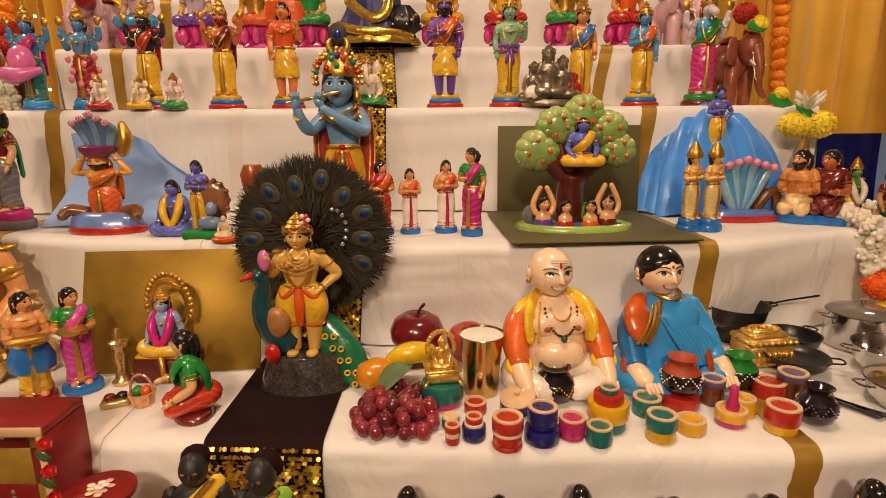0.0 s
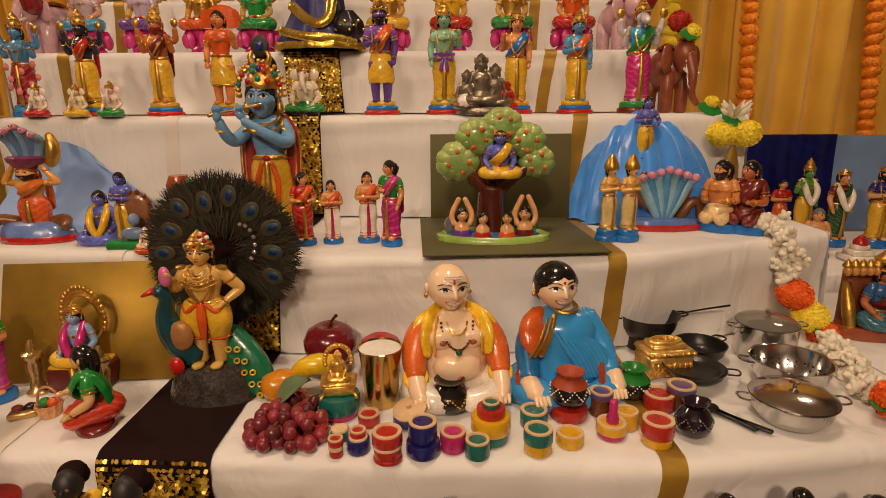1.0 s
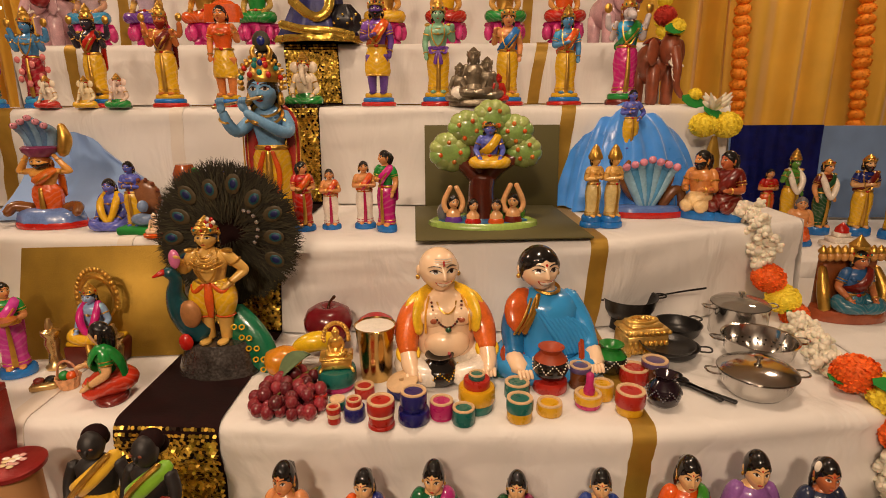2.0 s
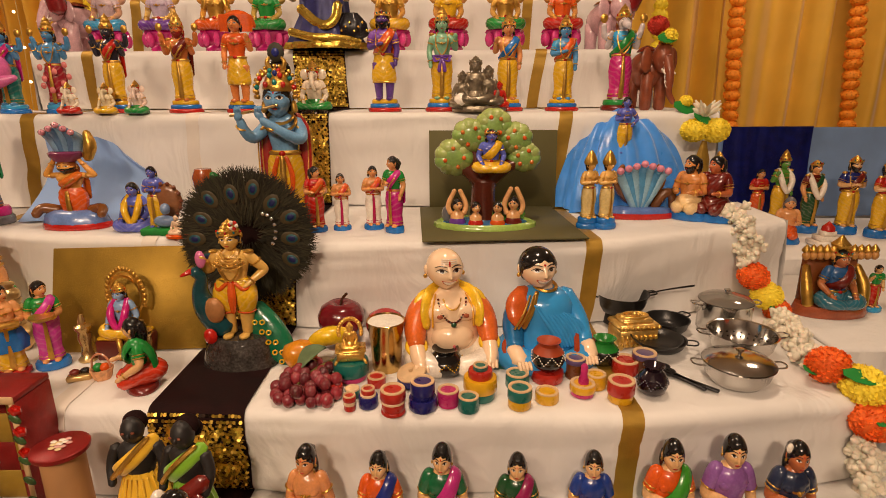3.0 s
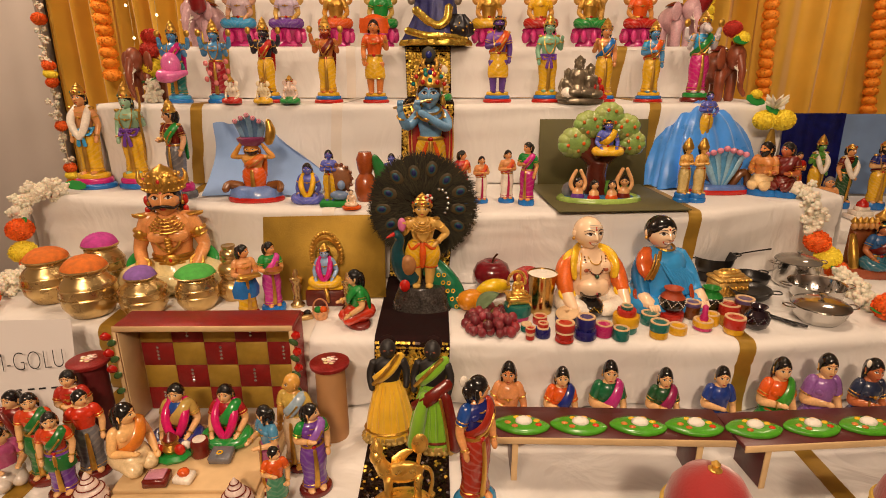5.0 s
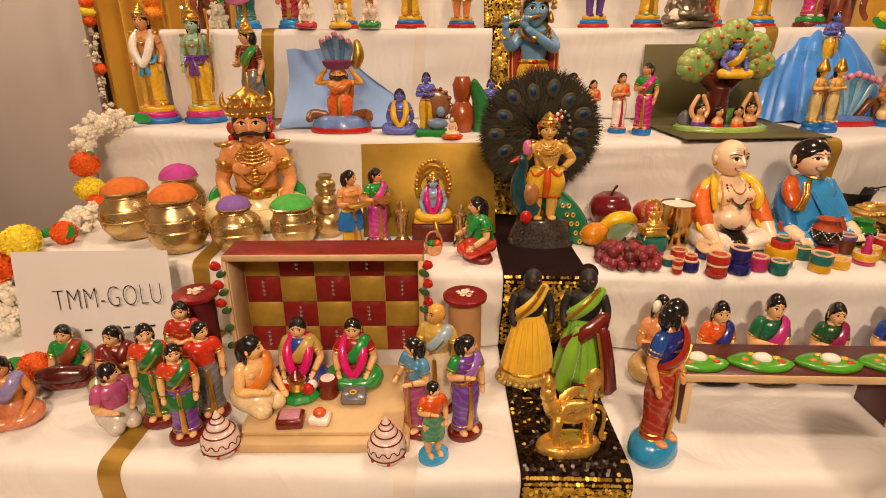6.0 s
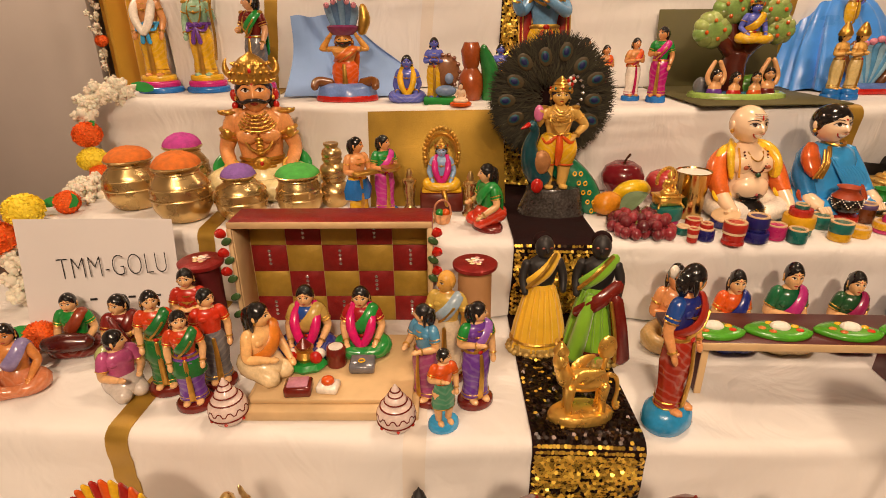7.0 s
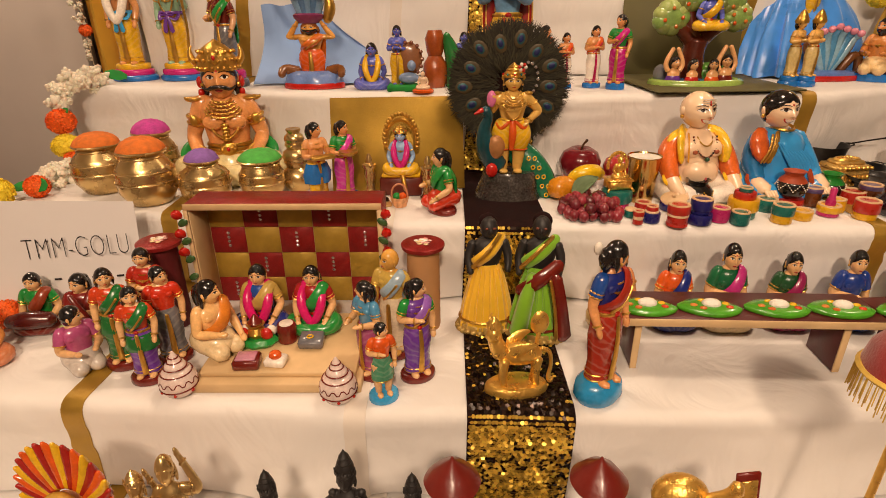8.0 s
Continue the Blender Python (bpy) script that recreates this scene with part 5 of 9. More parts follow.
for x, y, s, m, raised in ((-0.066, -0.02, 1.05, PUR, True), (-0.024, -0.034, 0.95, RED, False), (0.026, -0.034, 0.95, ORA, False), (0.064, -0.02, 1.1, MAR, True)):
    BSK = paint("e0a870")
    c.lathe((x, y, 0.014), [(0.017 * s, 0), (0.019 * s, 0.008), (0.015 * s, 0.016 * s)], m, 1, 0.7, 16)
    c.lathe((x, y, 0.014), [(0.015 * s, 0.014 * s), (0.015 * s, 0.024 * s), (0.006, 0.034 * s)], BSK, 1, 0.7, 16)
    head(c, (x, y, 0.014 + 0.046 * s), 0.0135 * s, BSK, BLACK, 0.8, ears=False, side=20 if x < 0 else -20)
    for w in (-1, 1) if raised else ():
        c.tube([(x + w * 0.014 * s, y, 0.042), (x + w * 0.022 * s, y + 0.004, 0.06), (x + w * 0.006, y + 0.006, 0.09 * s)], [0.006 * s, 0.006 * s, 0.005 * s], BSK, 8)
place(c, "tree_figure_group", "painted clay tree with seated blue figure and bathers below", 0.268, 1.052, 3, 0.14)

# blue satin hill, snake, small dolls
c = Clay()
rows = []
for a in (k / 2 for k in range(65)):
    ang = math.pi * (1.02 + 0.96 * a / 32)
    r = []
    for w in range(12):
        v = w / 11
        fold = 1 + (0.09 * math.sin(a * 1.3 + 2.0 * wob(a * 0.35)) + 0.02 * math.sin(a * 2.7 + v * 2)) * (1 - v) ** 0.4
        rad = (0.15 * (1 - v ** 2.2) ** 0.55 + 0.02 * (1 - v) ** 3 + 0.008) * fold
        r.append((0.01 + rad * math.cos(ang), 0.05 + 0.62 * rad * math.sin(ang) + 0.06 * v, 0.004 + 0.262 * v ** 0.85 + 0.004 * math.sin(a * 0.9 + w)))
    rows.append(r)
c.rings(rows, BLUESATIN, closed=False)
c.put("satin_hill", "bright blue satin cloth heaped like a mountain", "cloth", (0.655, 1.315, ZS[3]))
c = standing(Clay(), 0.145, VB, YEL, VB, None, arm=("fold", "hip"), longhair=0.3, sash=None)
c.put("small_blue_doll", "small blue clay doll in yellow perched on the satin hill", doll, (0.65, 1.335, ZS[3] + 0.155))
c = Clay().lathe((0, 0, 0), [(0.095, 0), (0.097, 0.006), (0.094, 0.014)], RED, 1, 0.4, 28)
c.lathe((0, 0, 0.013), [(0.088, 0), (0.082, 0.01), (0.06, 0.014)], paint("5a78b8"), 1, 0.4, 28, 9, 0.05)
SN = paint("4f92c0")
for k in range(7):
    x = (k - 3) * 0.0165
    c.tube([(x * 0.15, 0.0, 0.02), (x * 0.7, -0.004, 0.07), (x * 1.15, 0.0, 0.115), (x * 1.2, -0.014, 0.132 - abs(x) * 0.35)], [0.011, 0.0125, 0.012, 0.009], SN if k % 2 else paint("8ab4cc"), 8)
    c.ball((x * 1.2, -0.02, 0.138 - abs(x) * 0.35), (0.01, 0.01, 0.009), paint("d88aa0"), 8, 6)
for s in (-1, 1):
    c.tube([(0, 0.012, 0.03), (s * 0.04, 0.014, 0.06), (s * 0.058, 0.01, 0.1), (s * 0.045, 0.01, 0.13)], [0.014, 0.016, 0.015, 0.006], paint("7a4a22"), 8)
c.tube([(0.04, 0.0, 0.025), (0.062, 0.0, 0.065), (0.085, 0.0, 0.06), (0.088, 0.0, 0.02)], [0.012, 0.013, 0.012, 0.01], paint("6a4020"), 8)
place(c, "snake_figure", "many-headed blue clay snake on a red and blue base", 0.672, 1.205, 3, 0.08, category="figure")
c = Clay()
for dx in (-0.02, 0.018):
    f = standing(Clay(), 0.165, paint("e0b060"), paint("d8c080"), paint("e0b060"), [BLU, BLU], 0.34, 0.16, 0.0, "fold", hair=BLACK, longhair=0.3)
    merge(c, f, lambda x, y, z: (x + dx, y - dx * 0.5, z))
    c.lathe((dx, -dx * 0.5, 0.15), [(0.0145, 0), (0.016, 0.006), (0.012, 0.016), (0.007, 0.026), (0.002, 0.032)], GOLD, seg=14)
place(c, "paired_doll", "pair of gold and teal clay dolls joined on one base", 0.534, 1.105, 3, 0.05, 25)
for dx, dy, sk, lo, up, bd in ((-0.03, 0.01, paint("d08848"), CREAMP, paint("d08848"), BLACK), (0.02, -0.012, paint("b8643a"), MAR, MAR, None)):
    c = Clay().lathe((0, 0, 0), [(0.05, 0), (0.052, 0.008), (0.048, 0.02)], BLU, 1, 0.7, 20)
    f = seated(Clay(), 0.142, sk, lo, up, 0, "hold", beard=bd, longhair=0.5, side=-30, kneel=True, sash=None if bd else MAR)
    merge(c, f, lambda x, y, z: (x, y, z + 0.018))
    place(c, "kneeling_doll", "bearded clay doll kneeling with folded hands" if bd else "clay woman doll in dark red saree kneeling", 0.822 + dx, 1.175 + dy, 3, 0.08, -45, group="kneeling couple")

# ---- step three: left half ----
KSK = paint("e09a5c")
c = seated(Clay(), 0.292, KSK, paint("e8d8a0"), KSK, 0.0, ("lap", "lap"), wide=1.1, longhair=0.4, belt=False, bindi=True, jewel=False, headr=0.1)
u = 0.292 / 0.62
zo = -0.36 * u
K = lambda px, py, pz: (px * u, py * u, zo + pz * u)
# crown: three beaded bands, a crest with side horns
c.lathe((0, 0, zo + 0.92 * u), [(0.1 * u, 0), (0.104 * u, 0.015 * u), (0.097 * u, 0.04 * u), (0.1 * u, 0.055 * u), (0.078 * u, 0.085 * u), (0.074 * u, 0.095 * u), (0.045 * u, 0.12 * u), (0.018 * u, 0.135 * u), (0.006 * u, 0.145 * u)], GOLD, seg=28, k=14, amp=0.02)
for rr, zz, num in ((0.107, 0.935, 22), (0.104, 0.972, 18), (0.088, 1.01, 14)):
    for k in range(num):
        a = 2 * math.pi * k / num
        c.ball(K(rr * math.cos(a), rr * math.sin(a), zz), 0.009 * u, GOLD, 6, 5)
c.ball(K(0, -0.108, 0.985), (0.022 * u, 0.012 * u, 0.034 * u), GOLD, 10, 7)
c.ball(K(0, -0.12, 0.985), (0.009 * u, 0.006 * u, 0.012 * u), RED, 8, 5)
for s in (-1, 1):
    c.tube([K(s * 0.095, 0, 0.95), K(s * 0.12, 0, 0.975), K(s * 0.122, 0, 1.015), K(s * 0.11, 0, 1.035)], [0.018 * u, 0.018 * u, 0.01 * u, 0.004 * u], GOLD, 8)
    c.ball(K(s * 0.1, 0.01, 0.86), (0.018 * u, 0.018 * u, 0.03 * u), RED, 8, 6)
    c.ball(K(s * 0.1, 0.0, 0.81), (0.016 * u, 0.016 * u, 0.02 * u), RED, 8, 6)
    # moustache, one half
    c.tube([K(0.0, -0.122, 0.85), K(s * 0.028, -0.117, 0.847), K(s * 0.056, -0.098, 0.832), K(s * 0.08, -0.08, 0.85)], [0.008 * u, 0.011 * u, 0.009 * u, 0.003 * u], BLACK, 8)
    # shoulder plates with curled tips, armlets, bracelets, sleeves
    c.ball(K(s * 0.125, 0.0, 0.78), (0.042 * u, 0.044 * u, 0.014 * u), GOLD, 14, 8)
    c.tube([K(s * 0.15, 0, 0.778), K(s * 0.178, 0, 0.78), K(s * 0.185, 0, 0.79)], [0.016 * u, 0.011 * u, 0.004 * u], GOLD, 8)
    c.ring(K(s * 0.14, 0.0, 0.685), 0.046 * u, 0.012 * u, GOLD, turn=rot(0, -s * 18), seg=18, n=6)
    c.ring(K(s * 0.147, 0.0, 0.655), 0.044 * u, 0.008 * u, GOLD, turn=rot(0, -s * 18), seg=18, n=6)
    c.ball(K(s * 0.15, -0.05, 0.68), (0.024 * u, 0.014 * u, 0.03 * u), GOLD, 10, 7)
    c.ring(K(s * 0.14, -0.11, 0.527), 0.032 * u, 0.011 * u, GOLD, turn=rot(55), seg=16, n=6)
    c.tube([K(s * 0.17, 0.03, 0.56), K(s * 0.22, -0.02, 0.5), K(s * 0.19, -0.08, 0.46)], [0.03 * u, 0.045 * u, 0.03 * u], GRN, 10, flatten=0.6)
    c.ball(K(s * 0.052, -0.082, 0.672), (0.056 * u, 0.028 * u, 0.04 * u), KSK, 14, 9)
# broad collar of beads and the breast chains
for k in range(5):
    w, z = 0.045 + 0.011 * k, 0.785 - 0.013 * k
    arc = [(w * math.sin(q), -0.05 - 0.052 * math.cos(q) - 0.004 * k, z - (0.012 + 0.006 * k) * math.cos(q)) for q in (-1.5, -1.1, -0.7, -0.35, 0, 0.35, 0.7, 1.1, 1.5)]
    c.tube([K(*p) for p in arc], 0.0045 * u, GOLD, 6)
    for p in arc:
        c.ball(K(p[0], p[1] - 0.004, p[2] - 0.004), 0.0062 * u, GOLD, 6, 4)
for s in (-1, 1):
    c.tube([K(s * 0.08, -0.085, 0.72), K(s * 0.06, -0.1, 0.62), K(0, -0.105, 0.585)], 0.007 * u, GOLD, 6)
for k in range(5):
    c.ball(K(0, -0.108, 0.66 - 0.018 * k), (0.02 * u, 0.012 * u, 0.012 * u), GOLD, 8, 6)
for k in range(3):
    c.ring(K(0, -0.005, 0.55 - 0.022 * k), 0.106 * u, 0.011 * u, GOLD, 1, 0.74, None, 24, 6)
c.ball(K(0, -0.09, 0.535), (0.045 * u, 0.02 * u, 0.038 * u), GOLD, 14, 8)
for s in (-0.03, 0.0, 0.03):
    c.ball(K(s, -0.108, 0.535), (0.01 * u, 0.008 * u, 0.012 * u), (RED if s == 0 else GOLD), 8, 6)
place(c, "seated_king_doll", "large orange clay doll with moustache and golden crown seated", -0.915, 0.92, 2, 0.2, 14)


def brass_pot(x, y, w, h, heap, label, neck=0.62):
    """A bellied brass pot, heaped with coloured powder."""
    t = thing("brass_pot", label, "pot", (x, y, ZS[2] + 0.001), random.uniform(0, 90), "brass pots")
    r = w / 2
    b = Clay().lathe((0, 0, 0), [(r * 0.6, 0), (r * 0.72, h * 0.02), (r * 0.96, h * 0.2), (r, h * 0.34), (r * 0.99, h * 0.38), (r * 1.01, h * 0.40), (r * 0.98, h * 0.43), (r * 1.0, h * 0.45), (r * 0.88, h * 0.6), (r * neck, h * 0.7), (r * neck * 0.97, h * 0.74), (r * neck * 1.2, h * 0.78), (r * neck * 1.24, h * 0.8), (r * neck * 1.15, h * 0.82), (r * neck * 0.9, h * 0.78)], BRASS, seg=36)
    for q, zz in ((1.0, 0.36), (0.955, 0.52), (neck * 1.02, 0.715)):
        b.ring((0, 0, h * zz), r * q, 0.0022, BRASS, seg=36, n=6)
    part("body", b, t)
    if heap:
        hp = Clay()
        rows = []
        R = r * neck * 1.18
        for i in range(9):
            q = i / 8
            rows.append([(R * math.cos(q * 1.54) * math.cos(a) * (1 + 0.05 * wob(a * 2, q * 4)), R * math.cos(q * 1.54) * math.sin(a) * (1 + 0.05 * wob(a * 2, q * 4)), h * (0.79 + 0.22 * math.sin(q * 1.57)) + 0.003 * wob(a * 3, q * 6, w)) for a in (2 * math.pi * j / 26 for j in range(26))])
        hp.rings(rows, heap)
        part("heap", hp, t, "heap of coloured grain")
    return t


HP = lambda n, h: mat(n, h, 0.85, var=0.25, scale=70, bump=1.0, bscale=260)
ORH, PUH, GRH, PIH = HP("orange_grain", "d8742a"), HP("violet_grain", "8a62b0"), HP("green_grain", "4fae4a"), HP("pink_grain", "c0429a")
brass_pot(-1.185, 0.91, 0.128, 0.138, ORH, "brass pot heaped with orange grain", 0.66)
brass_pot(-1.034, 0.822, 0.126, 0.146, ORH, "brass pot heaped with orange grain", 0.66)
brass_pot(-0.907, 0.825, 0.11, 0.118, PUH, "small brass pot heaped with violet grain", 0.56)
brass_pot(-0.789, 0.855, 0.101, 0.11, GRH, "wide brass pot heaped with green grain", 0.8)
brass_pot(-1.10, 1.0, 0.11, 0.15, PIH, "brass pot heaped with pink grain", 0.68)
t = thing("brass_pot_stack", "stack of small brass pots, each on the next", "pot", (-0.722, 0.91, ZS[2] + 0.001))
for k, (w, z, h) in enumerate(((0.08, 0, 0.075), (0.062, 0.062, 0.05), (0.046, 0.105, 0.04))):
    r = w / 2
    part("pot", Clay().lathe((0, 0, z), [(r * 0.6, 0), (r * 0.95, h * 0.25), (r, h * 0.4), (r * 0.9, h * 0.6), (r * 0.6, h * 0.75), (r * 0.75, h * 0.92), (r * 0.7, h), (r * 0.4, h * 0.95)], BRASS, seg=28), t)

# couple bringing gifts
c = standing(Clay(), 0.18, SKO, YEL, SKO, [RED], 0.3, 0.06, 0, ("hold", "hold"), longhair=0.5, sash=None, side=45)
c.lathe((0, 0, 0.07), [(0.028, -0.02), (0.03, 0), (0.022, 0.022)], BLU, 1, 0.75, 18, 6, 0.08)
c.box((0, -0.038, 0.112), (0.05, 0.022, 0.008), GOLD, 0.002)
place(c, "gift_bearer_doll", "bare-chested clay doll in yellow wrap with blue sash holding a tray", -0.65, 0.78, 2, 0.05, 35)
c = standing(Clay(), 0.178, SKO, paint("c23a9a"), GRN, BLUBASE, 0.34, 0.09, 0, ("hold", "hold"), longhair=0.4, sash=paint("c23a9a"), side=40)
c.lathe((0, -0.036, 0.108), [(0.012, 0), (0.02, 0.006), (0.021, 0.01), (0.012, 0.008)], GOLD, seg=14)
place(c, "gift_bearer_doll", "clay woman doll in pink saree holding a golden plate", -0.597, 0.81, 2, 0.05, 30)


def oil_lamp(x, y):
    t = Clay().lathe((0, 0, 0), [(0.017, 0), (0.018, 0.004), (0.012, 0.01), (0.009, 0.03), (0.013, 0.05), (0.011, 0.062), (0.016, 0.068), (0.016, 0.074), (0.007, 0.078), (0.007, 0.086), (0.003, 0.097)], BRASS, seg=18)
    t.put("brass_lamp", "small turned brass lamp standing before the gold card", "lamp", (x, y, ZS[2] + 0.001), group="brass lamps")


oil_lamp(-0.545, 0.86), oil_lamp(-0.412, 0.835)

# gold glitter card leaning on the riser
c = Clay().box((0, 0, 0.108), (0.31, 0.004, 0.216), mat("gold_glitter_sheet", (0.37, 0.225, 0.03), 0.5, 0.7, 0.14, 30, 0.9, 520, kindof="voronoi"), 0.0008)
ob = c.put("gold_card", "gold glitter card leaning against the white riser", "card", (-0.485, 0.90, ZS[2] + 0.004))
ob.matrix_basis = pose(-0.482, 0.895, ZS[2] + 0.003, -20, 0, 4)

# seated deity on a dark red plinth
c = Clay().box((0, 0, 0.022), (0.096, 0.062, 0.044), mat("dark_red_wood", "5a1c10", 0.4, var=0.3, scale=40, bump=0.2), 0.004)
c.box((0, 0, 0.047), (0.088, 0.058, 0.008), YEL, 0.003)
f = seated(Clay(), 0.118, paint("8aa8d0"), YEL, paint("8aa8d0"), 0.12, "lap", garland=PNK)
merge(c, f, lambda x, y, z: (x, y, z + 0.05))
for k in range(22):
    a = math.pi * (k - 2) / 17
    c.ball((0.038 * math.cos(a), 0.02, 0.122 + 0.056 * math.sin(a)), (0.0055, 0.004, 0.0055), GOLD, 6, 5)
c.ring((0, 0.02, 0.122), 0.032, 0.004, GOLD, 1, 1.35, rot(90), 24, 5)
c.tube([(0.005, -0.035, 0.05), (0.012, -0.045, 0.02)], [0.006, 0.004], GOLD)
place(c, "seated_deity_doll", "blue clay doll seated under a golden arch on red plinth", -0.474, 0.85, 2, 0.062)

# basket and tray
t = thing("gift_basket", "small woven basket with a hoop handle and fruit", "basket", (-0.472, 0.785, ZS[2] + 0.001))
part("body", Clay().lathe((0, 0, 0), [(0.014, 0), (0.017, 0.012), (0.02, 0.022), (0.0185, 0.022), (0.013, 0.006)], mat("cane", "d8a070", 0.6, var=0.3, scale=120, bump=0.8, bscale=400), seg=22, k=11, amp=0.05), t)
part("handle", Clay().tube([(-0.018, 0, 0.02), (-0.015, 0, 0.042), (0, 0, 0.052), (0.015, 0, 0.042), (0.018, 0, 0.02)], 0.0022, paint("c08060"), 6), t)
for dx, m in ((-0.006, GRN), (0.007, ORA)):
    part("fruit", Clay().ball((dx, 0, 0.022), 0.009, m, 10, 7), t)
t = thing("offering_tray", "small brass tray with dark berries on it", "tray", (-0.512, 0.782, ZS[2] + 0.001), 20)
part("tray", Clay().box((0, 0, 0.006), (0.042, 0.028, 0.012), BRASS, 0.003), t)
part("berry", Clay().ball((-0.008, 0, 0.015), (0.009, 0.008, 0.006), MAR, 10, 7), t)
part("berry", Clay().ball((0.009, 0.002, 0.015), (0.009, 0.008, 0.006), BLACK, 10, 7), t)

# kneeling woman
c = Clay().lathe((0, 0, 0), [(0.042, 0), (0.043, 0.006), (0.038, 0.012)], MAR, 1.05, 0.75, 20)
f = seated(Clay(), 0.135, SKP, paint("d03a20"), GRN, 0, ("hold", "lap"), longhair=1.4, sash=GRN, side=-25, kneel=True)
merge(c, f, lambda x, y, z: (x, y, z + 0.01))
place(c, "kneeling_doll", "clay woman doll in green and red saree kneeling", -0.38, 0.722, 2, 0.065, -60).scale = (0.9, 0.9, 0.93)

# ---- the peacock rider on a black rock, with a feather fan behind ----
c = Clay()
rows = []
for i in range(9):
    q = i / 8
    rows.append([((0.076 - 0.018 * q) * (1 + 0.12 * wob(math.cos(a) * 1.5, math.sin(a) * 1.5, q * 2)) * math.cos(a), (0.05 - 0.014 * q) * (1 + 0.12 * wob(math.cos(a) * 1.5 + 4, math.sin(a) * 1.5, q * 2)) * math.sin(a), 0.066 * q - (0.004 if i == 8 else 0)) for a in (2 * math.pi * j / 30 for j in range(30))])
c.rings(rows, ROCK)
GSK = mat("gold_skin", "dcb05c", 0.24, 0.05, 0.2, 40, 0.25, 120, coat=0.3)
f = standing(Clay(), 0.242, GSK, YEL, GSK, None, crown=0.14, arm=("bless", "hip"), legs=GSK, longhair=0.4, border=ORA, dhoti=True)
merge(c, f, lambda x, y, z: (x * 1.22, y * 1.1, z + 0.062))
for k in range(5):
    w, z = 0.012 + 0.005 * k, 0.226 - 0.006 * k
    c.tube([(-w, -0.02, z + 0.008), (-w * 0.5, -0.0265, z), (0, -0.028, z - 0.002), (w * 0.5, -0.0265, z), (w, -0.02, z + 0.008)], 0.001, BRIGHT, 6)
for k in range(6):
    c.ball((0.016 + 0.006 * math.cos(k), -0.02, 0.283 + 0.006 * math.sin(k)), 0.004, (WHITE, RED)[k % 2], 6, 5)
c.ball((-0.047, -0.03, 0.222), (0.010, 0.006, 0.017), paint("d070a0"), 10, 7)
PEA = paint("146a48")
c.tube([(-0.03, 0.0, 0.075), (-0.055, -0.01, 0.115), (-0.062, -0.018, 0.155), (-0.05, -0.022, 0.185), (-0.06, -0.03, 0.2)], [0.026, 0.024, 0.015, 0.011, 0.011], paint("0e4650"), 12)
c.tube([(-0.066, -0.034, 0.2), (-0.082, -0.04, 0.193)], [0.006, 0.002], RED, 6)
c.ball((-0.035, -0.025, 0.12), (0.02, 0.01, 0.026), mat("netted_gold", "b07a48", 0.4, 0.2, 0.2, 80, 0.9, 300, kindof="voronoi"), 12, 8)
c.tube([(0.02, 0.02, 0.1), (0.05, 0.01, 0.07), (0.075, 0.0, 0.03), (0.085, -0.005, 0.01)], [0.03, 0.034, 0.034, 0.02], PEA, 14, flatten=0.6)
for k in range(9):
    x = 0.038 + 0.0055 * k + 0.008 * (k % 2)
    c.ring((x, -0.022 + 0.001 * (k % 3), 0.094 - 0.0105 * k + 0.01 * (k % 2)), 0.0042, 0.0014, YEL, turn=rot(80, 0, 20), seg=10, n=4)
c.ball((-0.043, -0.036, 0.072), (0.013, 0.008, 0.016), RED, 8, 6)
place(c, "peacock_rider_doll", "golden clay doll with peacock standing on a black rock", -0.229, 0.797, 2, 0.1)

fan = thing("feather_fan", "round fan of dark peacock feathers with blue eyes", "feather fan", (-0.23, 0.952, ZS[2] + 0.001))
c = Clay()
c.lathe((0, 0.006, 0.235), [(0.1, 0), (0.1, 0.004)], VELVET, 1, 1, 30, turn=rot(90))
c.tube([(0, 0.005, 0.2), (0, 0.01, 0.02)], 0.006, VELVET, 8)
part("backing", c, fan)
c = Clay()
for k in range(7200):
    a = random.uniform(-0.3, 2 * math.pi - 0.3)
    r0 = 0.015 + 0.1 * math.sqrt(random.random())
    ln = random.uniform(0.02, 0.05)
    b = a + random.gauss(0, 0.32)
    x0, z0 = r0 * math.cos(a), r0 * math.sin(a)
    r1 = min(1.0, 0.143 * (1 + 0.06 * wob(a * 5) + random.gauss(0, 0.025)) / max(1e-4, math.hypot(x0 + ln * math.cos(b), z0 + ln * math.sin(b))))
    x1, z1 = (x0 + ln * math.cos(b)) * r1, (z0 + ln * math.sin(b)) * r1
    y0 = -random.uniform(0.0, 0.018)
    w = random.uniform(0.0005, 0.0009)
    dx, dz = -w * math.sin(b), w * math.cos(b)
    xm, zm = (x0 + x1) / 2 + random.gauss(0, 0.002), (z0 + z1) / 2 + random.gauss(0, 0.002)
    c.add([(x0 - dx, y0, z0 - dz + 0.235), (x0 + dx, y0, z0 + dz + 0.235), (xm + dx * 1.3, y0 - 0.003, zm + dz * 1.3 + 0.235), (xm - dx * 1.3, y0 - 0.003, zm - dz * 1.3 + 0.235), (x1, y0 - 0.002, z1 + 0.235)], [(0, 1, 2, 3), (3, 2, 4)], BARB)
tagged(part("barb_mass", c, fan, "dark feather barbs"), kind="stuff")
EB, EBL, EDK = mat("feather_bronze", (0.06, 0.044, 0.018), 0.5, 0.2, 0.2, 80, 0.2), mat("feather_teal", (0.012, 0.07, 0.085), 0.45, 0.3, 0.2, 80, 0.2), mat("feather_blue", (0.006, 0.012, 0.085), 0.45, 0.2, 0.2, 80, 0.2)
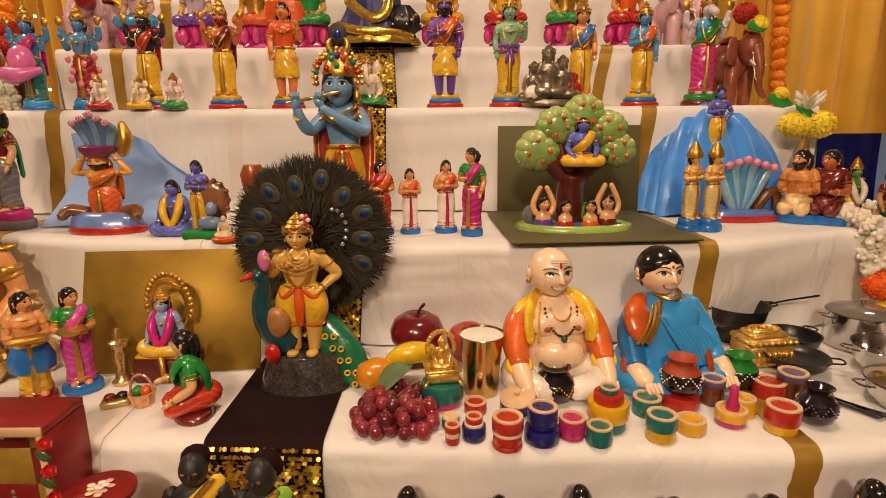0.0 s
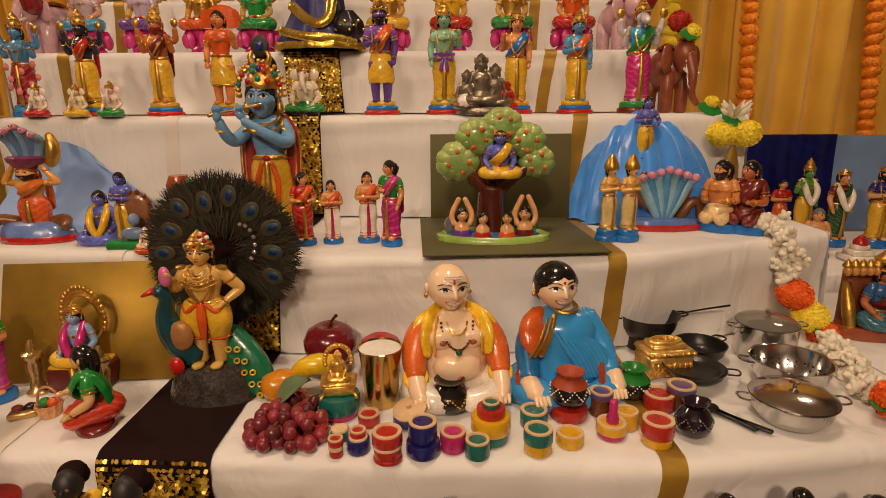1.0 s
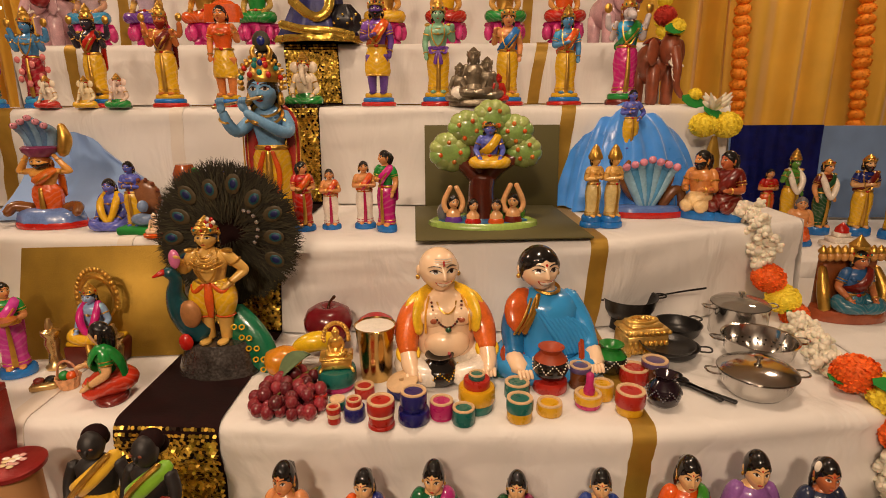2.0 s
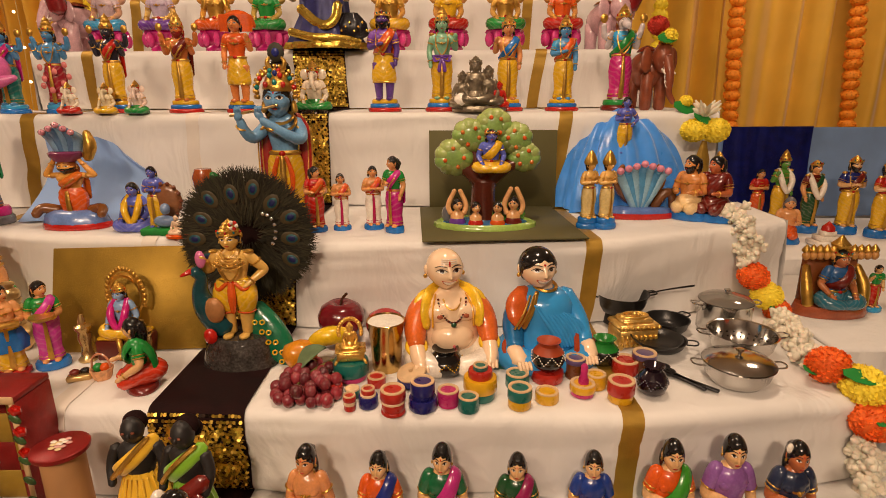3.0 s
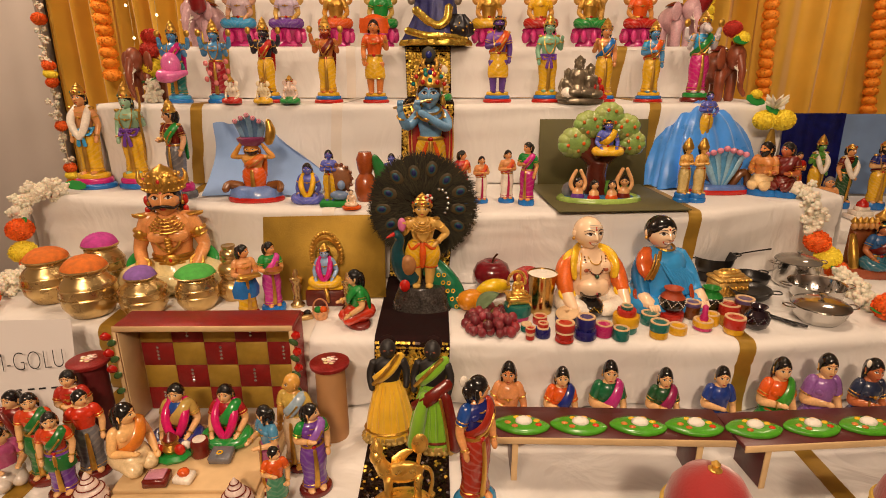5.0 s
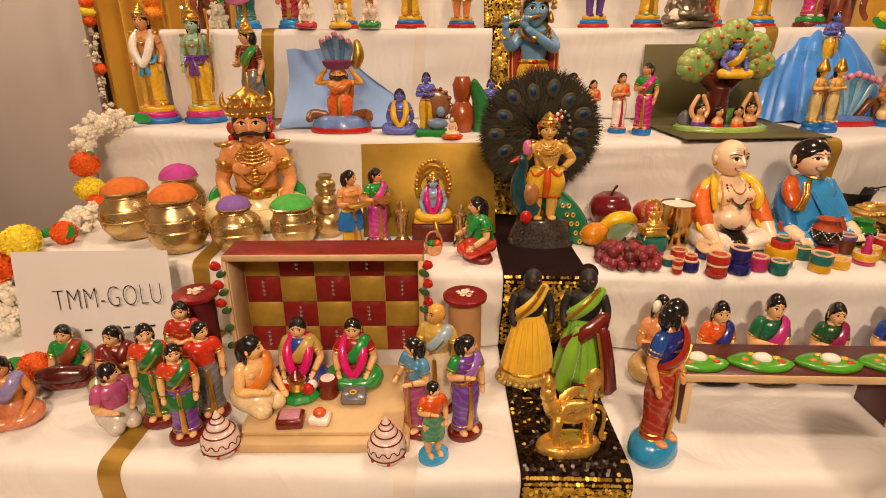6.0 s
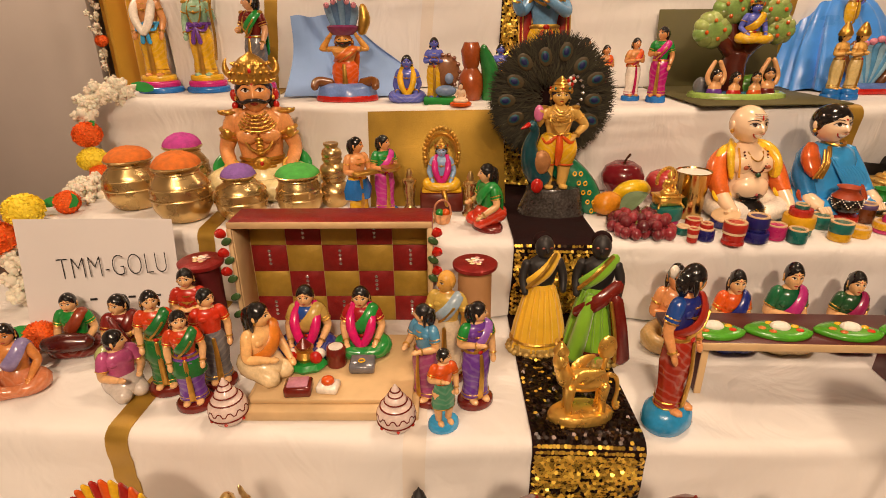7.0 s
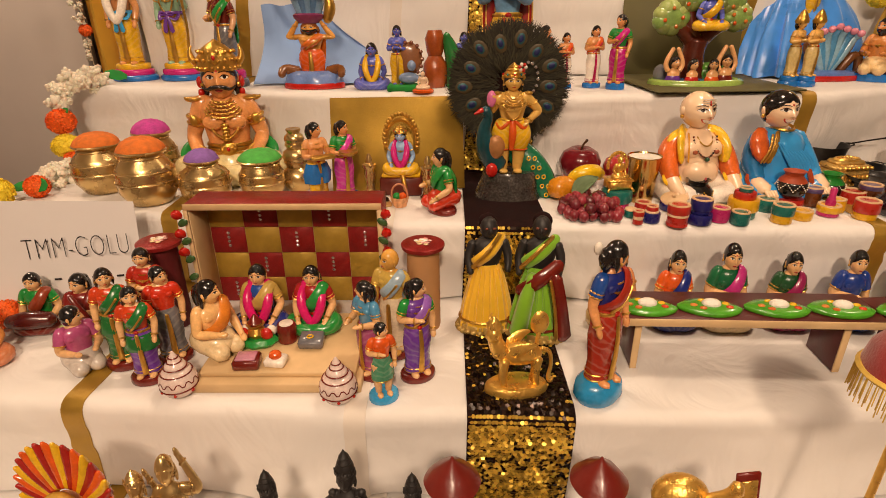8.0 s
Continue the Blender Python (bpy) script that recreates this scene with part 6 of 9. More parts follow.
for k in range(10):
    a = -0.5 + k * (math.pi + 1.0) / 9
    r = 0.09 if k % 2 else 0.1
    e = Clay()
    for q, m, dy in ((1.0, EB, 0), (0.62, EBL, -0.0008), (0.4, EDK, -0.0016)):
        e.ball((r * math.cos(a) + (0.003 * math.cos(a) if q < 1 else 0), -0.0215 + dy, 0.235 + r * math.sin(a)), (0.020 * q, 0.0012, 0.0145 * q), m, 14, 6, rot(0, -math.degrees(a), 0))
    part("feather_eye", e, fan)
c = Clay()
for k in range(7):
    a = -0.9 + k * 0.42
    c.ball((0.042 + 0.022 * math.cos(a), -0.03, 0.25 + 0.034 * math.sin(a)), (0.0042, 0.003, 0.0042), mat("clear_rhinestone", (0.7, 0.7, 0.72), 0.05, 0.9, 0.1, 60, 0), 6, 4)
part("rhinestone_trim", c, fan, "sparkling rhinestone trim")

# ---- step three: fruit, bowls, couple, kitchen toys ----
Z2 = ZS[2] + 0.001
t = thing("apple", "dark red artificial apple with a brown stem", "apple", (-0.05, 0.945, Z2), 20)
t.scale = (1.2, 1.2, 1.18)
part("body", Clay().lathe((0, 0, 0), [(0.004, 0.006), (0.016, 0.001), (0.03, 0.012), (0.04, 0.036), (0.041, 0.05), (0.034, 0.066), (0.02, 0.075), (0.008, 0.072), (0.002, 0.066)], APPLE, seg=26, k=5, amp=0.012), t)
part("stem", Clay().tube([(0, 0, 0.066), (0.003, 0, 0.08), (0.012, 0, 0.089)], [0.0025, 0.002, 0.003], paint("3a2010"), 6), t)
t = thing("apple", "bright red artificial apple lying behind the brass cup", "apple", (0.045, 0.935, Z2), 70)
part("body", Clay().lathe((0, 0, 0), [(0.004, 0.006), (0.016, 0.001), (0.03, 0.012), (0.04, 0.036), (0.041, 0.048), (0.034, 0.062), (0.02, 0.07), (0.008, 0.067), (0.002, 0.06)], mat("red_apple_skin", (0.42, 0.03, 0.03), 0.25, var=0.3, scale=25, bump=0.05, coat=0.3), seg=26, k=5, amp=0.012), t)
Clay().tube([(-0.045, 0, 0.012), (-0.03, -0.012, 0.035), (0.0, -0.016, 0.045), (0.032, -0.006, 0.036), (0.042, 0.006, 0.02)], [0.005, 0.017, 0.02, 0.017, 0.004], paint("e0b81c"), 8).put("banana", "yellow artificial banana curved among the fruit", "banana", (-0.055, 0.865, Z2 + 0.012), 10)
Clay().lathe((0, 0, 0), [(0.008, 0), (0.03, 0.008), (0.036, 0.024), (0.03, 0.042), (0.01, 0.05)], paint("d88a1c"), 1, 0.8, 20, 5, 0.06).put("mango", "orange-yellow artificial mango lying behind the grapes", "mango", (-0.112, 0.835, Z2), 30)
t = thing("grape_bunch", "bunch of dark red artificial grapes lying on the cloth", "grapes", (-0.07, 0.735, Z2))
gm = Clay().ball((0, 0, 0), (1, 1, 1.12), GRAPE, 14, 10).mesh("grape")
spots = []
for k in range(400):
    if len(spots) >= 74:
        break
    lay = len(spots) // 40
    p = Vector((random.uniform(-0.062, 0.052), random.uniform(-0.062, 0.07), 0.0115 + 0.015 * lay * random.uniform(0.9, 1.4)))
    if (p.x / 0.064) ** 2 + (p.y / 0.07) ** 2 > (1 if not lay else 0.6) or (p.x > 0.03 and p.y > 0.0):
        continue
    if all((p - q).length > 0.0135 for q in spots):
        spots.append(p)
for p in spots:
    ob = part("grape", gm, t, at=p)
    s = random.uniform(0.0098, 0.0122)
    ob.matrix_basis = Matrix.Translation(p) @ Matrix.Scale(s, 4)
part("stalk", Clay().tube([(0.03, 0.06, 0.03), (0.0, 0.02, 0.03), (-0.02, -0.03, 0.024)], [0.003, 0.003, 0.0015], paint("6a6a30"), 6), t)
lf = Clay()
rows = []
for i in range(9):
    q = i / 8
    w = 0.026 * math.sin(math.pi * min(1, q * 0.96 + 0.04)) ** 0.7 * (1 - 0.25 * q)
    rows.append([(w * (j / 4 - 1), -0.03 + 0.066 * q, 0.05 + 0.006 * abs(j / 4 - 1) + 0.012 * math.sin(q * 3) + 0.0015 * math.sin(j * 2.0)) for j in range(9)])
lf.rings(rows, LEAF, closed=False)
lf.rings([[(x, y, z - 0.0012) for x, y, z in r] for r in rows], LEAF, closed=False)
part("leaf", lf, t, "grey-green cloth leaf", at=(0.02, 0.055, 0.0), turn=rot(35, 10, -70))


def turned(x, y, w, rows, label, top=RAWWOOD, name="wooden_bowl", hollow=True, parts=()):
    """A turned wooden toy bowl: rows of (height, width share, material) stacked; its mouth shows bare wood."""
    t = thing(name, label, "toy bowl", (x, y, Z2), random.uniform(0, 60), "turned wooden toys")
    z, r = 0.0, w / 2
    for i, (h, q, m) in enumerate(rows):
        last = i == len(rows) - 1
        rr = r * q
        prof = [(rr * 0.95, z), (rr, z + h * 0.12), (rr * 0.99, z + h * 0.85), (rr * 0.95, z + h)]
        if last and hollow:
            prof = prof[:3] + [(rr * 0.96, z + h - 0.001)]
        part("band", Clay().lathe((0, 0, 0), prof, m, seg=28), t)
        if i and q == rows[i - 1][1]:
            part("groove_line", Clay().ring((0, 0, z), rr * 0.985, 0.0012, paint("e8d0a8"), seg=28, n=5), t)
        z += h
    rr = r * rows[-1][1]
    if hollow:
        part("mouth", Clay().lathe((0, 0, z), [(rr * 0.96, -0.0012), (rr * 0.95, 0.0012), (rr * 0.72, 0.0012), (rr * 0.66, -0.004), (rr * 0.6, -0.012), (0.0005, -0.013)], top, seg=28, caps=False), t, "bare turned wood rim")
    return t, z


WR, WN, WP, WT, WY, WB = (mat("lacquer_" + n, h, 0.28, var=0.14, scale=50, bump=0.12, bscale=220, coat=0.3) for n, h in (("red", "b02a20"), ("navy", "20206a"), ("pink", "b8286a"), ("teal", "1a6a62"), ("yellow", "d8a41c"), ("brown", "6a3a1c")))
PALE = paint("e8c8a0")
turned(0.084, 0.666, 0.043, ((0.006, 0.95, WR), (0.014, 0.9, WR), (0.005, 0.96, PALE), (0.018, 1.0, WR)), "red lacquered wooden toy cup with pale bands")
turned(0.133, 0.68, 0.049, ((0.02, 1, WN), (0.008, 0.72, WN), (0.022, 0.85, WN)), "two stacked navy blue lacquered wooden toy bowls")
turned(0.176, 0.688, 0.038, ((0.005, 0.9, WP), (0.024, 1, WP)), "pink lacquered wooden toy cup")
turned(0.21, 0.673, 0.036, ((0.025, 1, WT),), "small teal lacquered wooden toy bowl")
turned(0.232, 0.712, 0.059, ((0.016, 0.88, WT), (0.024, 1, WY), (0.014, 0.72, WR), (0.008, 0.45, WT)), "yellow, teal and red lidded wooden toy jar", name="wooden_jar")
turned(0.297, 0.682, 0.042, ((0.016, 0.94, WY), (0.02, 1, WT)), "teal and yellow wooden toy cup")
turned(0.347, 0.70, 0.041, ((0.018, 1, WY),), "low yellow wooden toy bowl")
turned(0.302, 0.75, 0.043, ((0.026, 1, WT),), "teal wooden toy bowl")
turned(0.361, 0.775, 0.06, ((0.02, 1, WR),), "dark red wooden disc stand", hollow=False, name="wooden_stand")
turned(0.291, 0.838, 0.06, ((0.016, 1, WT), (0.006, 0.7, WP)), "round teal and pink wooden toy plate", hollow=False, name="wooden_plate")
turned(0.414, 0.782, 0.038, ((0.03, 0.95, WB), (0.01, 1, mat("lacquer_violet", "5a4a78", 0.3, var=0.15, coat=0.3))), "brown and violet wooden toy cup")
t, z = turned(0.413, 0.72, 0.045, ((0.008, 0.9, WP), (0.014, 1, WY)), "yellow and pink wooden toy mortar with pestle", name="wooden_mortar")
part("pestle", Clay().lathe((0.002, 0, z - 0.006), [(0.009, 0), (0.0095, 0.012), (0.006, 0.022), (0.0065, 0.038), (0.003, 0.042)], WP, seg=14), t, "pink pestle")
turned(0.443, 0.745, 0.037, ((0.026, 1, WY),), "small yellow wooden toy cup")
turned(0.474, 0.70, 0.047, ((0.014, 0.9, WY), (0.024, 1, WR)), "red and yellow wooden toy cup")
turned(0.514, 0.80, 0.05, ((0.026, 1, WR),), "red wooden toy bowl")
turned(0.549, 0.80, 0.046, ((0.03, 0.92, WB), (0.01, 1, mat("lacquer_violet", "5a4a78", 0.3))), "brown and violet wooden toy jar")
turned(0.545, 0.752, 0.036, ((0.02, 1, WB),), "small brown wooden toy cup")
turned(0.010, 0.674, 0.022, ((0.01, 0.9, WR), (0.007, 0.95, PALE), (0.01, 1, WR)), "tiny red and white wooden toy cup")
turned(0.04, 0.686, 0.034, ((0.02, 1, WN), (0.004, 0.8, PALE), (0.009, 0.7, WR)), "tiny navy wooden toy pot with red lid")
turned(0.046, 0.755, 0.034, ((0.018, 1, WR),), "tiny red wooden toy bowl with pale top")
turned(0.008, 0.715, 0.026, ((0.014, 1, WT), (0.004, 0.95, PALE)), "tiny teal and white wooden toy bowl", hollow=False)
turned(-0.022, 0.722, 0.025, ((0.02, 1, WR),), "tiny red wooden toy cup", hollow=False)
turned(-0.004, 0.782, 0.066, ((0.012, 0.85, WP), (0.026, 1, WT)), "teal and pink wooden toy bowl upside down", hollow=False)
turned(0.108, 0.76, 0.05, ((0.02, 1, WN),), "navy wooden toy bowl")
Clay().lathe((0, 0, 0), [(0.026, 0), (0.027, 0.003), (0.025, 0.005), (0.004, 0.006), (0.004, 0.012)], RAWWOOD, seg=26).put("toy_plate", "pale turned wooden plate lying tilted on a bowl", "toy plate", (0.11, 0.757, Z2 + 0.022), 10).rotation_euler = (0.22, -0.2, 0)


def clay_pot(x, y, z, w, h, body, neck, dots, label):
    t = thing("painted_pot", label, "clay pot", (x, y, z), 15, "painted toy pots")
    r = w / 2
    part("body", Clay().lathe((0, 0, 0), [(r * 0.5, 0), (r * 0.85, h * 0.15), (r, h * 0.38), (r * 0.92, h * 0.6), (r * 0.72, h * 0.72)], body, seg=28), t)
    part("neck", Clay().lathe((0, 0, 0), [(r * 0.9, h * 0.62), (r * 0.7, h * 0.76), (r * 0.55, h * 0.84), (r * 0.62, h * 0.95), (r * 0.72, h), (r * 0.62, h * 0.99), (r * 0.45, h * 0.86), (0.001, h * 0.8)], neck, seg=28), t)
    d = Clay()
    for k in range(56):
        a = 2 * math.pi * k / 56
        tri = abs((k % 8) - 4) / 4
        zz = h * (0.35 + 0.27 * tri)
        rr = r * (0.995 - 0.32 * max(0, (zz / h - 0.42)) ** 1.0) + 0.0005
        d.ball((rr * math.cos(a), rr * math.sin(a), zz), 0.0014, dots, 6, 4)
    part("dot_pattern", d, t, "painted dots")


clay_pot(0.361, 0.775, Z2 + 0.02, 0.062, 0.058, BLACK, mat("terracotta", "a0401c", 0.5, var=0.2, bump=0.3), WHITE, "black clay pot with terracotta neck and white dots")
clay_pot(0.481, 0.832, Z2, 0.062, 0.056, paint("181a14"), paint("1f7a2c"), WHITE, "black clay pot with green neck and white dots")
clay_pot(0.172, 0.795, Z2, 0.07, 0.055, paint("221a10"), BLACK, YEL, "black clay pot with yellow painted pattern")
clay_pot(0.535, 0.72, Z2, 0.054, 0.056, mat("plum_black", (0.014, 0.006, 0.012), 0.12, var=0.2, coat=0.5), mat("plum_black", "140810"), GRY, "glossy black round toy pot")

# brass cup filled white, golden idol on a seat
t = thing("brass_cup", "tall polished brass cup filled to the brim with white", "cup", (0.059, 0.82, Z2))
part("body", Clay().lathe((0, 0, 0), [(0.027, 0), (0.028, 0.004), (0.030, 0.05), (0.035, 0.098), (0.0375, 0.1), (0.036, 0.101), (0.033, 0.094)], mat("brushed_brass", (0.58, 0.38, 0.13), 0.18, 1.0, 0.15, 15, 0.1, 60), seg=34), t)
part("filling", Clay().lathe((0, 0, 0), [(0.034, 0.092), (0.034, 0.098), (0.02, 0.1), (0.001, 0.101)], CURD, seg=26), t, "white filling")
c = Clay().box((0, 0, 0.009), (0.05, 0.036, 0.018), BRIGHT, 0.003).box((0, 0, 0.02), (0.056, 0.04, 0.005), BRIGHT, 0.002)
for s in (-1, 1):
    c.tube([(s * 0.024, -0.016, 0.004), (s * 0.028, -0.02, -0.002)], 0.003, BRIGHT, 6)
f = seated(Clay(), 0.055, BRIGHT, BRIGHT, None, 0.14, "lap", jewel=False, longhair=0, hair=BRIGHT)
c.add([(x, y, z + 0.022) for x, y, z in f.v], f.f, BRIGHT)
for k in range(17):
    a = math.pi * (k - 1) / 14
    c.ball((0.021 * math.cos(a), 0.012, 0.048 + 0.026 * math.sin(a)), 0.0042, BRIGHT, 6, 5)
c.put("golden_idol", "small polished golden seated idol on a low stool", "idol", (-0.004, 0.785, Z2 + 0.039), 8)

# the shopkeeper couple
def squat(c):
    """The squat build of the pair."""
    c.v = [(x * (0.95 + 0.11 * min(1, max(0, (w - 0.165) / 0.02))), y, w * 0.885) for x, y, w in c.v]


CSK = mat("cream_skin", "f2d2ae", 0.2, var=0.08, scale=25, bump=0.1, bscale=100, coat=0.4)
c = Clay()
for s in (-1, 1):
    c.tube([(s * 0.03, 0.02, 0.03), (s * 0.075, -0.03, 0.03), (s * 0.06, -0.075, 0.025), (s * 0.01, -0.08, 0.022)], [0.034, 0.032, 0.026, 0.02], WHITE, 12)
c.lathe((0, 0.01, 0.0), [(0.07, 0.0), (0.075, 0.03), (0.066, 0.06)], WHITE, 1, 0.85, 24, 9, 0.03)
c.lathe((0, -0.005, 0.0), [(0.05, 0.03), (0.062, 0.055), (0.06, 0.085), (0.052, 0.11), (0.054, 0.13), (0.048, 0.15), (0.026, 0.165), (0.019, 0.172), (0.018, 0.185)], CSK, 1, 0.82, 26)
c.ball((0, -0.035, 0.07), (0.045, 0.03, 0.035), CSK, 18, 10)
c.ball((0, -0.0655, 0.06), (0.003, 0.002, 0.004), BLUSH, 6, 5)
SHAWL, SLEEVE = paint("ecc02c"), paint("dc6a2a")
for s in (-1, 1):
    c.ball((s * 0.024, -0.036, 0.125), (0.026, 0.014, 0.022), CSK, 14, 9)
    c.ball((s * 0.026, -0.0495, 0.122), (0.0065, 0.003, 0.0055), paint("a8583a"), 10, 6)
    c.tube([(s * 0.036, 0.004, 0.152), (s * 0.062, -0.004, 0.125), (s * 0.074, -0.022, 0.09), (s * 0.074, -0.05, 0.062)], [0.018, 0.025, 0.024, 0.018], SLEEVE, 14)
    c.tube([(s * 0.02, 0.02, 0.165), (s * 0.044, -0.014, 0.158), (s * 0.054, -0.036, 0.128), (s * 0.052, -0.042, 0.1)], [0.013, 0.018, 0.016, 0.011], SHAWL, 14, flatten=0.5)
    c.tube([(s * 0.03, 0.0, 0.163), (s * 0.058, -0.004, 0.148), (s * 0.07, -0.018, 0.118)], [0.012, 0.017, 0.009], SHAWL, 12, flatten=0.6)
    c.tube([(s * 0.031, -0.02, 0.162), (s * 0.041, -0.047, 0.135), (s * 0.041, -0.052, 0.1)], 0.0022, paint("d89a30"), 6)
    c.ring((s * 0.074, -0.052, 0.06), 0.0185, 0.0045, SHAWL, turn=rot(50), seg=16, n=6)
    c.tube([(s * 0.074, -0.052, 0.058), (s * 0.072, -0.07, 0.042), (s * 0.068, -0.088, 0.034)], [0.016, 0.017, 0.012], CSK, 12)
    for k in range(4):
        c.tube([(s * 0.058 + s * 0.007 * k, -0.09, 0.036), (s * 0.057 + s * 0.007 * k, -0.1, 0.026)], [0.0042, 0.0034], CSK, 6)
for k in range(22):
    a = math.pi * (k + 0.5) / 22
    c.ball((0.028 * math.cos(a), -0.035 - 0.02 * math.sin(a), 0.16 - 0.05 * math.sin(a)), 0.0026, (paint("3a2a20"), MAR)[k % 2], 6, 4)
c.ball((0, -0.057, 0.106), 0.006, paint("1f4a30"), 8, 6)
c.tube([(0.018 * math.sin(q), -0.034 - 0.016 * math.cos(q), 0.158 - 0.022 * math.cos(q)) for q in (-1.5, -0.9, -0.3, 0.3, 0.9, 1.5)], 0.0018, GOLD, 6)
head(c, (-0.01, -0.008, 0.216), 0.04, CSK, bald=True, smile=True, side=8, eye=1.12)
c.tube([(-0.005, -0.0445, 0.232), (-0.005, -0.042, 0.241)], 0.0016, RED, 6)
for k in range(3):
    c.tube([(-0.019, -0.0395 + 0.0012 * k, 0.237 + 0.004 * k), (-0.005, -0.0435 + 0.0014 * k, 0.237 + 0.004 * k), (0.009, -0.0385 + 0.0012 * k, 0.237 + 0.004 * k)], 0.001, mat("ash_paint", "d8d0c4", 0.8), 5)
squat(c)
place(c, "shopkeeper_doll", "bald cream-skinned seated clay doll with yellow shawl and bare belly", 0.18, 0.79, 2, 0.15, 8, group="shopkeeper couple")
c = Clay()
SB = mat("blue_saree", "3898dc", 0.24, var=0.12, scale=30, bump=0.25, bscale=60, coat=0.3)
for s in (-1, 1):
    c.tube([(s * 0.03, 0.02, 0.032), (s * 0.085, -0.03, 0.03), (s * 0.06, -0.08, 0.024), (-s * 0.02, -0.08, 0.02)], [0.036, 0.035, 0.027, 0.018], SB, 12)
c.lathe((0, 0.0, 0.0), [(0.075, 0.0), (0.082, 0.03), (0.07, 0.07), (0.063, 0.105), (0.064, 0.13), (0.052, 0.152), (0.028, 0.166)], SB, 1, 0.8, 30, 11, 0.02)
c.lathe((0, 0, 0), [(0.024, 0.16), (0.018, 0.17), (0.017, 0.185)], CSK, 1, 0.9, 14)
for s in (-1, 1):
    c.tube([(s * 0.045, 0.0, 0.146), (s * 0.07, -0.014, 0.098), (s * 0.074, -0.05, 0.055)], [0.021, 0.023, 0.018], SB if s > 0 else paint("2478b8"), 12)
    c.ring((s * 0.078, -0.052, 0.052), 0.019, 0.005, paint("a0401c"), turn=rot(50), seg=14, n=5)
    c.tube([(s * 0.078, -0.055, 0.05), (s * 0.072, -0.08, 0.036)], [0.017, 0.018], CSK, 10)
c.tube([(-0.04, 0.0, 0.155), (-0.062, -0.022, 0.135), (-0.066, -0.04, 0.11)], [0.02, 0.032, 0.024], paint("c85a24"), 14, flatten=0.6)
for q in (0.0, 0.008):
    c.tube([(-0.03 - q, -0.03, 0.158), (-0.052 - q, -0.058, 0.128), (-0.07 - q, -0.058, 0.098)], 0.0026, GOLD, 6)
c.tube([(-0.022, -0.024, 0.162), (-0.04, -0.05, 0.13), (-0.058, -0.056, 0.098)], 0.005, GOLD, 6)
c.tube([(0.062, -0.02, 0.1), (0.05, -0.07, 0.06), (0.04, -0.09, 0.03)], 0.006, paint("a0401c"), 6)
for k in range(9):
    c.tube([(-0.034 + 0.009 * k, -0.046, 0.142 - 0.003 * k), (-0.004 + 0.009 * k, -0.061 + 0.0012 * k, 0.092), (0.02 + 0.007 * k, -0.066 + 0.001 * k, 0.05)], [0.002, 0.0046, 0.003], SB, 8, flatten=0.5)
for s in (-1, 1):
    for k in range(4):
        c.tube([(s * (0.058 + 0.007 * k), -0.094, 0.038), (s * (0.057 + 0.007 * k), -0.104, 0.028)], [0.0042, 0.0034], CSK, 6)
c.ring((0, -0.01, 0.172), 0.022, 0.0035, GOLD, 1, 1, rot(15), 16, 5)
head(c, (-0.016, -0.008, 0.214), 0.04, CSK, smile=True, side=4, eye=1.12)
squat(c)
place(c, "shopkeeper_doll", "clay woman doll in blue saree with orange shoulder border seated", 0.365, 0.80, 2, 0.15, 10, group="shopkeeper couple")


# kitchen toys
def pan(x, y, w, h, m, label, handle=None, lid=None, holes=False, rz=0.0, loops=True, z=0.0):
    t = thing("toy_pan", label, "pan", (x, y, Z2 + z), rz, "toy cookware")
    r = w / 2
    part("body", Clay().lathe((0, 0, 0), [(r * 0.62, 0), (r * 0.7, h * 0.04), (r * 0.9, h * 0.45), (r * 0.985, h * 0.95), (r * 1.03, h), (r * 1.03, h * 1.02), (r * 0.97, h * 0.99), (r * 0.87, h * 0.45), (r * 0.68, h * 0.1), (0.001, h * 0.07)] if h < 0.05 else [(r * 0.95, 0), (r, h * 0.04), (r, h * 0.95), (r * 1.03, h), (r * 1.03, h * 1.02), (r * 0.97, h * 0.99), (r * 0.96, h * 0.1), (0.001, h * 0.05)], m, seg=40), t)
    if loops:
        for s in (-1, 1):
            part("handle", Clay().tube([(s * r * 1.0, -0.012, h * 0.9), (s * (r + 0.018), -0.013, h * 0.95), (s * (r + 0.022), 0, h * 0.97), (s * (r + 0.018), 0.013, h * 0.95), (s * r * 1.0, 0.012, h * 0.9)], 0.0018, m, 6), t)
    if handle:
        part("long_handle", Clay().tube([(r * 0.95, 0, h * 0.9), (r + 0.05, 0, h * 1.1), (r + 0.11, 0, h * 1.25)], [0.002, 0.002, 0.0025], m, 6, flatten=0.6), t)
    if lid:
        part("lid", Clay().lathe((0, 0, h), [(r * 1.0, 0), (r * 1.02, 0.003), (r * 0.9, 0.008), (r * 0.5, 0.014), (r * 0.1, 0.016)], lid, seg=40), t, "domed lid")
        part("knob", Clay().lathe((0, 0, h + 0.015), [(0.003, 0), (0.003, 0.005), (0.0075, 0.008), (0.007, 0.012), (0.002, 0.013)], STEEL, seg=14), t)
    if holes:
        d = Clay()
        for k in range(26):
            a = 2 * math.pi * k / 26
            for q, zz in ((0.80, 0.33), (0.86, 0.5)):
                d.ball((r * q * math.cos(a), r * q * math.sin(a), h * zz), 0.0018, NONSTICK, 6, 4)
        part("hole_pattern", d, t, "round drain holes")


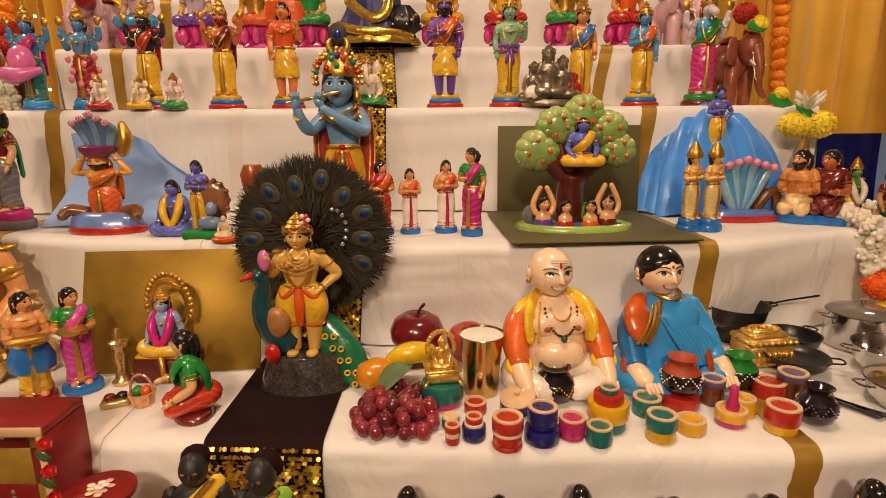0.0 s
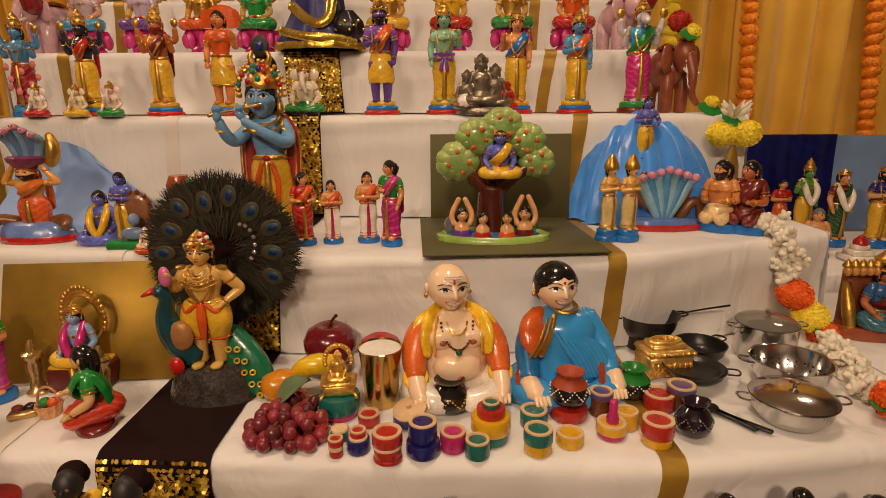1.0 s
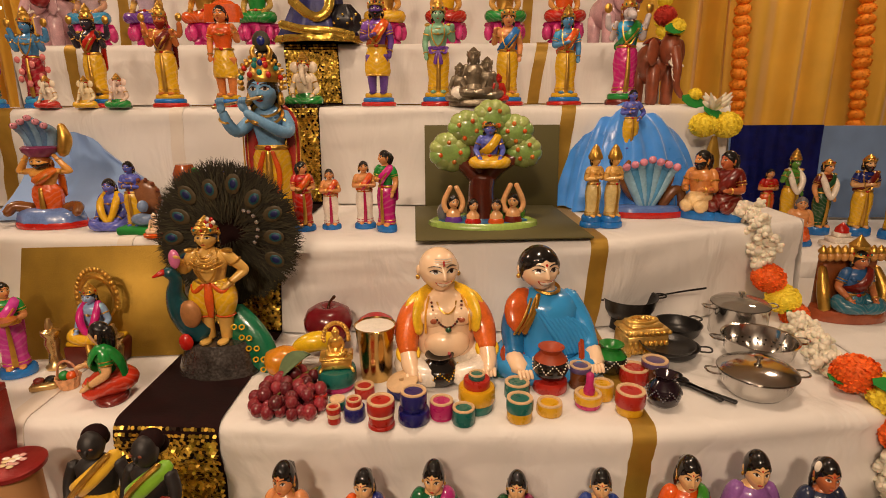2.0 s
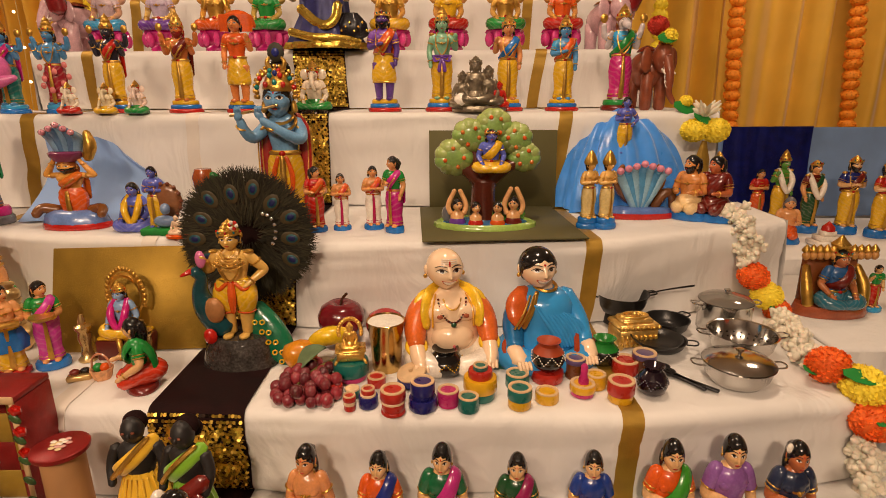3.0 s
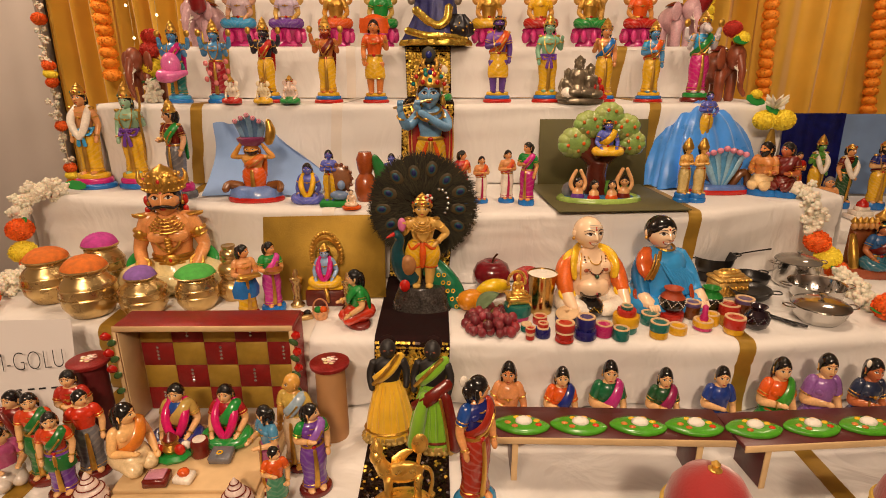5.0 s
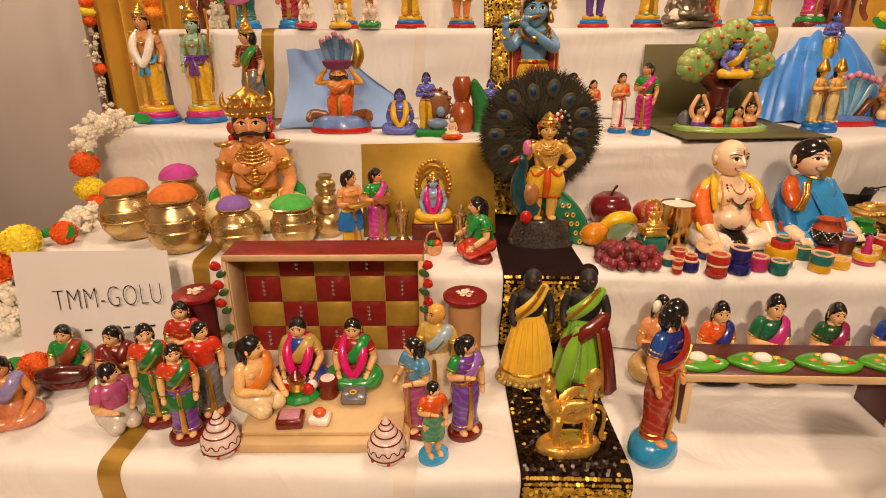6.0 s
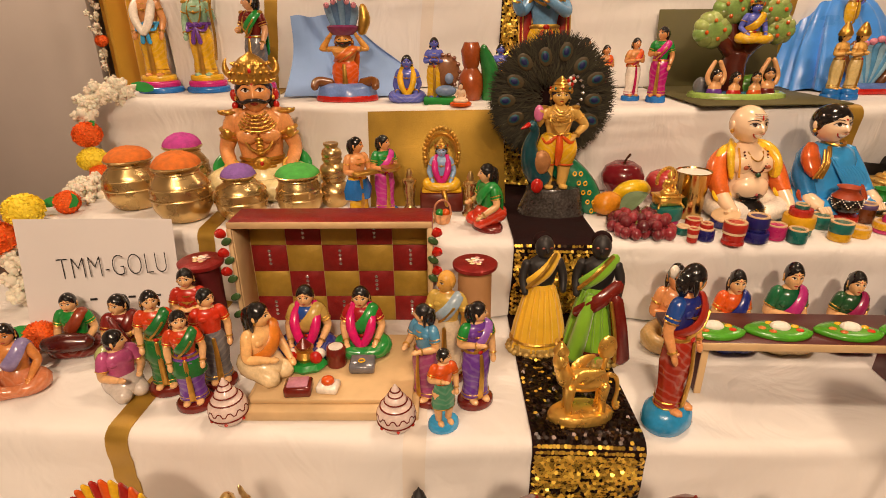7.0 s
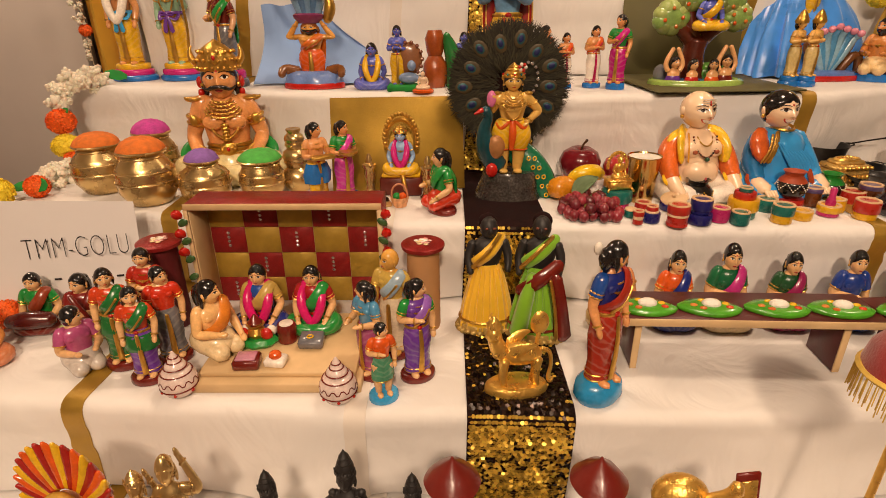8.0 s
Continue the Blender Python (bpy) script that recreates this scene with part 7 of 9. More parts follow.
GLASSY = mat("glass_lid", (0.30, 0.28, 0.25), 0.08, 0.6, 0.1, 12, 0.02)
pan(0.798, 1.0, 0.112, 0.066, STEEL, "steel toy stock pot with a clear lid", lid=GLASSY)
pan(0.77, 0.872, 0.13, 0.049, STEEL, "steel toy colander with round holes", holes=True, rz=-8)
pan(0.705, 0.76, 0.122, 0.04, STEEL, "steel toy pan with a domed lid", lid=STEEL, rz=-6)
pan(0.575, 1.03, 0.118, 0.045, NONSTICK, "black iron toy wok with long handle", handle=True, rz=4, z=0.03)
Clay().lathe((0, 0, 0), [(0.035, 0), (0.036, 0.03), (0.03, 0.031)], NONSTICK, seg=24).put("toy_stove", "black round toy stove under the wok", "toy stove", (0.575, 1.04, Z2))
pan(0.665, 0.985, 0.095, 0.03, NONSTICK, "black iron toy frying pan", rz=30)
pan(0.62, 0.90, 0.10, 0.022, NONSTICK, "black iron toy flat pan", rz=-20)
pan(0.60, 0.875, 0.10, 0.014, NONSTICK, "black iron toy griddle resting on the flat pan", rz=-40, loops=False, z=0.023)
for k, rz in enumerate((-52, -60, -47)):
    t = thing("toy_ladle", "black toy ladle lying on the cloth", "ladle", (0.60 + 0.012 * k, 0.77 - 0.012 * k, Z2), rz, "toy ladles")
    part("handle", Clay().box((0, 0, 0.006), (0.085, 0.009, 0.005), NONSTICK, 0.0015), t)
    part("bowl", Clay().lathe((-0.05, 0, 0.002), [(0.004, 0), (0.012, 0.004), (0.013, 0.009), (0.011, 0.008), (0.002, 0.004)], NONSTICK, seg=16), t)
t = thing("jewel_box", "ornate golden box with a domed lid", "box", (0.567, 0.92, Z2), 8)
ORN = mat("embossed_gold", (0.72, 0.46, 0.13), 0.3, 0.7, 0.3, 80, 1.0, 160, kindof="voronoi")
part("body", Clay().box((0, 0, 0.024), (0.086, 0.058, 0.04), ORN, 0.004), t)
part("lid", Clay().box((0, 0, 0.049), (0.092, 0.064, 0.012), ORN, 0.005).box((0, 0, 0.058), (0.07, 0.045, 0.012), ORN, 0.006).ball((0, 0, 0.068), 0.006, ORN, 8, 6), t)
for sx in (-1, 1):
    for sy in (-1, 1):
        part("foot", Clay().ball((sx * 0.036, sy * 0.022, 0.005), 0.007, ORN, 8, 6), t)
for k in range(8):
    part("stud", Clay().ball((-0.036 + 0.0103 * k, -0.03, 0.026), (0.0045, 0.004, 0.008), BRIGHT, 8, 6), t)
    part("stud", Clay().ball((-0.036 + 0.0103 * k, -0.031, 0.012), (0.004, 0.004, 0.004), BRIGHT, 6, 5), t)
    part("lid_bead", Clay().ball((-0.04 + 0.0114 * k, -0.033, 0.05), (0.0045, 0.004, 0.0045), BRIGHT, 6, 5), t)
part("lid_relief", Clay().ring((0, 0, 0.064), 0.024, 0.004, BRIGHT, 1.15, 0.7, None, 20, 6).ring((0, 0, 0.065), 0.012, 0.003, BRIGHT, 1.15, 0.7, None, 16, 6), t)

# ---- step two: wedding scene, diners, dancers ----
Z1 = ZS[1] + 0.001
t = thing("wedding_pavilion", "open-fronted pavilion of red glitter board with chequered back wall", "pavilion", (-0.672, 0.60, Z1))
W, D, HH = 0.365, 0.08, 0.236
part("roof", Clay().box((0, D / 2, HH), (W, D, 0.010), REDGLIT, 0.001).box((0, -0.0005, HH), (W, 0.003, 0.012), WOOD, 0.0005), t)
for s in (-1, 1):
    sp = part("side_panel", Clay().box((s * (W / 2 - 0.003), D / 2, HH / 2 - 0.003), (0.006, D, HH - 0.006), REDGLIT, 0.001).box((s * (W / 2 - 0.0075), D / 2, HH / 2 - 0.003), (0.003, D - 0.004, HH - 0.012), WOOD, 0.0005).box((s * (W / 2 - 0.003), -0.001, HH / 2 - 0.003), (0.008, 0.003, HH - 0.006), WOOD, 0.0005), t, "wooden side panel with red glitter outside")
    for k in range(5):
        z = HH - 0.012 - 0.037 * k
        lv = Clay().ball((s * (W / 2 + 0.002), -0.007, z - 0.016), (0.011, 0.003, 0.007), paint("3a5a30"), 10, 5, rot(0, s * 35, 0))
        part("leaf", lv, sp)
        rs = Clay()
        rs.lathe((s * (W / 2 + 0.008), -0.010, z), [(0.002, -0.010), (0.0065, -0.006), (0.009, 0.0), (0.0088, 0.006), (0.0065, 0.009), (0.005, 0.006), (0.003, 0.0085), (0.0008, 0.0065)], RED, 1, 0.8, 20, 5, 0.1, turn=rot(25, s * 35))
        if k < 3:
            part("rose", rs, sp)
back = part("back_wall", Clay().box((0, D - 0.003, HH / 2 - 0.003), (W - 0.012, 0.005, HH - 0.008), WOOD, 0.0005), t)
cw, rh = (W - 0.02) / 5, 0.056
gt = Clay().box((0, 0, 0), (cw - 0.0008, 0.0016, rh - 0.0008), GOLDGLIT, 0.0003).mesh("panel")
rt = Clay().box((0, 0, 0), (cw - 0.0008, 0.0016, rh - 0.0008), REDGLIT, 0.0003).mesh("panel")
STONE_CLEAR = mat("clear_rhinestone", (0.7, 0.7, 0.72), 0.05, 0.9)
gem = Clay().ball((0, 0, 0), (0.0036, 0.002, 0.0036), STONE_CLEAR, 8, 4).mesh("rhinestone")
for r in range(4):
    for k in range(5):
        red = (r + k) % 2 == 1
        px, pz = (k - 2) * cw, HH - 0.012 - rh * (r + 0.5)
        p = part("panel", rt if red else gt, back, at=(px, D - 0.0068, pz))
        if red:
            for j in range(4):
                part("rhinestone", gem, back, at=(px, D - 0.0085, pz + 0.016 - 0.009 * j))
# wooden floor of the pavilion
t = thing("wooden_dais", "pale wooden stepped dais under the wedding dolls", "dais", (-0.645, 0.47, Z1))
part("lower_board", Clay().box((0, 0, 0.009), (0.275, 0.21, 0.018), WOOD, 0.002), t)
part("upper_board", Clay().box((0, 0.008, 0.023), (0.255, 0.19, 0.010), WOOD, 0.002), t)
ZD = 0.029


def put1(c, name, label, x, yf, depth=0.05, rz=0, up=0.0, group="", category=doll):
    ob = c.put(name, label, category, (x, yf + depth / 2, Z1 + up), rz, group)
    k = {"wedding dolls": 0.92, "wedding guest dolls": 0.94, "seated musician dolls": 0.95}.get(group, 1.0)
    ob.scale = (k, k, k)
    return ob


grp = "wedding dolls"
HOTP = paint("d0186a")
c = seated(Clay(), 0.135, SKP, NAVY, paint("1c4a9a"), 0, "lap", longhair=0, garland=HOTP, sash=paint("b89a50"), sleeve=paint("b89a50"))
put1(c, "bridegroom_doll", "clay doll in blue and gold seated with pink garland", -0.708, 0.485, 0.09, 0, ZD, grp)
c = seated(Clay(), 0.132, SKP, GRN, paint("a01c24"), 0, "lap", longhair=0.3, garland=HOTP, sash=GRN)
put1(c, "bride_doll", "clay doll in green saree seated with pink garland", -0.612, 0.485, 0.09, 0, ZD, grp)
c = seated(Clay(), 0.148, paint("e8b878"), paint("e8cfa0"), None, 0, ("hold", "lap"), longhair=0.9, sash=paint("d8802a"), jewel=False, side=30, kneel=True)
put1(c, "priest_doll", "bare-chested clay priest doll kneeling in cream cloth", -0.765, 0.41, 0.07, 60, ZD, grp)
c = Clay().lathe((0, 0, 0), [(0.03, 0), (0.034, 0.006), (0.028, 0.014)], GRN, 1.1, 0.8, 20, 8, 0.06)
c.lathe((0, 0, 0.012), [(0.012, 0), (0.017, 0.01), (0.012, 0.02), (0.016, 0.026)], GOLD, seg=16)
c.lathe((0, 0, 0.034), [(0.01, 0), (0.013, 0.008), (0.002, 0.022)], MAR, seg=14)
for s in (-1, 1):
    c.ball((s * 0.02, -0.008, 0.022), (0.011, 0.008, 0.012), RED, 8, 6).ball((s * 0.024, 0.008, 0.02), (0.01, 0.008, 0.01), WHITE, 8, 6)
put1(c, "offering_pot", "clay offering pot with gold bowl on a green leaf", -0.703, 0.445, 0.05, 0, ZD, category="offering")
Clay().lathe((0, 0, 0), [(0.017, 0), (0.018, 0.005), (0.0165, 0.014), (0.018, 0.022), (0.017, 0.03), (0.015, 0.034)], MAR, seg=20).lathe((0, 0, 0.031), [(0.014, 0), (0.012, 0.004), (0.002, 0.005)], WHITE, seg=16).put("wooden_drum", "small brown drum-like pot with white top", "pot", (-0.652, 0.478, Z1 + ZD))
Clay().box((0, 0, 0.008), (0.042, 0.034, 0.016), GRY, 0.003, rot(10)).ring((0, -0.006, 0.019), 0.005, 0.0015, YEL, seg=12, n=4).put("stone_block", "grey clay block with a small yellow ring", "clay block", (-0.605, 0.46, Z1 + ZD + 0.003))
Clay().box((0, 0, 0.009), (0.042, 0.034, 0.018), MAR, 0.003).box((0, 0, 0.019), (0.032, 0.025, 0.004), paint("c88aa0"), 0.001).put("offering_box", "brown clay box with pink patterned top", "clay box", (-0.698, 0.40, Z1 + ZD), 4)
Clay().box((0, 0, 0.007), (0.034, 0.028, 0.014), WHITE, 0.003).ball((0, 0, 0.018), (0.011, 0.01, 0.008), ORA, 10, 7).put("offering_box", "white clay box with an orange sweet on top", "clay box", (-0.652, 0.405, Z1 + ZD), -6)


def slim(c):
    c.v = [(x * 0.83, y * 0.83, z * 0.94) for x, y, z in c.v]
    return c


def decor_pot(x, y):
    t = thing("festive_pot", "white clay pot painted with maroon lines and a conical lid", "painted pot", (x, y, Z1), 10, "festive pots")
    WC = paint("dcc8c0")
    b = part("body", slim(Clay().lathe((0, 0, 0), [(0.016, 0), (0.026, 0.005), (0.033, 0.015), (0.036, 0.027), (0.034, 0.037), (0.028, 0.046), (0.02, 0.052)], WC, seg=28)), t)
    part("lid", slim(Clay().lathe((0, 0, 0), [(0.019, 0.051), (0.0205, 0.055), (0.018, 0.061), (0.0125, 0.065), (0.0095, 0.071), (0.002, 0.084)], WC, seg=22)), t)
    for r, z in ((0.0345, 0.019), (0.0285, 0.0455), (0.0205, 0.055), (0.0128, 0.065), (0.0085, 0.073)):
        part("painted_line", slim(Clay().ring((0, 0, z), r, 0.0016, MAR, seg=26, n=5)), b)
    zig = [(0.0358 * math.cos(2 * math.pi * k / 24), 0.0358 * math.sin(2 * math.pi * k / 24), 0.026 + 0.012 * (k % 2) - (0.0 if k % 2 == 0 else 0)) for k in range(25)]
    zig = [(x2 * (1.0 if k % 2 == 0 else 0.93), y2 * (1.0 if k % 2 == 0 else 0.93), z2) for k, (x2, y2, z2) in enumerate(zig)]
    part("painted_zigzag", slim(Clay().tube(zig, 0.0015, MAR, 5, smooth=1)), b)
    for k in range(6):
        a = k * math.pi / 3 - math.pi / 2
        part("painted_dot", slim(Clay().ball((0.032 * math.cos(a), 0.032 * math.sin(a), 0.0135), 0.0035, RED, 8, 5)), b)


decor_pot(-0.80, 0.368), decor_pot(-0.54, 0.352)

guests = "wedding guest dolls"
c = standing(Clay(), 0.197, SKP, PUR, PUR, [MAR], 0.33, 0.07, 0, ("fold", "down"), longhair=0.3, sash=VIO, sleeve=GRN, side=60)
put1(c, "guest_doll", "clay woman doll in purple saree with green sleeves", -0.418, 0.385, 0.055, 25, group=guests)
c = standing(Clay(), 0.15, SKP, paint("4a8a6a"), ORA, [SKY], 0.34, 0.1, 0, ("fold", "down"), longhair=0, legs=SKP, jewel=False, side=60)
put1(c, "guest_doll", "clay boy doll in orange shirt and green shorts", -0.469, 0.332, 0.045, 20, group=guests)
c = standing(Clay(), 0.19, SKP, paint("a04a78"), paint("4a8ab0"), [MAR], 0.33, 0.07, 0, ("hold", "hold"), longhair=0.7, side=-60)
put1(c, "guest_doll", "clay woman doll with blue blouse and pink skirt", -0.498, 0.39, 0.055, -40, group=guests)
c = standing(Clay(), 0.22, paint("d8a048"), paint("dcc8a8"), paint("c8a850"), [MAR], 0.28, 0.06, 0, ("down", "down"), bald=True, sash=paint("9ab0c0"), jewel=False, side=-40)
put1(c, "guest_doll", "bald clay doll in yellow robe with pale shawl", -0.463, 0.45, 0.055, -15, group=guests)
c = standing(Clay(), 0.195, SKP, GRY, paint("c83218"), [MAR], 0.32, 0.07, 0, "down", longhair=0, jewel=False, side=40)
put1(c, "guest_doll", "clay man doll in red shirt and grey trousers", -0.85, 0.435, 0.055, 30, group=guests)
c = standing(Clay(), 0.205, SKP, MAR, paint("b02c1c"), [MAR], 0.32, 0.07, 0, "fold", longhair=0.2, jewel=True)
put1(c, "guest_doll", "clay woman doll in red robe with neck jewels", -0.903, 0.49, 0.055, 10, group=guests)
for x, y, h in ((-0.93, 0.42, 0.2), (-0.868, 0.378, 0.187)):
    c = standing(Clay(), h, SKP, PUR if h < 0.19 else paint("1a6a30"), paint("c84018"), [MAR], 0.34, 0.08, 0, ("down", "down"), longhair=0.5, sash=paint("1a6a30"), side=20)
    c.lathe((0, 0, h * 0.36), [(h * 0.14, 0), (h * 0.15, h * 0.04), (h * 0.12, h * 0.16)], paint("1a6a30"), 1, 0.74, 20, 8, 0.05)
    put1(c, "guest_doll", "clay woman doll in green saree and red blouse", x, y, 0.055, 15, group=guests)
music = "seated musician dolls"


def shrink(c, k=0.84):
    c.v = [(x * k, y * k, z * k) for x, y, z in c.v]
    return c


c = seated(Clay(), 0.155, SKP, paint("a8b070"), paint("7a1c18"), 0, ("hold", "fold"), longhair=0.9, sash=MAR, side=-30, jewel=True)
c.tube([(-0.01, -0.05, 0.12), (0.015, -0.06, 0.06)], [0.006, 0.009], MAR, 8)
put1(shrink(c), "musician_doll", "seated clay doll in maroon shawl playing a pipe", -1.055, 0.515, 0.08, 20, group=music)
c = seated(Clay(), 0.145, SKP, MAR, GRN, 0, "lap", longhair=0, sash=paint("8a3a20"), jewel=True)
c.tube([(-0.045, -0.055, 0.045), (0, -0.06, 0.05), (0.045, -0.055, 0.045)], [0.016, 0.024, 0.018], paint("4a1410"), 14)
put1(shrink(c), "musician_doll", "seated clay doll in green shirt with a brown drum", -1.158, 0.535, 0.08, 10, group=music)
c = seated(Clay(), 0.15, SKP, paint("c8c0b8"), paint("b05080"), 0, "hold", longhair=0, side=60, jewel=False, kneel=True)
put1(shrink(c), "musician_doll", "clay doll in pink shirt kneeling on white cloth", -1.0, 0.40, 0.08, 50, group=music)
c = seated(Clay(), 0.15, paint("d08848"), paint("c87a50"), None, 0, "lap", longhair=0.4, sash=paint("8a80b0"), jewel=False)
put1(shrink(c), "musician_doll", "bare-chested seated clay doll with violet scarf", -1.19, 0.42, 0.08, 20, group=music)


def drum_stool(x, y, h, label, side):
    t = thing("round_pedestal", label, "pedestal", (x, y, Z1))
    part("tube", Clay().lathe((0, 0, 0), [(0.03, 0), (0.031, 0.004), (0.03, h - 0.01)], side, seg=30), t)
    part("top", Clay().lathe((0, 0, h - 0.01), [(0.039, 0), (0.04, 0.003), (0.04, 0.007), (0.037, 0.009), (0.001, 0.0095)], REDGLIT, seg=34), t, "red glitter top")
    for k in range(12):
        a = k * 2.4
        part("petal", Clay().ball((0.0045 * math.sqrt(k) * math.cos(a), 0.0045 * math.sqrt(k) * math.sin(a), h + 0.001), (0.005, 0.004, 0.0015), (WHITE, paint("e8d0a0"), paint("e0a8a0"))[k % 3], 8, 4), t)


drum_stool(-0.413, 0.575, 0.176, "tan cardboard pedestal with red glitter top and petals", mat("tan_card", "b8895a", 0.6, var=0.1, scale=12, bump=0.1))
drum_stool(-0.905, 0.585, 0.178, "dark red pedestal with glitter top and petals", mat("dark_red_card", "5a1418", 0.5, var=0.3, scale=30, bump=0.3))

# paper sign leaning on the pots
P = [Vector(p) for p in ((-1.255, 0.578, Z1 + 0.001), (-0.985, 0.628, Z1 + 0.001), (-0.998, 0.69, 0.818), (-1.243, 0.612, 0.846))]
sgn = Clay()
rows = []
for v in range(9):
    q = v / 8
    rows.append([tuple(P[0].lerp(P[1], j / 12).lerp(P[3].lerp(P[2], j / 12), q) + Vector((0, 0.003 * math.sin(math.pi * q) + 0.002 * math.sin(math.pi * j / 12), 0))) for j in range(13)])
sgn.rings(rows, PAPER, closed=False)
sgn.rings([[(x, y + 0.0006, z) for x, y, z in r] for r in rows], PAPER, closed=False)
sign = sgn.put("paper_sign", "white paper sheet with handwritten black letters", "paper sign", (0, 0, 0))
ex = (P[1] - P[0]).normalized()
ez = (P[3] - P[0]).normalized()
nrm = ex.cross(ez).normalized()
ez = nrm.cross(ex).normalized()
nrm = -nrm if nrm.y > 0 else nrm


def on_sign(u, v, lift=0.002):
    q = P[0].lerp(P[1], u).lerp(P[3].lerp(P[2], u), v)
    return q + Vector((0, 0.003 * math.sin(math.pi * v) + 0.002 * math.sin(math.pi * u), 0)) + nrm * lift


txt = bpy.data.curves.new("lettering", "FONT")
txt.body, txt.size, txt.align_x, txt.space_character, txt.offset = "TMM-GOLU", 0.062, "CENTER", 1.05, -0.0016
txt.materials.append(INK)
tx = new("lettering", txt)
m = Matrix((ex, ez, ex.cross(ez))).transposed().to_4x4()
m.translation = on_sign(0.585, 0.53, 0.008)
tx.matrix_basis = m @ Matrix.Diagonal((0.58, 1.0, 1, 1))
tx.parent = sign
tagged(tx, "handwritten black capital letters")
for k, (u, w) in enumerate(((0.42, 0.05), (0.58, 0.03), (0.67, 0.03), (0.75, 0.03), (0.84, 0.03))):
    p = on_sign(u, 0.34, 0.002)
    part("written_bar", Clay().box(tuple(p), (0.013, 0.001, 0.004), INK, 0.0002, Matrix((ex, nrm, ez)).transposed()), sign, "plain ink bar")

# two cloth dancers
for x, y, h, silk, trim, label in ((-0.294, 0.535, 0.232, "e8b828", GOLD, "black cloth doll in yellow skirt and sash with gold lace"), (-0.203, 0.505, 0.245, "7cb424", MAR, "black cloth doll in green and gold draped saree")):
    SKT = mat("silk_" + silk, silk, 0.45, var=0.15, scale=20, bump=0.35, bscale=120, sheen=0.4)
    c = Clay()
    c.lathe((0, 0, 0.0), [(0.05, 0.0), (0.052, 0.012), (0.044, 0.06), (0.032, 0.11), (0.02, 0.138)], SKT, 1, 0.75, 44, 13, 0.06)
    for k in range(26):
        a = 2 * math.pi * k / 26
        c.ball((0.053 * math.cos(a), 0.04 * math.sin(a), 0.006), (0.008, 0.006, 0.007), mat("gold_lace", (0.50, 0.34, 0.10), 0.45, 0.5, 0.2, 60, 0.8, 300), 6, 4)
    c.lathe((0, 0, 0), [(0.053, -0.001), (0.0545, 0.004), (0.0525, 0.018), (0.051, 0.02)], mat("gold_lace", (0.50, 0.34, 0.10), 0.45), 1, 0.755, 52, 26, 0.03, caps=False)
    c.ring((0, 0, 0.028), 0.0505, 0.0035, trim, 1, 0.76, None, 30, 5)
    for q in range(9):
        a = math.pi * (1.1 + 0.8 * q / 8)
        c.tube([(0.025 * math.cos(a), 0.02 * math.sin(a), 0.132), (0.041 * math.cos(a), 0.031 * math.sin(a), 0.075), (0.05 * math.cos(a), 0.038 * math.sin(a), 0.024)], [0.0012, 0.0022, 0.0026], SKT, 6)
    c.lathe((0, 0, 0), [(0.021, 0.135), (0.027, 0.16), (0.028, 0.18), (0.012, 0.192)], STONE, 1, 0.65, 18)
    c.tube([(0.026, 0.0, 0.19), (0.0, -0.024, 0.17), (-0.028, -0.016, 0.145), (-0.02, 0.014, 0.13)], [0.010, 0.013, 0.012, 0.008], SKT, 10, flatten=0.4)
    c.tube([(0.02, -0.008, 0.196), (-0.006, -0.032, 0.172), (-0.032, -0.02, 0.14)], 0.004, GOLD, 6)
    if trim is MAR:
        c.tube([(-0.03, -0.03, 0.1), (0.0, -0.04, 0.125), (0.034, -0.018, 0.15)], [0.012, 0.014, 0.012], trim, 8, flatten=0.5)
        c.tube([(0.03, -0.03, 0.13), (0.042, -0.034, 0.08), (0.05, -0.03, 0.02)], [0.012, 0.013, 0.016], trim, 8, flatten=0.5)
        c.tube([(0.022, -0.04, 0.13), (0.034, -0.044, 0.08), (0.04, -0.042, 0.02)], 0.003, GOLD, 6)
        c.tube([(-0.01, -0.03, 0.13), (-0.02, -0.04, 0.08), (-0.03, -0.036, 0.02)], [0.01, 0.014, 0.016], SKT, 8)
    for s in (-1, 1):
        c.tube([(s * 0.028, 0, 0.18), (s * 0.038, -0.004, 0.155), (s * 0.034, -0.018, 0.128)], [0.009, 0.008, 0.006], STONE, 8)
    c.ball((0, -0.004, 0.21), (0.0165, 0.017, 0.021), STONE, 14, 9)
    c.ball((0, -0.02, 0.208), (0.003, 0.004, 0.005), STONE, 6, 5)
    c.ball((0, 0.008, 0.218), (0.0172, 0.016, 0.0155), VELVET, 12, 8)
    c.ball((0, 0.022, 0.205), 0.012, VELVET, 10, 7)
    for s in (-1, 1):
        c.ball((s * 0.007, -0.021, 0.214), (0.003, 0.0015, 0.002), BROWNCLAY, 6, 4)
    put1(c, "dancer_doll", label, x, y, 0.07, 8 if trim is GOLD else -12, group="cloth dancer dolls").scale = (1.0, 1.0, h / 0.235)

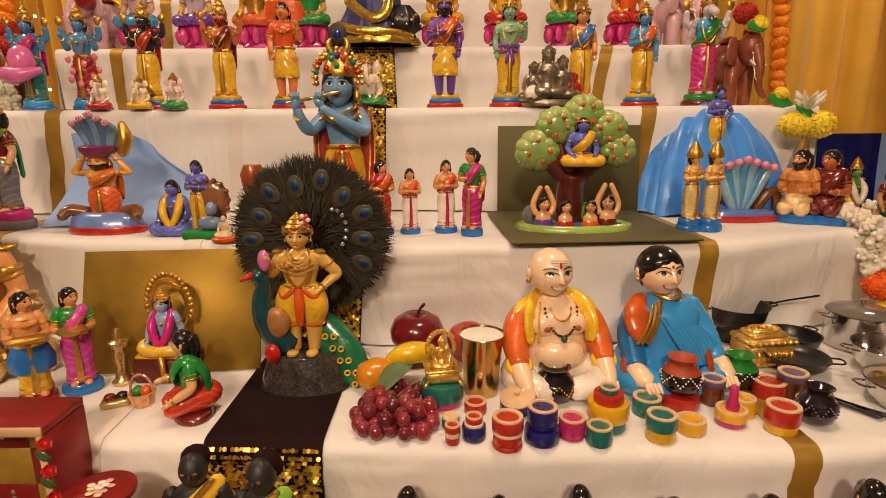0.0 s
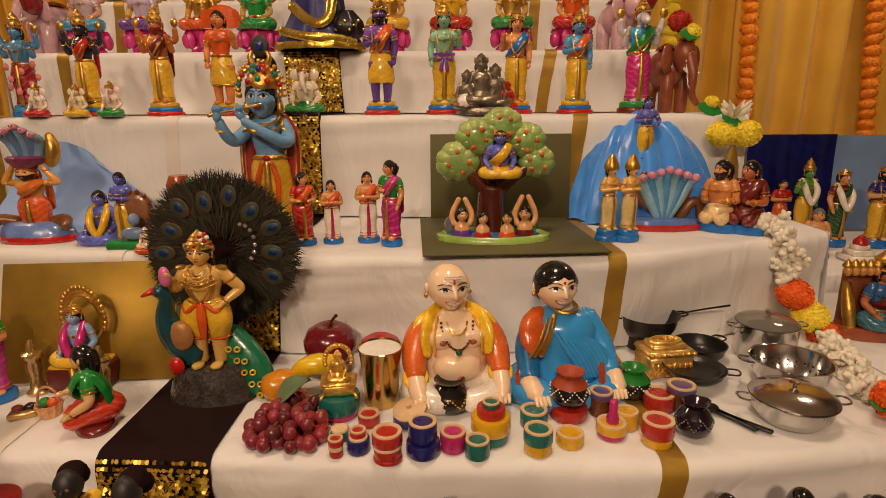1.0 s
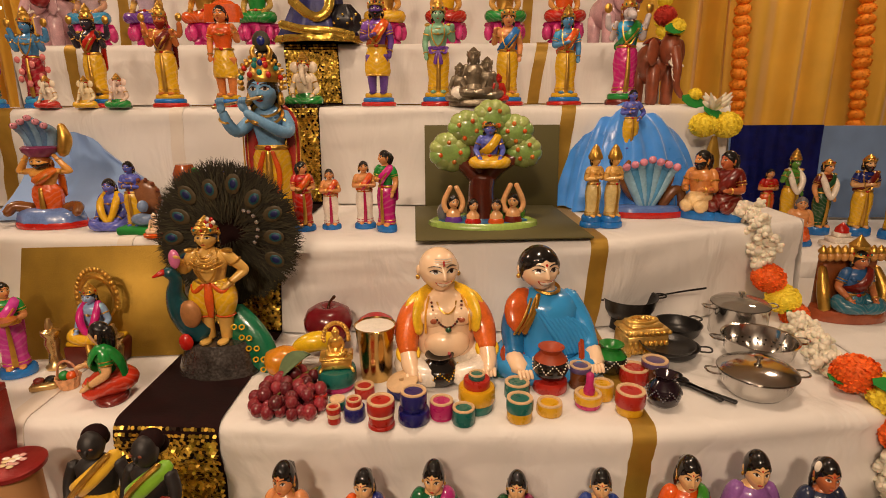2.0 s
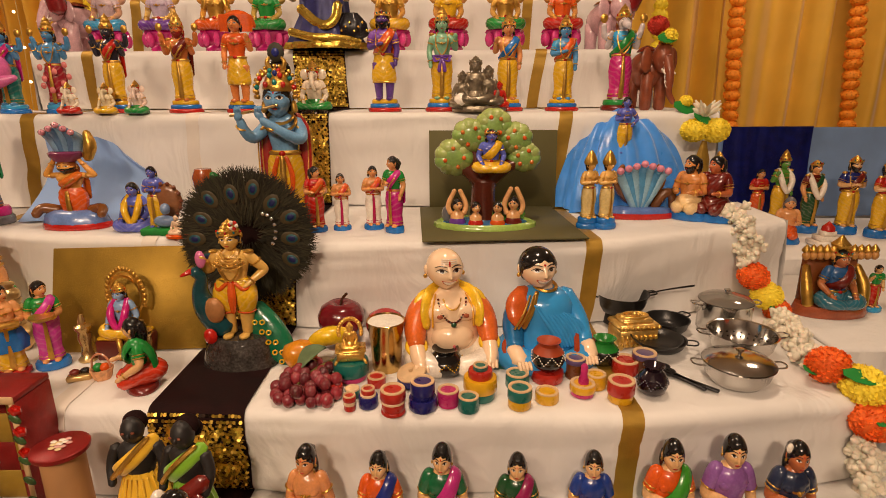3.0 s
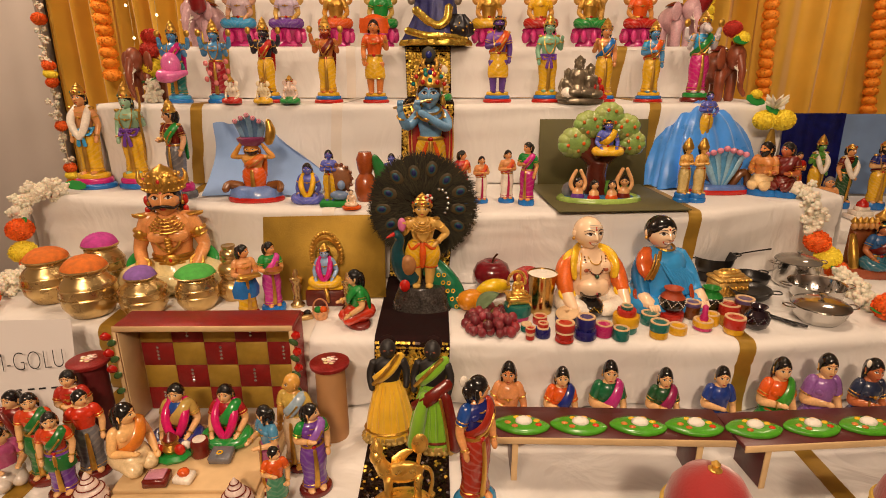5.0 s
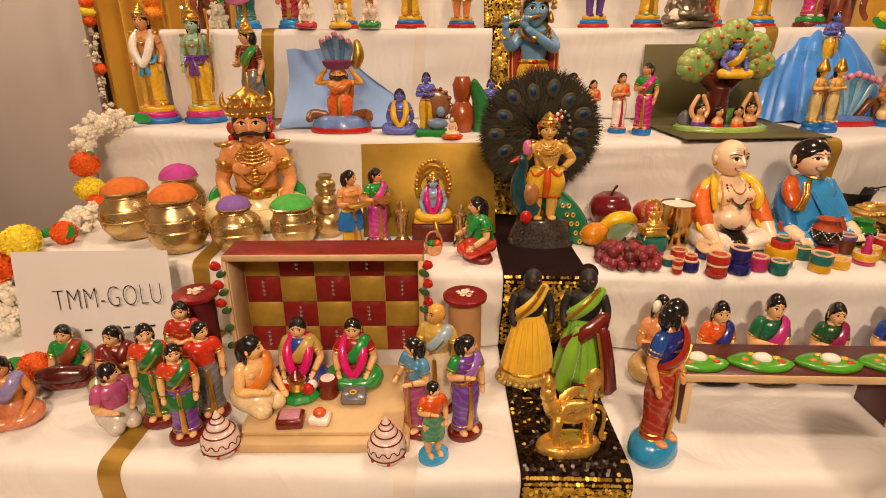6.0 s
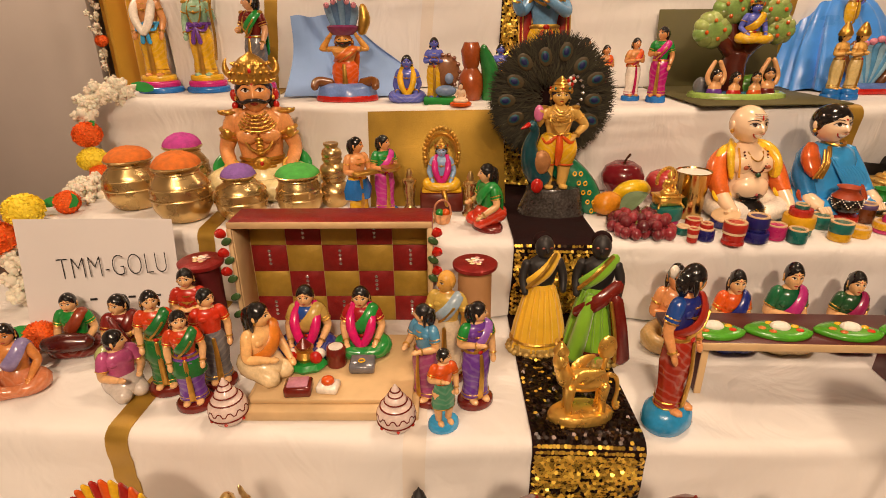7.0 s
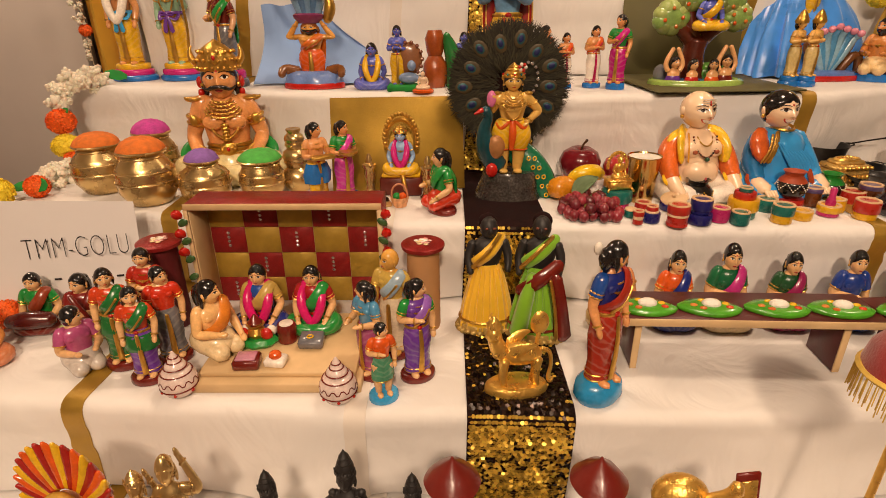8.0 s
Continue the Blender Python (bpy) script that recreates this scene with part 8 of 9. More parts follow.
# golden winged cow
c = Clay().lathe((0, 0, 0), [(0.05, 0), (0.052, 0.006), (0.05, 0.014), (0.045, 0.018)], BRIGHT, 1, 0.55, 30)
c.ball((0.004, 0, 0.068), (0.036, 0.016, 0.019), BRIGHT, 16, 9)
for x in (-0.022, 0.03):
    for s in (-1, 1):
        c.tube([(x, s * 0.009, 0.062), (x + 0.002 * s, s * 0.01, 0.035), (x, s * 0.01, 0.018)], [0.009, 0.006, 0.006], BRIGHT, 8)
c.tube([(-0.026, 0, 0.072), (-0.036, -0.002, 0.09), (-0.038, -0.004, 0.105)], [0.015, 0.012, 0.011], BRIGHT, 10)
c.ball((-0.041, -0.008, 0.108), (0.012, 0.011, 0.014), BRIGHT, 12, 8)
c.lathe((-0.04, -0.004, 0.117), [(0.011, 0), (0.012, 0.006), (0.006, 0.014), (0.002, 0.02)], BRIGHT, seg=12)
for s in (-1, 1):
    c.tube([(-0.04, s * 0.008, 0.118), (-0.044, s * 0.014, 0.127), (-0.04, s * 0.013, 0.133)], [0.003, 0.0025, 0.001], BRIGHT, 6)
    c.tube([(-0.008, s * 0.014, 0.078), (0.008, s * 0.02, 0.09), (0.022, s * 0.02, 0.094)], [0.012, 0.009, 0.003], BRIGHT, 8, flatten=0.4)
c.tube([(0.038, 0, 0.075), (0.052, 0, 0.07), (0.056, 0, 0.045), (0.05, -0.004, 0.026), (0.055, -0.005, 0.02)], [0.004, 0.0035, 0.003, 0.004, 0.006], BRIGHT, 8)
c.ball((0.034, 0.006, 0.116), (0.015, 0.005, 0.02), BRIGHT, 14, 8).tube([(0.034, 0.006, 0.1), (0.03, 0.004, 0.08)], 0.004, BRIGHT, 6)
put1(c, "golden_cow_figure", "polished golden winged cow figure on an oval base", -0.258, 0.345, 0.055, 6, category="figure").scale = (1, 1, 1.05)

# standing woman by the bench
c = standing(Clay(), 0.268, SKO, paint("9a2a1a"), NAVY, None, 0.3, 0.1, 0, ("down", "down"), longhair=0.2, bun=True, sash=paint("9a2a1a"), sleeve=paint("1c4a9a"), side=70)
m = Clay().lathe((0, 0, 0), [(0.036, 0), (0.043, 0.012), (0.04, 0.03), (0.026, 0.042)], paint("2a90c8"), 1, 0.8, 26)
merge(m, c, lambda x, y, z: (x * 0.78, y * 0.78, 0.036 + z * 0.87))
m.ball((-0.012, 0.02, 0.252), (0.008, 0.006, 0.01), WHITE, 8, 6)
put1(m, "serving_woman_doll", "tall clay woman doll in red saree on a round blue base", -0.13, 0.325, 0.07, 35)
c = standing(Clay(), 0.25, paint("d08048"), paint("d8b070"), None, [MAR], 0.3, 0.06, 0, ("hold", "hold"), longhair=0, jewel=False, sash=paint("c84a28"), side=-40)
c.tube([(-0.03, -0.05, 0.135), (0.03, -0.05, 0.135)], 0.01, BRASS, 10)
put1(c, "serving_man_doll", "bare-chested clay man doll with orange shawl and brass vessel", 0.775, 0.385, 0.06, -45)

# benches with leaf meals
leafset = "leaf meals on the benches"


def bench(x0, x1, y0, y1, rz):
    cx, cy, w, d = (x0 + x1) / 2, (y0 + y1) / 2, x1 - x0, y1 - y0
    t = thing("low_bench", "low maroon bench with pale wooden edges", "bench", (cx, cy, Z1), rz, "dining benches")
    top = part("top", Clay().box((0, 0, 0.1), (w, d, 0.009), MAROON, 0.001), t)
    part("edge_strip", Clay().box((0, -d / 2 - 0.001, 0.0985), (w, 0.003, 0.013), WOOD, 0.0005), top, "pale wooden edge strip")
    for s in (-1, 1):
        lx = s * (w / 2 - 0.055)
        lg = part("leg", Clay().box((lx, 0.004, 0.0475), (0.009, d - 0.02, 0.095), MAROON, 0.001), t)
        part("edge_strip", Clay().box((lx, -d / 2 + 0.012, 0.0475), (0.011, 0.003, 0.094), WOOD, 0.0005), lg, "pale wooden edge strip")
    return t


bench(-0.105, 0.342, 0.415, 0.512, -2)
bench(0.345, 0.79, 0.405, 0.505, 3.5)


def leaf_meal(x, y, z, rz, k):
    t = thing("leaf_meal", "green leaf plate with rice and curries on the bench", "leaf plate", (x, y, z), rz, leafset)
    L, Wd = 0.052, 0.027
    out = [(L * math.cos(a), Wd * math.sin(a) * (1 - 0.35 * abs(math.cos(a)) ** 3) - 0.004 * math.cos(a)) for a in (2 * math.pi * j / 24 for j in range(24))]
    c = Clay().slab(out, 0, 0.007, paint("4a9a24"), 0.0015)
    part("leaf", c, t)
    part("rice", Clay().ball((0.004, 0.004, 0.0095), (0.016, 0.012, 0.008), CURD, 14, 8), t, "mound of white rice")
    for dx, dy, m in ((-0.026, 0.0, paint("d8883a")), (-0.014, -0.01, paint("c86a2a")), (0.028, 0.006, YEL), (0.03, -0.006, paint("c83a18")), (-0.008, 0.016, YEL), (0.014, 0.017, paint("d8b040"))):
        part("curry", Clay().ball((dx, dy, 0.0085), (0.0065, 0.005, 0.003), m, 8, 5), t)


for k, x in enumerate((-0.038, 0.067, 0.177, 0.28, 0.387, 0.496, 0.602, 0.708)):
    leaf_meal(x, 0.452 - 0.003 * k % 3 + (0.0 if k < 4 else -0.004 + 0.006 * (k - 4)), Z1 + 0.1055, -2 if k < 4 else 3.5, k)

din = "seated diner dolls"
for k, (x, zt, sk, lo, up, sash, lh, label) in enumerate((
        (-0.046, 0.764, paint("d8905a"), paint("d8b070"), None, None, 0.6, "bare-chested seated clay diner doll with long hair"),
        (0.066, 0.751, SKP, NAVY, ORA, NAVY, 0.3, "seated clay diner doll in orange blouse and blue saree"),
        (0.165, 0.765, SKP, paint("d8c090"), paint("14603a"), paint("b02c78"), 0, "seated clay diner doll in green shirt and pink scarf"),
        (0.283, 0.747, SKP, paint("8a2050"), paint("1a4a28"), paint("8a2050"), 0.3, "seated clay diner doll in green blouse and magenta saree"),
        (0.402, 0.75, SKP, paint("1c3a8a"), paint("1c3a8a"), None, 0, "seated clay diner doll in blue shirt"),
        (0.524, 0.77, SKP, GRN, ORA, paint("3a8a2a"), 0.3, "seated clay diner doll in orange and green saree"),
        (0.618, 0.778, SKP, VIO, paint("8a5aa0"), None, 0, "seated clay diner doll in violet shirt"),
        (0.718, 0.766, paint("b8683c"), NAVY, paint("26304a"), None, 0.9, "seated clay diner doll in dark blue dress with hair flower"))):
    c = seated(Clay(), zt - 0.6, sk, lo, up, 0, ("fold", "lap"), longhair=lh, sash=sash, jewel=k in (0, 1, 3, 5, 7), belt=False, side=-8)
    if k == 7:
        c.ball((-0.02, -0.005, 0.155), (0.007, 0.004, 0.009), WHITE, 8, 6)
    put1(c, "diner_doll", label, x, 0.545, 0.09, random.uniform(-6, 6), group=din).scale = (0.76, 0.86, 1)

# ---- lowest step: dark and golden figures ----
Z0 = ZS[0] + 0.001
c = Clay().lathe((0, 0, 0), [(0.05, 0), (0.05, 0.03)], MAR, 1, 0.5, 20)
for k in range(21):
    a = math.pi * (k - 2) / 16
    c.tube([(0.03 * math.cos(a), 0.01, 0.18 + 0.03 * math.sin(a)), (0.055 * math.cos(a), 0.008, 0.19 + 0.06 * math.sin(a)), (0.07 * math.cos(a + 0.08), 0.0, 0.2 + 0.085 * math.sin(a + 0.05))], [0.012, 0.013, 0.003], (YEL, ORA, paint("a02018"))[k % 3], 8)
c.lathe((0, 0, 0.03), [(0.03, 0), (0.04, 0.08), (0.03, 0.16)], paint("c87838"), 1, 0.6, 18)
c.ball((0, -0.02, 0.18), (0.03, 0.025, 0.035), paint("c8a048"), 14, 9)
c.put("flame_mask_figure", "painted figure with a fan of yellow and red flames", "figure", (-0.865, 0.17, Z0)).scale = (0.85, 0.85, 0.98)
for x, h in ((-0.77, 0.25), (-0.725, 0.262)):
    c = standing(Clay(), h, BRASS, BRASS, BRASS, [BRASS], 0.3, 0.06, 0.1 if x < -0.75 else 0, ("bless", "up"), jewel=False, hair=BRASS)
    mono(c, BRASS)
    c.put("brass_figure", "small brass dancing figure", "figure", (x, 0.17, Z0), 10, "brass figures").scale = (0.6, 0.6, 1)
for x, h in ((-0.60, 0.25), (-0.497, 0.285), (-0.413, 0.245)):
    c = standing(Clay(), h, STONE, STONE, STONE, [STONE], 0.34, 0.08, 0.16, ("hip", "bless"), jewel=False, hair=STONE)
    mono(c, STONE)
    if x == -0.497:
        c.tube([(0.02, -0.03, 0.2), (0.06, -0.035, 0.185), (0.1, -0.03, 0.18)], [0.012, 0.01, 0.007], STONE, 8)
    c.put("black_stone_figure", "black carved stone figure with tall headdress", "figure", (x, 0.17, Z0), 0, "black stone figures").scale = (0.66, 0.66, 1)
for x, y in ((-0.362, 0.15), (-0.183, 0.15)):
    t = thing("parasol_figure", "brown wooden figure under a conical parasol", "figure", (x, y, Z0), 0, "parasol figures")
    CONE = mat("cone_brown", "6a1c14", 0.3, var=0.2, scale=30, bump=0.15, coat=0.3)
    part("parasol", Clay().lathe((0, 0, 0.225), [(0.034, 0.012), (0.035, 0.015), (0.022, 0.032), (0.003, 0.048), (0.0015, 0.052)], CONE, seg=32, k=8, amp=0.01), t)
    part("body", Clay().lathe((0, 0, 0), [(0.03, 0), (0.025, 0.03), (0.016, 0.08), (0.022, 0.13), (0.012, 0.16), (0.016, 0.18), (0.014, 0.21), (0.004, 0.232)], BROWNCLAY, seg=20), t)
c = Clay().ball((0, 0, 0.2), (0.05, 0.035, 0.03), BRIGHT, 18, 10).tube([(0.04, -0.02, 0.205), (0.065, -0.03, 0.222), (0.075, -0.034, 0.238)], [0.012, 0.01, 0.012], BRIGHT, 10).lathe((0, 0, 0), [(0.05, 0), (0.045, 0.1), (0.03, 0.19)], MAROON, 1, 0.7, 20)
for k in range(9):
    c.ring((0, 0, 0.205), 0.012 + 0.004 * k, 0.0015, BRIGHT, 1, 0.7, None, 16, 4)
c.put("golden_tortoise_figure", "golden tortoise figure on a dark stand", "figure", (-0.075, 0.16, Z0)).scale = (0.72, 0.72, 1.02)
Clay().box((0, 0, 0.12), (0.03, 0.006, 0.24), MAR, 0.002, rot(0, -8, 0)).box((0.0, -0.004, 0.12), (0.02, 0.003, 0.22), BRIGHT, 0.001, rot(0, -8, 0)).put("plaque", "narrow dark plaque with golden front", "plaque", (0.02, 0.16, Z0 + 0.004))


def umbrella(x, y, z):
    t = thing("toy_umbrella", "red velvet toy umbrella with golden fringe", "umbrella", (x, y, Z0), 0, "toy umbrellas")
    VR = mat("red_velvet", (0.32, 0.012, 0.012), 0.8, var=0.2, scale=20, bump=0.3, bscale=300, sheen=0.5)
    h = z - Z0
    part("pole", Clay().lathe((0, 0, 0), [(0.03, 0), (0.03, 0.006), (0.005, 0.012), (0.004, h - 0.02)], BRIGHT, seg=14), t)
    part("canopy", Clay().lathe((0, 0, h - 0.075), [(0.054, 0.0), (0.055, 0.006), (0.05, 0.03), (0.036, 0.052), (0.013, 0.064), (0.002, 0.066)], VR, seg=32, k=8, amp=0.012), t, "red velvet canopy")
    part("finial", Clay().lathe((0, 0, h - 0.012), [(0.008, 0), (0.009, 0.003), (0.004, 0.006), (0.006, 0.011), (0.001, 0.016)], BRIGHT, seg=12), t)
    fr = Clay()
    FR = mat("gold_fringe", (0.72, 0.5, 0.1), 0.5, 0.2, 0.2, 60, 0.3)
    fr.ring((0, 0, h - 0.073), 0.0555, 0.004, FR, seg=34, n=5)
    for k in range(150):
        a = 2 * math.pi * k / 150
        r = 0.0565 + 0.002 * math.sin(k * 2.1)
        fr.tube([(r * math.cos(a), r * math.sin(a), h - 0.074), (r * 1.03 * math.cos(a + 0.02 * math.sin(k)), r * 1.03 * math.sin(a), h - 0.106 + 0.006 * math.sin(k * 1.7))], [0.0007, 0.0009], FR, 4)
    tagged(part("fringe", fr, t, "golden thread fringe"), kind="stuff")


umbrella(0.158, 0.156, 0.864)
umbrella(0.44, 0.15, 0.86)


# ---- flowers: pompoms, jasmine, marigold strings ----
def pompom_mesh(name, m, n=620, flatten=0.88, w=0.075):
    c = Clay()
    c.ball((0, 0, 0), (0.93, 0.93, 0.93 * flatten), m, 18, 12)
    for k in range(n):
        z = 1 - 2 * (k + 0.5) / n
        a = k * 2.39996 + random.uniform(-0.2, 0.2)
        q = math.sqrt(1 - z * z)
        d = Vector((q * math.cos(a), q * math.sin(a), z))
        s1 = d.orthogonal().normalized()
        s1 = (s1 + d.cross(s1) * random.uniform(-1, 1)).normalized()
        s2 = d.cross(s1)
        r = random.uniform(0.97, 1.05)
        tipn = d * r + s2 * random.uniform(-0.1, 0.1)
        pts = [d * 0.8 - s1 * w * 0.5, d * 0.8 + s1 * w * 0.5, d * 0.92 * r + s1 * w + s2 * 0.05, tipn + s1 * w * 0.6, tipn - s1 * w * 0.6, d * 0.92 * r - s1 * w + s2 * 0.05]
        c.add([(p.x, p.y, p.z * flatten) for p in pts], [(0, 1, 2, 5), (5, 2, 3, 4)], m, False)
    me = c.mesh(name)
    return me


POM = {k: pompom_mesh("pompom", m) for k, m in (("o", PETAL_O), ("y", PETAL_Y), ("r", PETAL_R))}
MARI = {k: pompom_mesh("marigold", m, 130, 0.72, 0.13) for k, m in (("m", PETAL_M), ("y", PETAL_Y))}


def jasmine_mesh():
    c = Clay()
    for k in range(5):
        a = k * 2 * math.pi / 5
        c.ball((0.5 * math.cos(a), 0.5 * math.sin(a), 0.2), (0.5, 0.38, 0.4), PETAL_W, 8, 6, rot(0, 0, math.degrees(a)))
    c.ball((0, 0, 0.0), (0.7, 0.7, 0.6), PETAL_W, 8, 5)
    return c.mesh("blossom")


JAS = jasmine_mesh()


def pom(t, kind, at, r, mesh=None, name="pompom"):
    ob = part(name, mesh or POM[kind], t)
    ob.matrix_basis = Matrix.Translation(at) @ Euler((random.uniform(0, 0.5), random.uniform(0, 0.5), random.uniform(0, 6))).to_matrix().to_4x4() @ Matrix.Scale(r, 4)


def jasmine(t, p0, p1, n, spread, r=0.0155):
    n = int(n * 0.66)
    p0, p1 = Vector(p0), Vector(p1)
    for k in range(n):
        p = p0.lerp(p1, random.random()) + Vector([random.gauss(0, spread) for _ in range(3)])
        ob = part("blossom", JAS, t)
        ob.matrix_basis = Matrix.Translation(p) @ Euler((random.uniform(0, 6), random.uniform(0, 6), 0)).to_matrix().to_4x4() @ Matrix.Scale(r * random.uniform(0.8, 1.2), 4)


def felt_leaf(t, at, rz, s=0.03):
    c = Clay().slab([(s * math.cos(a) * (1 if abs(math.cos(a)) > 0.5 else 0.9), s * 0.55 * math.sin(a)) for a in (2 * math.pi * (j + 0.5) / 8 for j in range(8))], -0.001, 0.001, FELT)
    part("felt_leaf", c, t, "green felt leaf", at=at, turn=rot(random.uniform(-25, 25) + 40, random.uniform(-20, 20), rz))


t = thing("flower_garland", "white jasmine garland with orange and yellow pompoms at the step's corner", "garland", (0, 0, 0))
jasmine(t, (0.84, 1.22, 0.985), (0.88, 1.14, 1.0), 60, 0.0100)
jasmine(t, (0.88, 1.125, 0.99), (0.905, 1.10, 0.90), 90, 0.0100)
felt_leaf(t, (0.9, 1.095, 0.893), 0)
pom(t, "o", (0.904, 1.09, 0.866), 0.036), pom(t, "y", (0.934, 1.075, 0.822), 0.036), pom(t, "o", (0.955, 1.06, 0.79), 0.03)
felt_leaf(t, (0.95, 1.05, 0.805), 30)
jasmine(t, (0.945, 1.03, 0.785), (0.90, 0.88, 0.786), 105, 0.0110)
jasmine(t, (0.90, 0.88, 0.786), (0.87, 0.8, 0.788), 45, 0.0100)
felt_leaf(t, (0.84, 0.755, 0.80), 40)
pom(t, "o", (0.862, 0.75, 0.812), 0.037), pom(t, "y", (0.905, 0.715, 0.79), 0.04), pom(t, "o", (0.912, 0.69, 0.738), 0.04)
felt_leaf(t, (0.885, 0.70, 0.815), -20), felt_leaf(t, (0.92, 0.665, 0.757), 10)
jasmine(t, (0.905, 0.685, 0.69), (0.92, 0.68, 0.61), 90, 0.0090)

t = thing("flower_garland", "white jasmine garland with orange and yellow pompoms at the stand's corner", "garland", (0, 0, 0))
felt_leaf(t, (-1.31, 1.27, 1.0), 20)
jasmine(t, (-1.34, 1.255, 1.0), (-1.42, 1.2, 0.985), 90, 0.0110)
jasmine(t, (-1.42, 1.19, 0.98), (-1.425, 1.165, 0.925), 67, 0.0090)
felt_leaf(t, (-1.42, 1.15, 0.915), 0)
pom(t, "o", (-1.42, 1.15, 0.892), 0.037), pom(t, "y", (-1.41, 1.13, 0.83), 0.037), pom(t, "o", (-1.385, 1.11, 0.797), 0.026)
jasmine(t, (-1.38, 1.06, 0.785), (-1.33, 0.93, 0.784), 112, 0.0120)
felt_leaf(t, (-1.345, 0.86, 0.80), 20), felt_leaf(t, (-1.30, 0.85, 0.805), -30)
pom(t, "o", (-1.315, 0.86, 0.798), 0.028), pom(t, "y", (-1.37, 0.80, 0.80), 0.04), pom(t, "o", (-1.42, 0.76, 0.75), 0.045)
jasmine(t, (-1.40, 0.76, 0.72), (-1.38, 0.73, 0.62), 67, 0.0100)
pom(t, "o", (-1.22, 0.56, 0.635), 0.03), felt_leaf(t, (-1.24, 0.55, 0.65), 10)

t = thing("pompom_cluster", "yellow pompoms with white flowers and green felt leaves", "pompom cluster", (0, 0, 0))
pom(t, "y", (0.832, 1.335, 1.188), 0.034), pom(t, "y", (0.89, 1.335, 1.188), 0.036)
felt_leaf(t, (0.85, 1.33, 1.22), 10), felt_leaf(t, (0.83, 1.40, 1.245), 0, 0.035), pom(t, "y", (0.835, 1.41, 1.262), 0.018)
for k in range(16):
    a = k * 2 * math.pi / 8
    part("petal", Clay().tube([(0, 0, 0), (0.022 * math.cos(a), 0.012 * math.sin(a) - 0.006, 0.012), (0.036 * math.cos(a), 0.02 * math.sin(a) - 0.01, 0.02 + 0.008 * (k % 2))], [0.004, 0.007, 0.002], PETAL_W, 6, flatten=0.4), t, at=(0.855, 1.335, 1.225 + 0.012 * (k // 8)))
part("gold_tassel", Clay().lathe((0.868, 1.345, 1.06), [(0.02, 0), (0.018, 0.05), (0.006, 0.1)], ZARI, 1, 0.5, 14, 6, 0.1), t, "gold cloth tassel")
t = thing("pompom_cluster", "red and yellow pompoms tied above the elephant", "pompom cluster", (0, 0, 0))
pom(t, "r", (0.775, 1.505, 1.465), 0.03), pom(t, "y", (0.80, 1.49, 1.435), 0.026), felt_leaf(t, (0.79, 1.47, 1.43), 10, 0.03)
for z in (1.42, 1.39):
    pom(t, "r", (0.81, 1.53, z), 0.02)
t = thing("pompom_cluster", "red and yellow pompoms over white blossoms on the step's end", "pompom cluster", (0, 0, 0))
pom(t, "r", (-1.13, 1.52, 1.44), 0.03), pom(t, "r", (-1.135, 1.51, 1.40), 0.032), pom(t, "y", (-1.13, 1.5, 1.345), 0.034)
felt_leaf(t, (-1.13, 1.48, 1.31), 0, 0.035)
jasmine(t, (-1.13, 1.48, 1.31), (-1.13, 1.47, 1.25), 60, 0.0090)


def flower_string(x, y, z0, z1, r, seq, label, lean=0.0):
    t = thing("flower_string", label, "garland", (x, y, 0), group="hanging flower strings")
    z, k = z1, 0
    part("thread", Clay().tube([(lean * (z1 - z0), 0, z0), (0, 0, z1), (0, 0, 3.0)], 0.002, paint("d0c0a0"), 5), t)
    while z > z0:
        s = seq[k % len(seq)]
        if s == "w":
            jasmine(t, (lean * (z1 - z), 0, z), (lean * (z1 - z), 0, z - 0.05), 8, 0.012, 0.014)
            z -= 0.055
        else:
            pom(t, s, (lean * (z1 - z), 0, z), r * random.uniform(0.92, 1.08), MARI.get(s) or POM[s], "marigold" if s in MARI else "pompom")
            z -= r * 1.22
        k += 1


flower_string(1.74, 3.08, 1.05, 2.2, 0.045, "m", "orange marigold string hanging before the curtain", 0.07)
flower_string(2.39, 3.08, 1.09, 2.2, 0.045, "m", "orange marigold string hanging before the curtain", 0.09)
flower_string(3.1, 3.08, 1.0, 2.2, 0.045, "m", "orange marigold string hanging before the curtain")
flower_string(1.18, 2.6, 1.42, 2.2, 0.036, "y", "yellow marigold string hanging before the curtain")
flower_string(-1.73, 2.33, 1.3, 2.1, 0.04, "m", "orange marigold string hanging before the curtain")
flower_string(-1.30, 2.36, 1.45, 2.1, 0.036, "y", "yellow marigold string hanging before the curtain")
flower_string(-2.0, 2.3, 0.75, 2.0, 0.03, "wwwoyowwwo", "white blossom string with orange and yellow pompoms")
for x, y, z0 in ((-1.62, 2.34, 1.2), (-1.5, 2.34, 1.3)):
    t = thing("fairy_lights", "string of tiny warm fairy lights on the curtain", "fairy lights", (x, y, 0))
    part("wire", Clay().tube([(0, 0, z0), (0.02, 0, z0 + 0.4), (0, 0, z0 + 0.9), (0, 0, 3.0)], 0.0012, paint("c0b080"), 5), t)
    gl = bpy.data.materials.get("bulb_glow")
    if not gl:
        gl = bpy.data.materials.new("bulb_glow")
        gl.use_nodes = True
        gl.node_tree.nodes["Principled BSDF"].inputs["Emission Color"].default_value = (1, 0.75, 0.4, 1)
        gl.node_tree.nodes["Principled BSDF"].inputs["Emission Strength"].default_value = 6
    for k in range(6):
        part("bulb", Clay().ball((0.02 * math.sin(k), -0.005, z0 + 0.14 * k), 0.006, gl, 8, 6), t)

# ---- side table to the right ----


